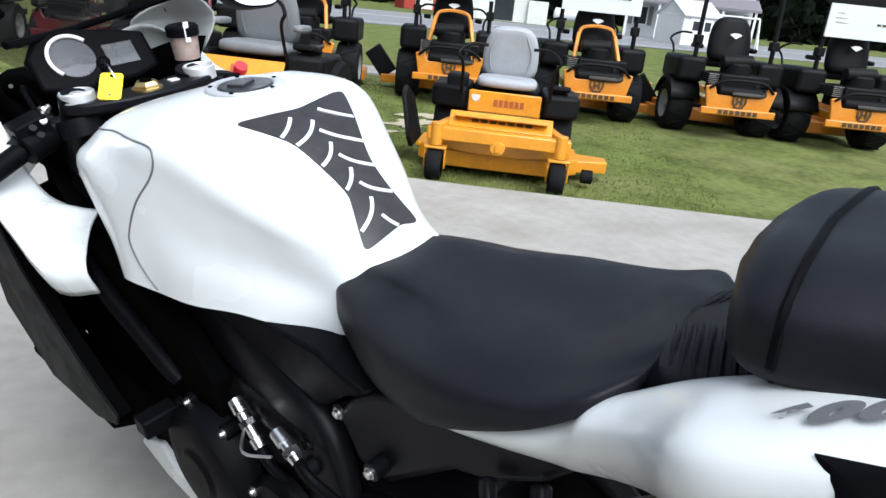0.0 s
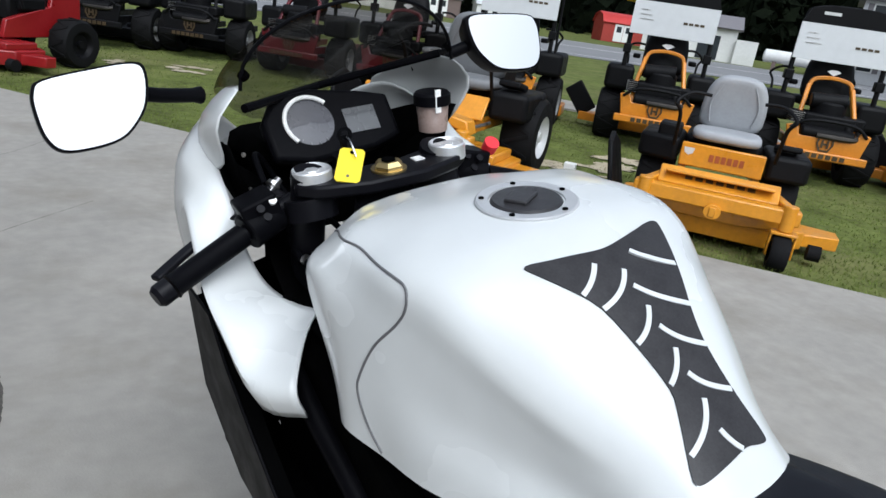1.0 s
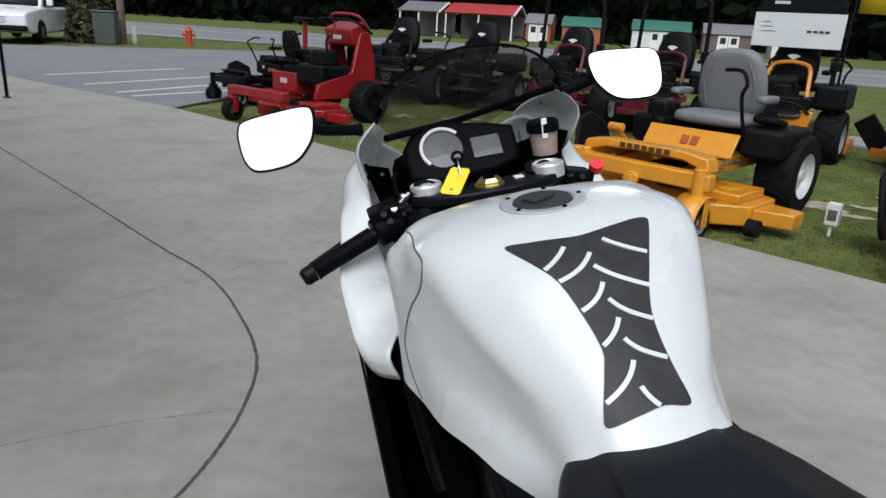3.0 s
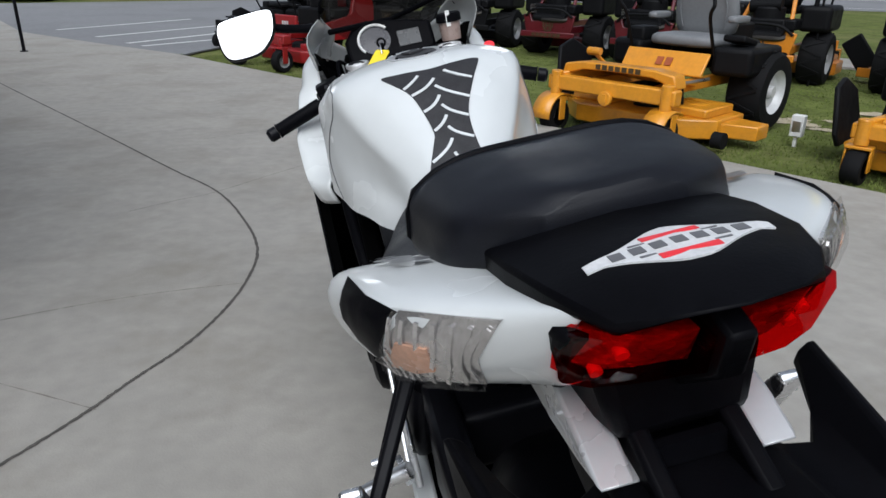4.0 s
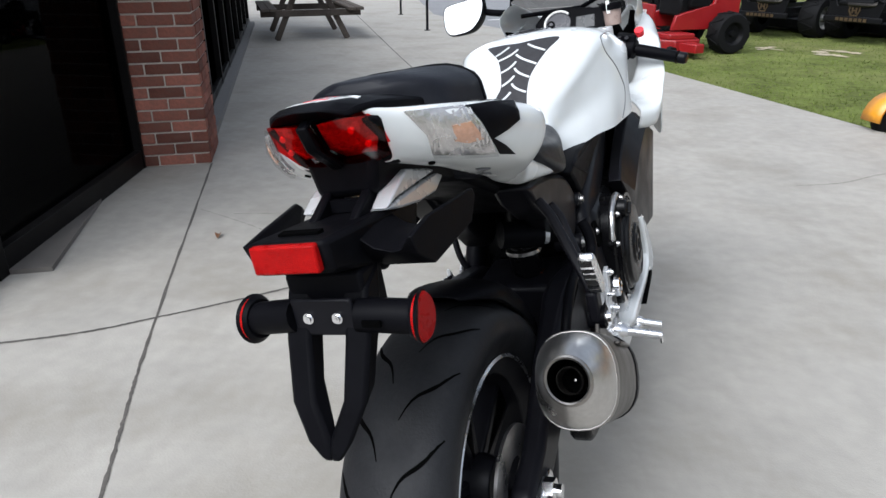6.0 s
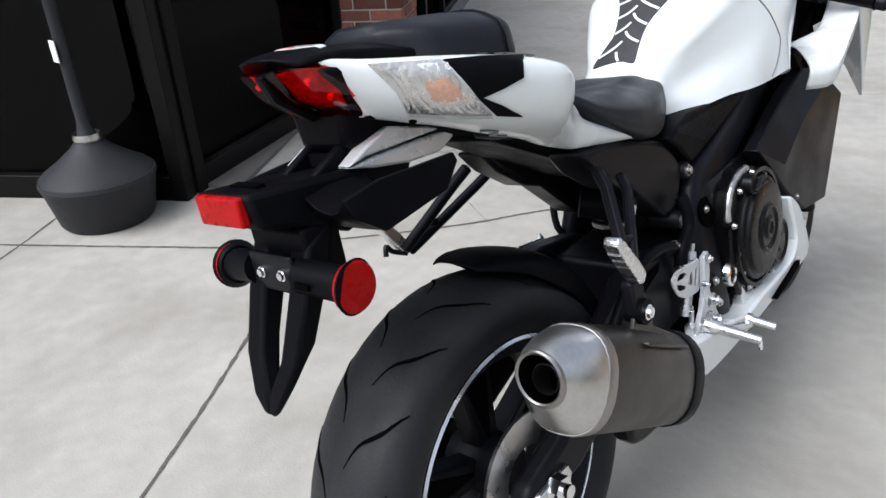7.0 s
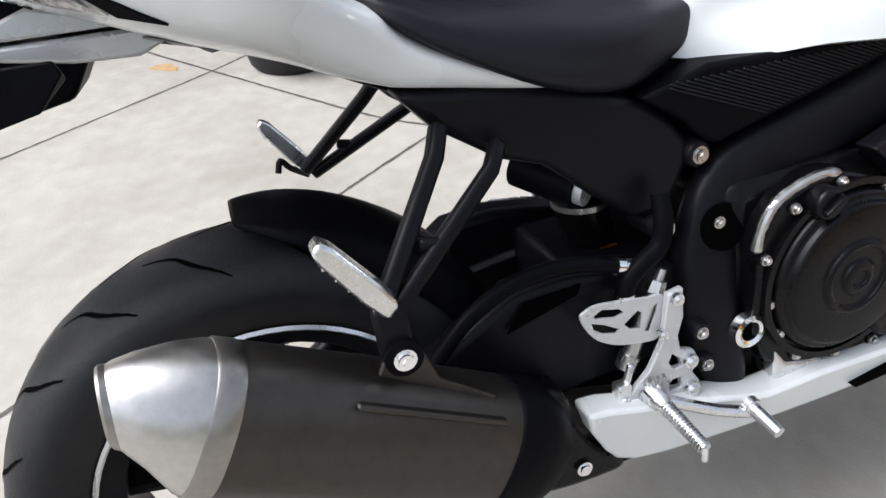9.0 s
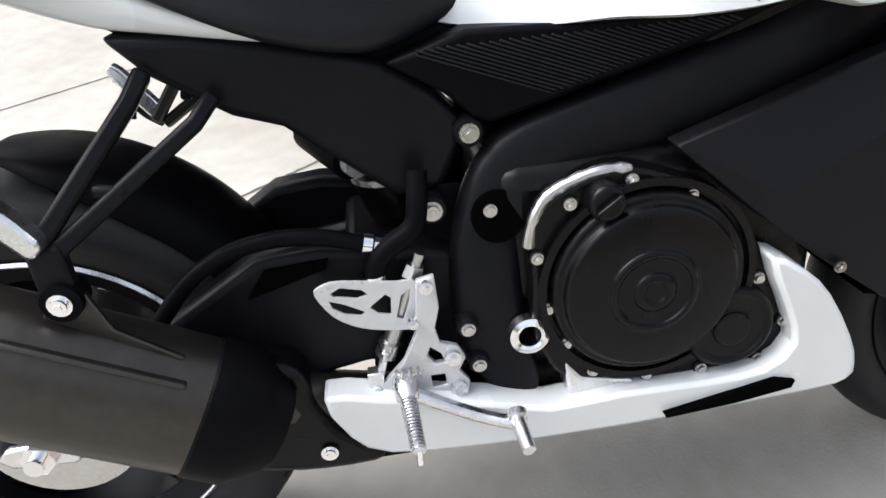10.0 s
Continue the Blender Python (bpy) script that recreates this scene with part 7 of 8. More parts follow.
for v in cowls[1].data.vertices:  # the stand side stands a little wider under the seat
    v.co.x -= 0.014 * min(1.0, max(0.0, (v.co.y - 0.13) / 0.08))
CT = surface(cowls[0])
trees = {1: CT, -1: surface(cowls[1])}
SIG = [(-0.142, 1.023), (-0.12, 1.019), (-0.080, 1.011), (-0.068, 0.985), (-0.047, 0.957), (-0.020, 0.932), (-0.060, 0.943), (-0.104, 0.958), (-0.121, 0.988)]
WEDGE = [(-0.078, 1.010), (-0.03, 1.003), (0.036, 0.990), (0.015, 0.968), (-0.015, 0.962), (-0.041, 0.958), (-0.010, 0.940), (0.023, 0.919), (-0.014, 0.930), (-0.044, 0.956), (-0.065, 0.985)]
for sx, c in zip((1, -1), cowls):
    b = patch(CT, SIG, 0, 0.6, 0.0025, 0.004, 0.010)
    lamp = part("indicator", b if sx > 0 else mirrored(b), LENSIN, c, "clear indicator lamp with amber bulb")
    b = patch(CT, SIG, 0, 0.6, 0.008, 0.006, 0.012)
    lens = part("indicator_lens", b if sx > 0 else mirrored(b), CLEAR, lamp)
    lens.visible_shadow = False
    b = patch(CT, [(-0.099, 0.992), (-0.080, 0.991), (-0.071, 0.978), (-0.060, 0.963), (-0.078, 0.964), (-0.093, 0.971)], 0, 0.6, 0.0045, 0.002, 0.006)
    part("bulb_cover", b if sx > 0 else mirrored(b), AMBER, lamp)
    for k in range(11):
        line = []
        for i in range(9):
            q = i / 8
            yy = -0.136 + 0.0098 * k + 0.030 * q * q
            z_top = 1.021 - 0.16 * (yy + 0.142) if yy < -0.072 else 0.990 - 1.15 * (yy + 0.072)
            z_low = 0.990 - 1.6 * (yy + 0.125) if yy < -0.104 else 0.956 - 0.29 * (yy + 0.104)
            p, n = cast(CT, (0.6, yy, z_top - 0.004 + (z_low - z_top + 0.008) * q), (-1, 0, 0))
            if p is not None and z_top - z_low > 0.010:
                line.append((Vector((p.x * sx, p.y, p.z)) + Vector((n.x * sx, n.y, n.z)) * 0.0035, n))
        if len(line) > 4:
            part("lens_rib", bar([p for p, _ in line], 0.0030, 0.0016, (line[4][1].x * sx, line[4][1].y, line[4][1].z)), LENSIN, lamp, smooth=0)
    b = patch(CT, WEDGE, 0, 0.6, 0.003, 0.004, 0.010)
    part("cowl_insert", b if sx > 0 else mirrored(b), BLACKP, c, "black triangular insert")
    for y, z in ((-0.09, 0.944), (0.139, 0.850)):
        p, n = cast(CT, (0.6, y, z), (-1, 0, 0))
        if p is not None:
            part("push_pin", disc((p.x * sx, p.y, p.z), (n.x * sx, n.y, n.z), 0.005, 0.004, 12), DARK, c)

for sx, c in zip((1, -1), cowls):
    line = []
    for k in range(13):
        q = k / 12
        p, n = cast(CT, (0.126 + 0.012 * math.sin(q * math.tau), 0.0 + 0.055 * q, 0.5), (0, 0, 1))
        if p is not None:
            line.append(Vector((p.x * sx, p.y, p.z - 0.001)))
    if len(line) > 4:
        part("emblem", bar(line, 0.010, 0.002), GREYD, c, "dark curved emblem")
numerals = bpy.data.curves.new("numerals", "FONT")
numerals.body, numerals.size, numerals.align_x, numerals.shear = "600", 0.034, "CENTER", 0.25
numerals.space_character, numerals.offset = 1.22, 0.0026
text_ob = new("numerals", numerals)
bpy.context.view_layer.update()
flat_text = bpy.data.meshes.new_from_object(text_ob.evaluated_get(bpy.context.evaluated_depsgraph_get()))
bpy.data.objects.remove(text_ob)
for sx, c in zip((1, -1), cowls):
    bm = bmesh.new()
    bm.from_mesh(flat_text)
    bmesh.ops.triangulate(bm, faces=bm.faces[:])
    bmesh.ops.subdivide_edges(bm, edges=bm.edges[:], cuts=2, use_grid_fill=True)
    for v in bm.verts:
        p, n = cast(trees[sx], ((0.161 - 0.85 * v.co.y + 0.62 * v.co.x * sx) * sx, 0.040 + 1.15 * v.co.x * sx, 1.3), (0, 0, -1))
        v.co = p + Vector((0, 0, 0.0050)) if p is not None else Vector((0.15 * sx, 0.015, 0.99))
    part("model_number", bm, GREYD, c, "grey numerals 600", smooth=0)

LAMPIN = mat("lamp_reflector_bowl", (0.45, 0.44, 0.43), 0.25, 0.3, 0.5, 40, 0.8, 60)
deck = part("tail_deck", loft([[(-w, y + d, z - h), (-w, y + d, z - 0.006), (-w * 0.6, y + d * 0.3, z + 0.003), (0, y, z + 0.006), (w * 0.6, y + d * 0.3, z + 0.003), (w, y + d, z - 0.006), (w, y + d, z - h)] for y, w, z, h, d in
                         ((0.12, 0.09, 1.0, 0.035, 0), (0.0, 0.09, 1.022, 0.035, 0), (-0.10, 0.086, 1.042, 0.030, 0), (-0.16, 0.078, 1.050, 0.020, 0.006), (-0.205, 0.068, 1.051, 0.014, 0.018), (-0.234, 0.056, 1.046, 0.012, 0.028))]), BLACKP, bike, "black tail top with a dealer sticker", bevel=0.003)
DT = surface(deck)
def oval_half(x):
    return 0.0035 + 0.021 * math.exp(-(x / 0.028) ** 2)


xs = [-0.054 + 0.108 * k / 20 for k in range(21)]
sticker = part("sticker", patch(DT, [(x, -0.163 - oval_half(x)) for x in xs] + [(x, -0.163 + oval_half(x)) for x in xs[::-1]], 2, 1.4, 0.0012, 0.0015, 0.006), mat("sticker_print", (0.62, 0.62, 0.62), 0.4, 0, 0.15, 60), bike, "pale oval dealer sticker")
ST = surface(sticker)


def sticker_bar(x, y, w, h, m):
    part("print_bar", patch(ST, [(x - w, y - h), (x + w, y - h), (x + w, y + h), (x - w, y + h)], 2, 1.4, 0.0006, 0.0004, 0.004), m, sticker)


for k in range(7):
    sticker_bar(-0.036 + 0.012 * k, -0.163, 0.0038, 0.0042, GREYD)
for dy in (-0.0135, 0.0125):
    sticker_bar(0.0, -0.163 + dy, 0.017, 0.0030, REDBTN)
    sticker_bar(0.0, -0.163 + dy * 0.62, 0.026, 0.0009, GREYD)
for sx in (-1, 1):
    LAMP = ((0.008, -0.214, -0.165, 0.012), (0.014, -0.226, -0.162, 0.002), (0.034, -0.228, -0.158, 0.0), (0.055, -0.215, -0.152, 0.0), (0.070, -0.195, -0.146, 0.004), (0.078, -0.172, -0.135, 0.014))
    shell = part("tail_light", loft([[(sx * x, yr, 1.037 - dz), (sx * x, (yr + yb) / 2 - 0.014, 1.004 - dz * 0.5), (sx * x, yb, 0.968 + dz), (sx * x, -0.05, 0.975), (sx * x, -0.05, 1.030)] for x, yr, yb, dz in LAMP]), REDGLASS, bike, "red tail lamp lens")
    part("reflector", loft([[(sx * (0.002 + x * 0.95), yr + 0.014, 1.034 - dz), (sx * (0.002 + x * 0.95), (yr + yb) / 2 + 0.004, 1.002 - dz * 0.5), (sx * (0.002 + x * 0.95), yb + 0.012, 0.972 + dz), (sx * (0.002 + x * 0.95), -0.055, 0.978), (sx * (0.002 + x * 0.95), -0.055, 1.028)] for x, yr, yb, dz in LAMP]), LAMPIN, shell)
    # white discs paint the lamp's bright reflected spots behind the red lens
    for x, f in ((0.026, 0.3), (0.050, 0.28), (0.036, 0.62), (0.058, 0.66)):
        part("bulb", disc((sx * x, -0.210 + 0.056 * f, 1.034 - 0.058 * f), (0, -0.8, -0.4), 0.0040, 0.006, 16), WARNL, shell)
part("lamp_divider", loft([[(-w, -0.205, 1.040), (-w, -0.227, 1.032), (-w, -0.214, 1.000), (-w, -0.168, 0.966), (-w, -0.10, 0.964), (-w, -0.10, 1.040)] for w in (0.008, -0.008)]), BLACKP, bike, bevel=0.003)
part("tail_panel", loft([[(-0.080, y, 1.03), (0.080, y, 1.03), (0.075, y + 0.06, 0.955), (-0.075, y + 0.06, 0.955)] for y in (-0.190, 0.06)]), BLACKP, bike, bevel=0.008)

# under-tail and number plate holder
part("undertail", loft([[(-w, y, z + 0.05), (w, y, z + 0.05), (w * 0.8, y, z - 0.01), (-w * 0.8, y, z - 0.01)] for y, w, z in ((0.40, 0.09, 0.72), (0.25, 0.10, 0.80), (0.10, 0.085, 0.875), (-0.05, 0.07, 0.915), (-0.16, 0.055, 0.935))]), BLACKP, bike, bevel=0.01)
for sx in (-1, 1):
    part("plate_arm_cover", slab([(-0.178, 0.910), (-0.146, 0.926), (-0.10, 0.941), (-0.031, 0.923), (-0.010, 0.914), (-0.146, 0.915)], 0, sx * 0.040, sx * 0.066), SILVER, bike, "silver tail arm cover", bevel=0.003)
    part("plate_arm_cover", slab([(-0.176, 0.908), (-0.138, 0.911), (0.0, 0.910), (0.025, 0.899), (-0.015, 0.883), (-0.075, 0.886), (-0.135, 0.897)], 0, sx * 0.034, sx * 0.064), SILVER, bike, bevel=0.004)
post = part("plate_post", joined(*[bar([(sx * 0.030, -0.08, 0.955), (sx * 0.030, -0.205, 0.895)], 0.014, 0.030) for sx in (-1, 1)]), BLACKP, bike, "open black plate post", bevel=0.004)
for k in range(4):
    part("rung", box(-0.026, 0.026, -0.100 - 0.034 * k, -0.092 - 0.034 * k, 0.940 - 0.0165 * k, 0.957 - 0.0165 * k), BLACKP, post)
holder = part("plate_holder", slab([(-0.317, 0.921), (-0.25, 0.914), (-0.10, 0.898), (-0.06, 0.890), (-0.085, 0.852), (-0.19, 0.832), (-0.255, 0.862), (-0.310, 0.878)], 0, -0.056, 0.056),
              BLACKP, bike, "black plastic number plate holder", bevel=0.007)
for sx in (-1, 1):
    inner = ((-0.235, 0.868), (-0.245, 0.896), (-0.205, 0.900), (-0.150, 0.897), (-0.146, 0.885), (-0.160, 0.862), (-0.20, 0.842))
    outer = ((-0.232, 0.868), (-0.242, 0.893), (-0.185, 0.900), (-0.078, 0.901), (-0.073, 0.889), (-0.100, 0.860), (-0.19, 0.838))
    dish = lambda prof, d: [(y, z - (d if z > 0.880 else 0.0)) for y, z in prof]
    mid = [tuple(0.6 * a + 0.4 * b for a, b in zip(p, q)) for p, q in zip(inner, outer)]
    flare = lambda x, y: x + (0.010 if y > -0.12 else -0.012 if y < -0.17 else 0.0) * min(1.0, max(0.0, (x - 0.10) / 0.03))
    part("holder_wing", loft([[(sx * flare(x, y), y, z) for y, z in prof] for x, prof in ((0.054, inner), (0.072, dish(inner, 0.014)), (0.095, dish(inner, 0.020)), (0.112, dish(mid, 0.017)), (0.124, dish(outer, 0.006)), (0.130, outer), (0.136, outer))]), BLACKP, holder, bevel=0.002)
# slot drawn as a solid block in the colour of its shade
part("holder_slot_shade", box(-0.028, 0.028, -0.285, -0.272, 0.9125, 0.921), DARK, holder)
part("rear_reflector", box(-0.045, 0.045, -0.324, -0.312, 0.884, 0.919), REFLEX, holder, "red rectangular reflector", bevel=0.003)


def tine(sx):
    # one leg of the fork, tapering to the shared tip
    rows = ((0.040, -0.235, 0.850, 0.036, 0.048), (0.043, -0.262, 0.790, 0.036, 0.046), (0.037, -0.298, 0.715, 0.034, 0.038), (0.016, -0.323, 0.668, 0.032, 0.026), (0.004, -0.334, 0.640, 0.018, 0.012))
    return loft([[(sx * x + a * w / 2, y + b * h / 2, z + b * h * 0.22) for a, b in ((-1, -1), (1, -1), (1, 1), (-1, 1))] for x, y, z, w, h in rows])


part("mud_flap", joined(tine(1), tine(-1), slab([(-0.056, 0.86), (0.056, 0.86), (0.054, 0.775), (-0.054, 0.775)], 1, -0.262, -0.205)), BLACKP, holder, "black forked plastic mud flap", bevel=0.006)
part("plate_bracket", slab([(-0.044, 0.832), (0.044, 0.832), (0.044, 0.782), (-0.044, 0.782)], 1, -0.279, -0.273), FRAME, holder, bevel=0.003)
for x in (-0.021, 0.021):
    part("bolt", bolt((x, -0.279, 0.807), (0, -1, 0), 0.0055, 0.006), CHROME, holder)
for sx in (-1, 1):
    part("reflector_arm", joined(tube([(sx * 0.044, -0.268, 0.806), (sx * 0.118, -0.258, 0.797)], 0.022, 14), tube([(sx * 0.112, -0.258, 0.797), (sx * 0.124, -0.256, 0.796)], [0.026, 0.0335], 24)), BLACKP, holder)
    part("side_reflector", revolve([(0.0, 0.031), (sx * 0.003, 0.031), (sx * 0.006, 0.028), (sx * 0.007, 0.0)], (sx * 0.122, -0.256, 0.796), "x", 32), REFLEX, holder, "round red reflector")
# solid near-black block paints the slot's shade
part("arm_slot_shade", box(0.06, 0.085, -0.292, -0.288, 0.80, 0.808), DARK, holder)

# rider foot controls (right) and shift side (left)
def rounded(points, n=3):
    return [tuple(p)[:2] for p in smooth_line([(a, b, 0) for a, b in points], n, True)]


heel = part("heel_guard", plate(rounded([(0.385, 0.520), (0.392, 0.530), (0.410, 0.534), (0.440, 0.530), (0.478, 0.524), (0.500, 0.521), (0.502, 0.489), (0.495, 0.461), (0.470, 0.460), (0.432, 0.469), (0.402, 0.489)]),
                                [[(0.403, 0.519), (0.414, 0.525), (0.438, 0.519), (0.445, 0.512), (0.432, 0.509), (0.406, 0.515)], [(0.400, 0.510), (0.417, 0.503), (0.439, 0.490), (0.434, 0.486), (0.415, 0.491), (0.403, 0.500)],
                                 [(0.445, 0.495), (0.464, 0.509), (0.470, 0.504), (0.468, 0.482), (0.453, 0.486)], [(0.482, 0.505), (0.492, 0.512), (0.491, 0.499), (0.481, 0.473), (0.474, 0.477)]], 0, 0.1795, 0.1835), SILVER, bike, "cut-out aluminium heel guard", bevel=0.0008)
part("foot_control_plate", plate([(0.500, 0.526), (0.521, 0.530), (0.523, 0.488), (0.516, 0.462), (0.520, 0.440), (0.541, 0.432), (0.549, 0.415), (0.540, 0.398), (0.552, 0.380), (0.549, 0.361), (0.528, 0.357), (0.487, 0.365), (0.453, 0.372), (0.446, 0.392), (0.475, 0.421), (0.493, 0.458)],
                                 [[(0.508, 0.436), (0.520, 0.425), (0.524, 0.412), (0.512, 0.412), (0.503, 0.424)], [(0.505, 0.396), (0.522, 0.396), (0.524, 0.380), (0.506, 0.378)]], 0, 0.184, 0.194), SILVER, bike, "silver foot control plate", bevel=0.0018)
for y, z, r in ((0.510, 0.519, 0.008), (0.491, 0.474, 0.006), (0.533, 0.420, 0.010), (0.537, 0.375, 0.011), (0.470, 0.392, 0.013)):
    part("boss", joined(disc((0.196, y, z), (1, 0, 0), r, 0.010, 18), disc((0.202, y, z), (1, 0, 0), r * 0.55, 0.008, 6)), ALU, bike)
part("pedal_spring", tube([(0.204 + 0.006 * math.cos(0.9 * k), 0.462 + 0.0012 * k, 0.412 + 0.006 * math.sin(0.9 * k)) for k in range(30)], 0.0014, 6), BRUSHED, bike)
part("brake_pedal", bar(smooth_line([(0.205, 0.466, 0.396), (0.213, 0.495, 0.380), (0.224, 0.555, 0.352), (0.238, 0.600, 0.342)], 4), 0.016, 0.013), ALU, bike, bevel=0.004)
part("pedal_tip", joined(tube([(0.232, 0.598, 0.352), (0.285, 0.602, 0.341)], [0.010, 0.008], 12), disc((0.236, 0.599, 0.351), (1, 0, -0.2), 0.013, 0.010, 14)), ALU, bike)
peg = part("rider_footpeg", tube([(0.200, 0.472, 0.396), (0.222, 0.474, 0.392), (0.228, 0.474, 0.391), (0.300, 0.479, 0.378)], [0.015, 0.014, 0.0095, 0.0075], 14), ALU, bike, "knurled aluminium rider footpeg")
for k in range(15):
    q = k / 14
    part("knurl", disc((0.232 + 0.064 * q, 0.4745 + 0.004 * q, 0.390 - 0.011 * q), (0.98, 0, -0.17), 0.0108 - 0.0018 * q, 0.0028, 12), ALU, peg)
part("peg_stub", disc((0.299, 0.479, 0.370), (0, 0, 1), 0.004, 0.02, 8), CHROME, peg)
part("master_cylinder", moved(joined(tube([(0.188, 0.462, 0.451), (0.188, 0.496, 0.535)], 0.0105, 16), tube([(0.188, 0.455, 0.436), (0.188, 0.463, 0.455)], 0.014, 16), tube([(0.188, 0.497, 0.537), (0.188, 0.503, 0.552)], [0.013, 0.011], 6), tube([(0.188, 0.503, 0.552), (0.188, 0.509, 0.566)], 0.006, 10)), Matrix.Translation((-0.020, 0, -0.018))), BRUSHED, bike, "bright rear master cylinder")
part("push_rod", moved(joined(tube([(0.190, 0.441, 0.392), (0.188, 0.455, 0.438)], 0.005, 10), box(0.182, 0.200, 0.430, 0.449, 0.384, 0.416), disc((0.201, 0.439, 0.392), (1, 0, 0), 0.007, 0.006, 12)), Matrix.Translation((-0.006, 0, -0.006))), ALU, bike, bevel=0.002)
part("brake_hose", tube(smooth_line([(0.158, 0.205, 0.500), (0.160, 0.25, 0.548), (0.160, 0.296, 0.574), (0.160, 0.345, 0.584), (0.160, 0.397, 0.581), (0.160, 0.450, 0.565)], 6), 0.010, 12), BLACKP, bike, "thick black brake hose")
part("hose_end", joined(tube([(0.160, 0.447, 0.566), (0.160, 0.457, 0.563)], 0.0115, 12), tube([(0.160, 0.459, 0.562), (0.160, 0.476, 0.557)], 0.0100, 8)), CHROME, bike)
part("reservoir_hose", tube(smooth_line([(0.150, 0.516, 0.640), (0.162, 0.513, 0.610), (0.166, 0.505, 0.580), (0.168, 0.478, 0.562), (0.168, 0.461, 0.545), (0.168, 0.454, 0.520)], 5), 0.0125, 12), BLACKP, bike)
part("hose_clip", revolve([(-0.004, 0.0138), (0.004, 0.0138)], (0.168, 0.455, 0.526), "z", 18), CHROME, bike)
part("heel_guard", slab([(0.39, 0.53), (0.42, 0.544), (0.51, 0.53), (0.52, 0.50), (0.485, 0.462), (0.44, 0.472)], 0, -0.183, -0.178), ALU, bike, bevel=0.002)
part("foot_control_plate", slab([(0.500, 0.548), (0.530, 0.50), (0.552, 0.430), (0.562, 0.385), (0.528, 0.362), (0.470, 0.372), (0.49, 0.44)], 0, -0.190, -0.178), SILVER, bike, bevel=0.004)
part("rider_footpeg", tube([(-0.195, 0.470, 0.418), (-0.225, 0.475, 0.408), (-0.300, 0.478, 0.384)], [0.016, 0.014, 0.012], 14), ALU, bike)
part("gear_lever", joined(bar(smooth_line([(-0.200, 0.468, 0.395), (-0.212, 0.53, 0.395), (-0.225, 0.585, 0.36)], 4), 0.012, 0.014), tube([(-0.215, 0.588, 0.358), (-0.265, 0.590, 0.352)], 0.009, 12), tube([(-0.195, 0.50, 0.40), (-0.19, 0.62, 0.53)], 0.005, 8)), ALU, bike)
for a, b in (((-0.176, 0.762, 0.629), (-0.182, 0.700, 0.578)), ((-0.176, 0.660, 0.628), (-0.182, 0.606, 0.610))):
    a, b = Vector(a), Vector(b)
    d = (b - a).normalized()
    part("hose_union", joined(tube([a, a + d * 0.022, a + d * 0.024, b - d * 0.018, b - d * 0.016, b], [0.010, 0.011, 0.0075, 0.0075, 0.0105, 0.009], 12), disc(a + d * 0.040, d, 0.0125, 0.010, 6)), ALU, bike, "bright metal hose union")
    part("hose", tube(smooth_line([b, b + d * 0.03, b + d * 0.05 + Vector((0.03, -0.02, -0.05)), b + Vector((0.06, -0.05, -0.12))], 4), 0.008, 10), BLACKP, bike)
for x, y, z in ((-0.190, 0.907, 0.461), (-0.190, 0.930, 0.384), (-0.190, 0.853, 0.413), (-0.170, 0.609, 0.583), (-0.150, 0.496, 0.640), (-0.130, 0.573, 0.680)):
    part("boss", tube([(x + 0.03, y, z), (x, y, z)], 0.013, 14), FRAME, bike)
    part("bolt", bolt((x, y, z), (-1, 0, 0), 0.0065, 0.007), BRUSHED, bike)
part("side_stand", joined(tube([(-0.13, 0.63, 0.32), (-0.21, 0.66, 0.13), (-0.262, 0.68, 0.062)], 0.013, 10), bar([(-0.245, 0.665, 0.062), (-0.300, 0.70, 0.064)], 0.05, 0.010)), FRAME, bike, "lowered black side stand", bevel=0.003)
part("stand_tab", tube([(-0.20, 0.655, 0.16), (-0.26, 0.655, 0.18)], 0.005, 8), FRAME, bike)

# steering: triple clamp, bars, clocks
CAPM = mat("satin_cap_metal", (0.82, 0.82, 0.82), 0.45, 0.8, 0.06, 40)
yoke = part("top_yoke", slab([(-0.135, 1.225), (-0.125, 1.262), (-0.09, 1.272), (-0.03, 1.245), (0.04, 1.243), (0.10, 1.262), (0.145, 1.250), (0.150, 1.215), (0.12, 1.190), (0.05, 1.168), (-0.04, 1.172), (-0.11, 1.195)], 2, 0.955, 0.976), FRAME, bike, "black top yoke", bevel=0.005)
for x, y, z in ((-0.103, 1.236, 0.977), (0.122, 1.226, 0.977)):
    part("fork_cap", joined(revolve([(-0.01, 0.030), (0.012, 0.029), (0.014, 0.027), (0.010, 0.022), (0.010, 0.0)], (x, y, z), "z", 32), disc((x, y, z + 0.010), (0, 0, 1), 0.011, 0.004, 6)), CAPM, yoke, "bright fork cap")
part("stem_nut", revolve([(-0.004, 0.024), (0.008, 0.023), (0.014, 0.017), (0.014, 0.010), (0.002, 0.009)], (0.005, 1.203, 0.976), "z", 6), GOLD, yoke, "gold steering nut")
part("stem_washer", revolve([(0.0, 0.027), (0.003, 0.027), (0.003, 0.0)], (0.005, 1.203, 0.976), "z", 28), GOLD, yoke)
# near-black disc paints the shade down the stem bore
part("stem_hole_shade", disc((0.005, 1.203, 0.9905), (0, 0, 1), 0.0105, 0.004, 20), DARK, yoke)
part("yoke_mark", box(0.055, 0.072, 1.210, 1.226, 0.976, 0.978), WARNL, yoke)
part("ignition_lock", tube([(-0.035, 1.275, 0.94), (-0.035, 1.268, 0.99)], 0.019, 20), BLACKP, yoke)
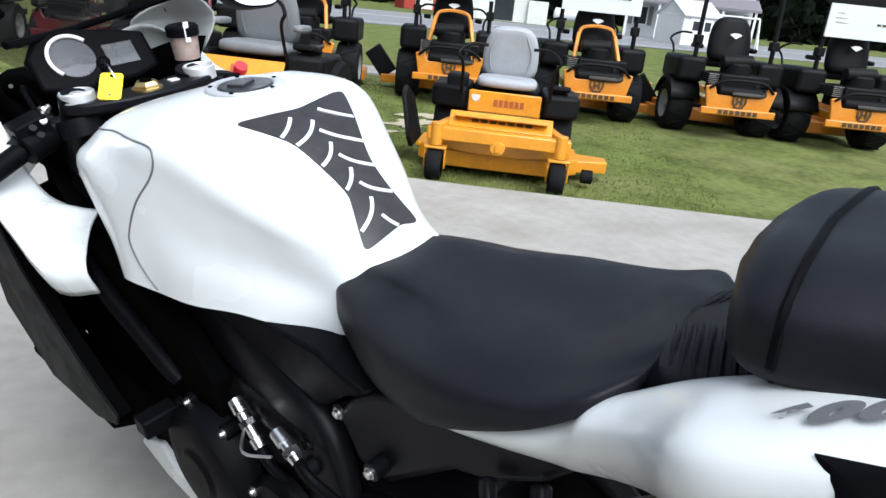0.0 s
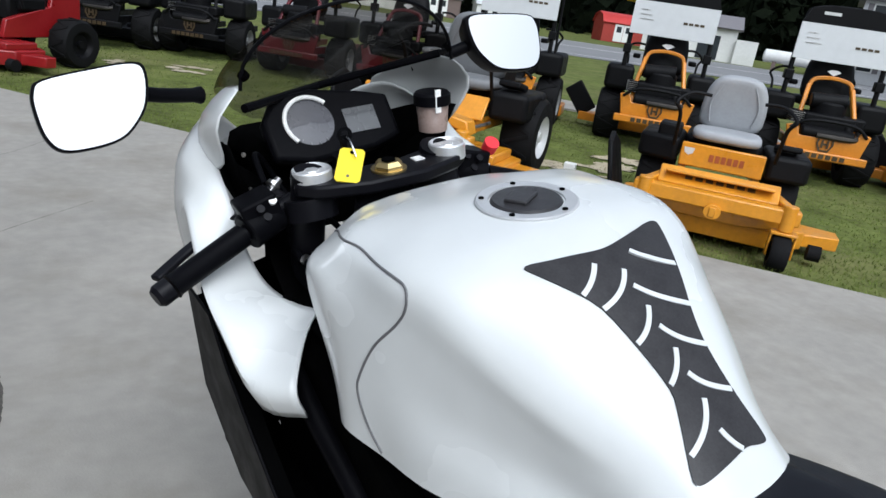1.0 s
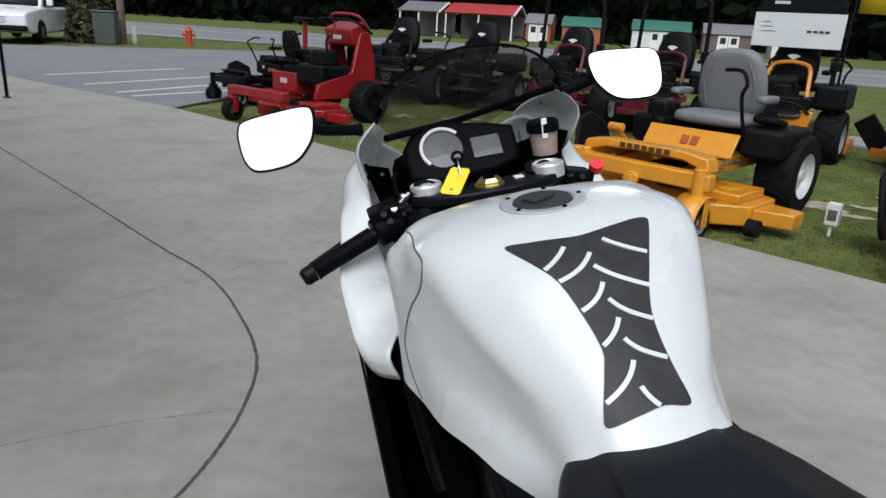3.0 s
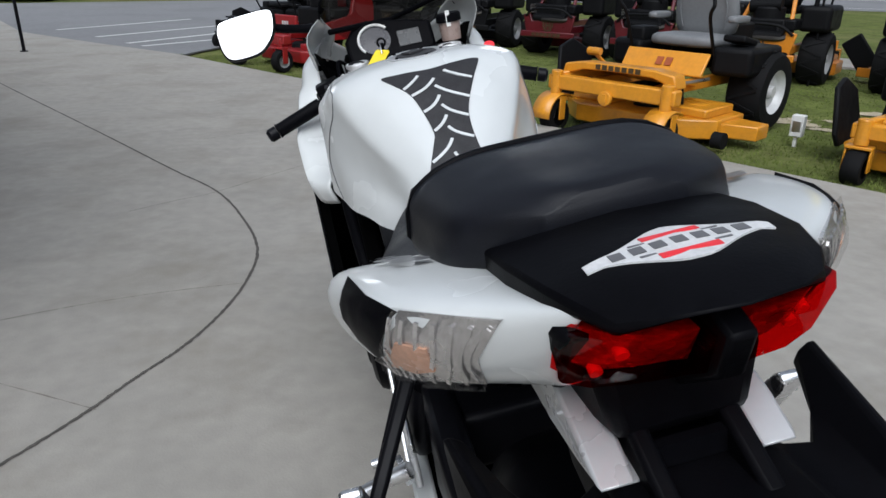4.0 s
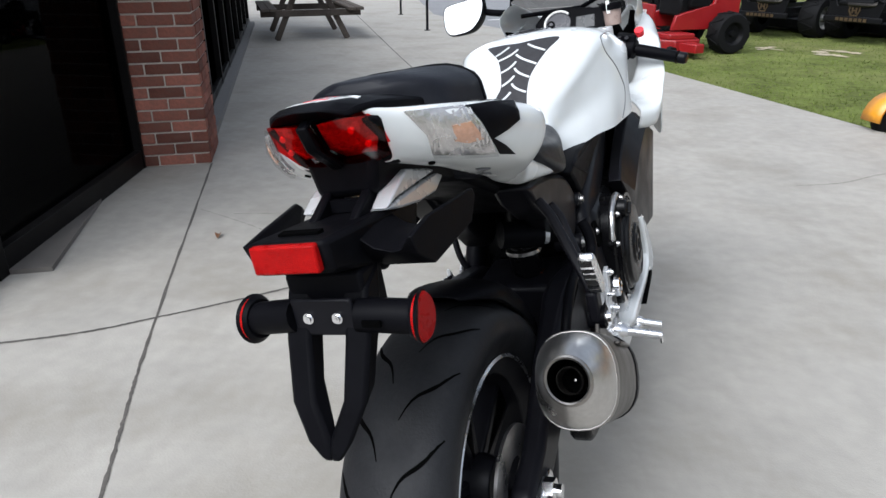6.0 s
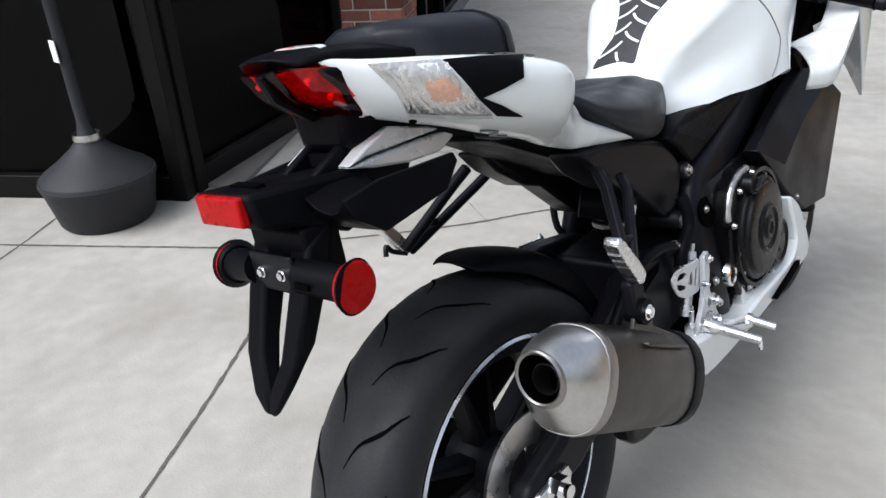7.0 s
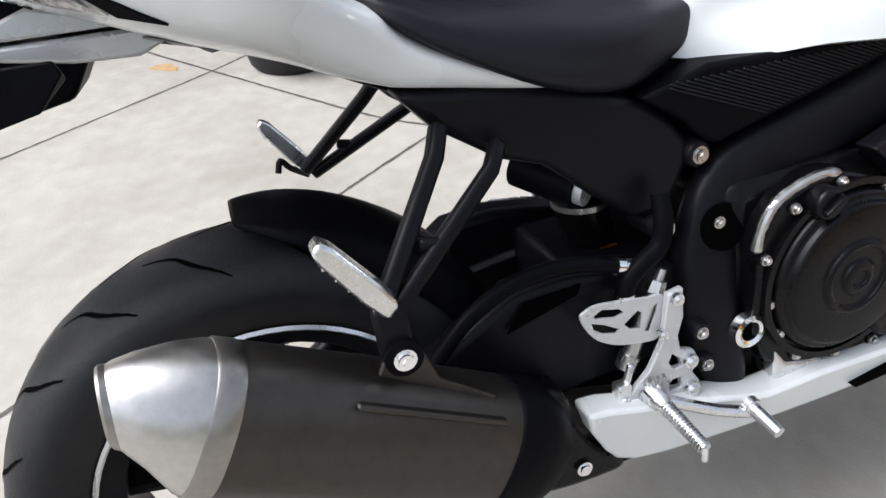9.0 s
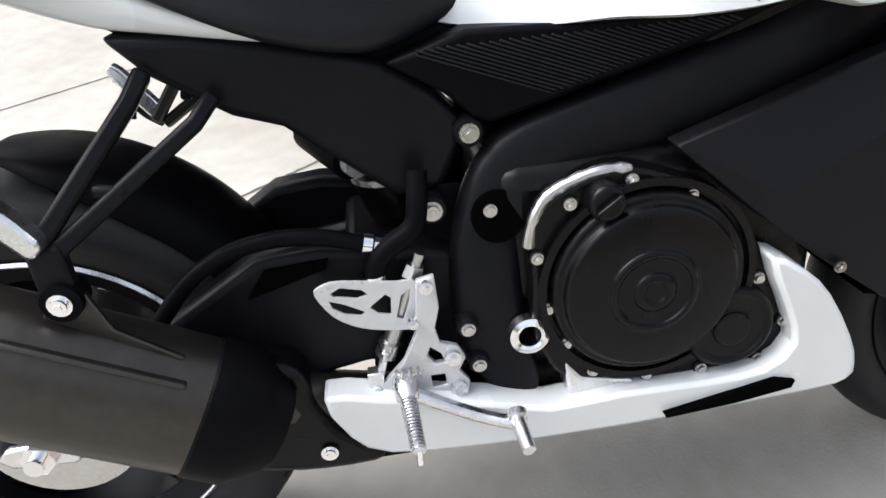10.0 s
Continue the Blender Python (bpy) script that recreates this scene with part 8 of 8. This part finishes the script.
part("key", joined(box(-0.040, -0.030, 1.266, 1.270, 0.99, 1.02), revolve([(-0.002, 0.012), (0.002, 0.012), (0.002, 0.007), (-0.002, 0.007)], (-0.035, 1.262, 1.022), "y", 16, True)), BLACKP, bike)
tag_up = Vector((0.037, 0.048, 0.032)).normalized()
tag_out = Vector((0.031, -0.018, -0.004)).cross(tag_up).normalized()
tag_side = tag_up.cross(tag_out)
tagm = Matrix(((-tag_side.x, -tag_out.x, tag_up.x, -0.053), (-tag_side.y, -tag_out.y, tag_up.y, 1.212), (-tag_side.z, -tag_out.z, tag_up.z, 0.992), (0, 0, 0, 1))) @ Matrix.Diagonal((0.80, 1, 0.80, 1))
part("key_tag", moved(slab([(-0.018, 0.040), (-0.023, 0.034), (-0.023, -0.036), (-0.018, -0.042), (0.018, -0.042), (0.023, -0.036), (0.023, 0.034), (0.018, 0.040)], 1, -0.001, 0.001), tagm), TAGY, bike, "yellow plastic key tag")
part("tag_hole", moved(disc((0.0, -0.0012, 0.030), (0, 1, 0), 0.004, 0.001, 12), tagm), DARK, bike)
part("tag_print", moved(disc((0.0, -0.0012, -0.028), (0, 1, 0), 0.003, 0.001, 12), tagm), GREYD, bike)
part("tag_ring", tube(smooth_line([(-0.042, 1.212, 1.002), (-0.040, 1.235, 1.022), (-0.035, 1.260, 1.018)], 4), 0.0015, 6), CHROME, bike)
for sx in (-1, 1):
    g0, g1 = Vector((0.150 * sx, 1.262, 0.930)), Vector((0.338 * sx, 1.212, 0.872))
    gd = (g1 - g0).normalized()
    b = part("handlebar", joined(tube([g0 - gd * 0.03, g1 - gd * 0.12], 0.012, 12), tube([(0.108 * sx, 1.235, 0.915), (0.108 * sx, 1.243, 0.945)], 0.038, 20)), FRAME, bike, "clip-on handlebar with black rubber grip")
    grip = part("grip", tube([g1 - gd * 0.135, g1 - gd * 0.13, g1 - gd * 0.02, g1 - gd * 0.015], [0.0175, 0.0175, 0.0165, 0.019], 20), BLACKP, b)
    part("bar_end", tube([g1 - gd * 0.012, g1 + gd * 0.006, g1 + gd * 0.012], [0.0165, 0.0165, 0.012], 18), FRAME, b)
    sw = part("switch_block", joined(tube([g0 + gd * 0.005, g0 + gd * 0.062], 0.028, 16), moved(box(-0.028, 0.028, -0.022, 0.030, -0.012, 0.040), Matrix.Translation(g0 + gd * 0.03) @ pose(0, 0, 0, 0, 15 * sx, 0))), BLACKP, b, bevel=0.004)
    for k, (a, c) in enumerate(((-0.012, 0.040), (0.010, 0.040), (0.0, 0.022))):
        q = g0 + gd * (0.03 + a)
        part("switch", disc((q.x, q.y - 0.022, q.z + c - 0.010), (0, -0.7, 0.6), 0.006, 0.010, 10), WARNL if k == 0 and sx < 0 else FRAME, sw)
    part("lever", bar(smooth_line([g0 + gd * 0.02 + Vector((0, 0.045, 0.0)), g0 + gd * 0.07 + Vector((0, 0.080, -0.006)), g0 + gd * 0.14 + Vector((0, 0.082, -0.010)), g0 + gd * 0.20 + Vector((0, 0.066, -0.010))], 4), 0.018, 0.010), FRAME, b, "black lever", bevel=0.003)
    part("lever_perch", joined(box(g0.x - 0.018, g0.x + 0.018, g0.y + 0.01, g0.y + 0.05, g0.z - 0.012, g0.z + 0.018), disc((g0.x, g0.y + 0.04, g0.z + 0.02), (0, 0, 1), 0.008, 0.01, 6)), FRAME, b, bevel=0.004)
part("kill_switch", disc((0.222, 1.246, 0.960), (0, -0.6, 0.8), 0.013, 0.018, 16), REDBTN, bike, "red engine stop switch")
part("adjuster", joined(tube([(-0.150, 1.300, 0.945), (-0.128, 1.312, 0.957)], [0.008, 0.006], 10), disc((-0.140, 1.306, 0.952), (0.8, 0.4, 0.45), 0.011, 0.006, 10)), BRUSHED, bike)
for q in ((-0.170, 1.33, 1.000), (-0.168, 1.33, 0.945), (-0.112, 1.24, 0.850)):
    part("bolt", bolt(q, (-0.5, -0.85, 0.0), 0.0026, 0.004), STEELD, bike)
part("lower_clamp_ring", revolve([(-0.006, 0.030), (0.006, 0.030), (0.006, 0.024), (-0.006, 0.024)], (0.0, 1.218, 0.925), "z", 28, True), BRUSHED, bike)
part("bar_cable", tube(smooth_line([(-0.150, 1.315, 0.955), (-0.145, 1.36, 0.985), (-0.120, 1.40, 0.960), (-0.095, 1.38, 0.900)], 5), 0.005, 8), BLACKP, bike)
part("wiring_loom", tube(smooth_line([(-0.085, 1.17, 0.890), (-0.115, 1.20, 0.855), (-0.130, 1.25, 0.850), (-0.125, 1.31, 0.880)], 5), 0.007, 8), BLACKP, bike)
part("loom_tie", disc((-0.128, 1.235, 0.851), (-0.3, 0.9, 0), 0.0085, 0.006, 12), BRUSHED, bike)
res = part("brake_reservoir", revolve([(-0.03, 0.0), (-0.03, 0.024), (0.015, 0.027), (0.016, 0.0)], (0.143, 1.300, 1.020), "z", 24), mat("cloudy_reservoir", (0.32, 0.24, 0.21), 0.3, 0, 0.15, 40, coat=0.3), bike, "brake fluid reservoir with black lid")
part("lid", revolve([(0.0, 0.031), (0.016, 0.031), (0.020, 0.027), (0.020, 0.0)], (0.143, 1.300, 1.034), "z", 28), BLACKP, res)
part("label", box(0.132, 0.142, 1.2705, 1.2735, 1.025, 1.062), WARNL, res)
dashm = Matrix.Translation((0.0, 1.385, 1.005)) @ pose(0, 0, 0, 52, 0, 0)
dash = part("instrument_panel", moved(loft([[(x * g, y * g, z) for x, y in ((-0.115, -0.045), (-0.06, -0.06), (0.06, -0.055), (0.112, -0.04), (0.112, 0.035), (0.06, 0.05), (-0.02, 0.065), (-0.09, 0.06), (-0.118, 0.02))] for z, g in ((-0.05, 0.8), (-0.01, 1.0), (0.004, 1.0), (0.010, 0.95))]), dashm), BLACKP, bike, "instrument panel with white-ringed rev counter", bevel=0.004)
part("dial", moved(revolve([(0.010, 0.040), (0.011, 0.0)], (-0.040, 0.006, 0), "z", 40), dashm), mat("dial_face", (0.045, 0.045, 0.055), 0.3, 0, 0.15, 30, coat=0.5), dash)
part("dial_ring", moved(tube([(-0.040 + 0.043 * math.cos(a), 0.006 + 0.043 * math.sin(a), 0.013) for a in [radians(40 + 8 * k) for k in range(24)]], 0.0036, 8), dashm), WARNL, dash, "white dial ring")
for k in range(12):
    a = radians(55 + 22 * k)
    part("tick", moved(bar([(-0.040 + 0.041 * math.cos(a), 0.006 + 0.041 * math.sin(a), 0.0125), (-0.040 + 0.036 * math.cos(a), 0.006 + 0.036 * math.sin(a), 0.0125)], 0.0012, 0.001), dashm), GREYD, dash)
part("display", moved(box(0.018, 0.076, -0.026, 0.018, 0.009, 0.0125), dashm), mat("lcd", (0.050, 0.052, 0.056), 0.25, 0, 0.08, 20, coat=0.4), dash, "grey liquid crystal display")
part("headlight_back", box(-0.13, 0.13, 1.42, 1.60, 0.80, 0.98), DARK, bike, bevel=0.03)
part("cable", tube(smooth_line([(-0.16, 1.28, 0.93), (-0.12, 1.33, 0.91), (-0.06, 1.30, 0.88), (-0.05, 1.20, 0.85)], 5), 0.005, 8), BLACKP, bike)
part("cable", tube(smooth_line([(0.16, 1.28, 0.93), (0.12, 1.34, 0.90), (0.05, 1.30, 0.87), (0.04, 1.18, 0.84)], 5), 0.005, 8), BLACKP, bike)
part("airbox_tray", box(-0.10, 0.10, 1.05, 1.20, 0.78, 0.88), DARK, bike, bevel=0.02)

# ---- far parking: white vehicles, shrubs, post, cabinet, hydrant ----
CARW = mat("white_car_paint", (0.74, 0.75, 0.75), 0.3, 0, 0.03, 2, coat=0.4)
CARG = mat("dark_car_glass", (0.012, 0.014, 0.016), 0.08, 0, 0.1, 2)


def vehicle(name, label, m, length, width, height, hood, pickup=False):
    """A parked vehicle whose nose points along its y axis."""
    t = thing(name, label, "vehicle", m, "vehicles beyond the parking lot")
    w, belt = width / 2, height * 0.56
    part("body", loft([[(-w * g, y, z0), (-w * g, y, z1 * 0.6), (-w * g * 0.97, y, z1), (w * g * 0.97, y, z1), (w * g, y, z1 * 0.6), (w * g, y, z0)] for y, g, z0, z1 in
                       ((-length / 2, 0.90, 0.45, belt * 0.94), (-length / 2 + 0.12, 0.98, 0.32, belt), (0.2, 1.0, 0.28, belt), (length / 2 - hood, 1.0, 0.28, belt), (length / 2 - 0.25, 0.98, 0.30, belt * 0.90), (length / 2, 0.90, 0.42, belt * 0.80))]), CARW, t, "white body", bevel=0.06, segments=3)
    y0, y1 = (0.0 if pickup else -length / 2 + 0.25), length / 2 - hood + 0.1
    part("cabin", loft([[(-w * g, a, z), (w * g, a, z), (w * g, b, z), (-w * g, b, z)] for z, g, a, b in ((belt - 0.02, 0.94, y0, y1), (height * 0.80, 0.86, y0 + 0.10, y1 - 0.38), (height, 0.76, y0 + 0.25, y1 - 0.72))]), CARW, t, bevel=0.05, segments=3)
    part("windscreen", loft([[(-w * 0.84, y1 - 0.02, belt + 0.03), (w * 0.84, y1 - 0.02, belt + 0.03)], [(-w * 0.72, y1 - 0.66, height * 0.96), (w * 0.72, y1 - 0.66, height * 0.96)]], closed=False), CARG, t, solid=0.02)
    for sx in (-1, 1):
        part("side_window", loft([[(sx * w * 0.955, y0 + 0.18, belt + 0.04), (sx * w * 0.955, y1 - 0.20, belt + 0.04)], [(sx * w * 0.815, y0 + 0.34, height * 0.92), (sx * w * 0.815, y1 - 0.68, height * 0.92)]], closed=False), CARG, t, solid=0.02)
        part("headlight", box(sx * w * 0.58 - 0.14, sx * w * 0.58 + 0.14, length / 2 - 0.10, length / 2 - 0.01, belt * 0.62, belt * 0.76), LENSIN, t, bevel=0.02)
        part("mirror", box(sx * (w + 0.02), sx * (w + 0.2), y1 - 0.35, y1 - 0.22, belt + 0.05, belt + 0.25), CARW, t, bevel=0.03)
        for y in (-length * 0.31, length * 0.32):
            h = part("wheel", revolve([(-0.11, 0.19), (-0.12, 0.30), (-0.09, 0.34), (0.09, 0.34), (0.12, 0.30), (0.11, 0.19)], (sx * (w - 0.08), y, 0.34), "x", 28), MRUB, t)
            part("rim", revolve([(sx * 0.11, 0.20), (sx * 0.09, 0.0)], (sx * (w - 0.08), y, 0.34), "x", 24), BRUSHED, h)
    part("grille", box(-w * 0.36, w * 0.36, length / 2 - 0.06, length / 2 - 0.005, belt * 0.52, belt * 0.76), CARG, t, bevel=0.02)
    for k in range(3):
        part("grille_bar", box(-w * 0.36, w * 0.36, length / 2 - 0.02, length / 2 + 0.012, belt * (0.56 + 0.07 * k), belt * (0.585 + 0.07 * k)), BRUSHED, t)
    part("bumper", box(-w * 0.92, w * 0.92, length / 2 - 0.12, length / 2 + 0.06, 0.36, 0.52), MBLK, t, bevel=0.04)
    return t


vehicle("pickup_truck", "white parked pickup truck with a dark grille", pose(-9.2, 25.8, -0.05, 0, 0, 181), 5.6, 1.95, 1.85, 1.5, True)
vehicle("parked_car", "white parked car between a van and a pickup", pose(-11.4, 24.0, -0.05, 0, 0, 184), 4.6, 1.8, 1.45, 1.2)
vehicle("delivery_van", "white parked van facing the shop", pose(-13.7, 24.4, -0.05, 0, 0, 182), 5.2, 1.95, 2.1, 1.0)

SHRUB = mat("olive_shrub", (0.060, 0.062, 0.030), 0.9, 0, 0.6, 3.0, spec=0.05)
for x, y, r, h in ((-7.5, 25.9, 0.55, 1.5), (-7.25, 27.0, 0.5, 1.4)):
    rnd = random.Random(int(x * 10))
    bm = bmesh.new()
    for k in range(900):
        a, z = rnd.uniform(0, math.tau), rnd.uniform(0.02, 1.0)
        rr = r * (1.0 - 0.5 * z * z) * rnd.uniform(0.6, 1.05)
        c = Vector((rr * math.cos(a), rr * math.sin(a), z * h))
        u = Vector((rnd.uniform(-1, 1), rnd.uniform(-1, 1), rnd.uniform(-0.4, 1))).normalized() * 0.16
        v = u.cross(Vector((rnd.uniform(-1, 1), rnd.uniform(-1, 1), 0.3))).normalized() * 0.07
        bm.faces.new([bm.verts.new(c + u), bm.verts.new(c + v), bm.verts.new(c - u), bm.verts.new(c - v)])
    sh = thing("shrub", "dense olive green shrub at the grass verge", "shrub", pose(x, y, -0.07), "shrubs at the verge")
    part("stem", tube([(0, 0, 0), (0.05, 0.02, h * 0.7)], [0.06, 0.02], 8), BARK, sh)
    part("crown", bm, SHRUB, sh, smooth=0)
ub = thing("utility_cabinet", "grey green metal utility cabinet on the verge", "cabinet", pose(-6.8, 25.75, -0.07))
part("body", box(-0.34, 0.34, -0.3, 0.3, 0, 1.0), mat("cabinet_green", (0.055, 0.07, 0.065), 0.5, 0, 0.1, 3), ub, bevel=0.03)
part("lid", box(-0.37, 0.37, -0.33, 0.33, 1.0, 1.06), mat("cabinet_lid", (0.07, 0.085, 0.08), 0.5, 0, 0.1, 3), ub, bevel=0.02)
up = thing("utility_pole", "weathered wooden utility pole on the verge", "pole", pose(-6.5, 26.6, -0.07))
part("shaft", tube([(0, 0, 0), (0, 0, 8.0)], [0.13, 0.09], 12), mat("pole_wood", (0.13, 0.10, 0.07), 0.9, 0, 0.3, 4), up)
bo = thing("bollard", "short pale concrete bollard on the verge", "bollard", pose(-6.2, 26.9, -0.07))
part("post", revolve([(0, 0.09), (0.5, 0.085), (0.56, 0.06), (0.57, 0)], (0, 0, 0), "z", 16), mat("pale_concrete", (0.5, 0.49, 0.44), 0.8, 0, 0.1, 6), bo)
hy = thing("fire_hydrant", "red cast iron fire hydrant on the verge", "hydrant", pose(-4.46, 27.4, -0.07))
HYD = mat("hydrant_red", (0.42, 0.05, 0.02), 0.5, 0, 0.12, 6)
part("barrel", revolve([(0, 0.16), (0.05, 0.16), (0.06, 0.11), (0.46, 0.11), (0.48, 0.14), (0.52, 0.14), (0.60, 0.09), (0.64, 0.03), (0.68, 0.03), (0.68, 0)], (0, 0, 0), "z", 20), HYD, hy)
part("outlet", tube([(-0.22, 0, 0.38), (0.22, 0, 0.38)], 0.06, 14), HYD, hy)
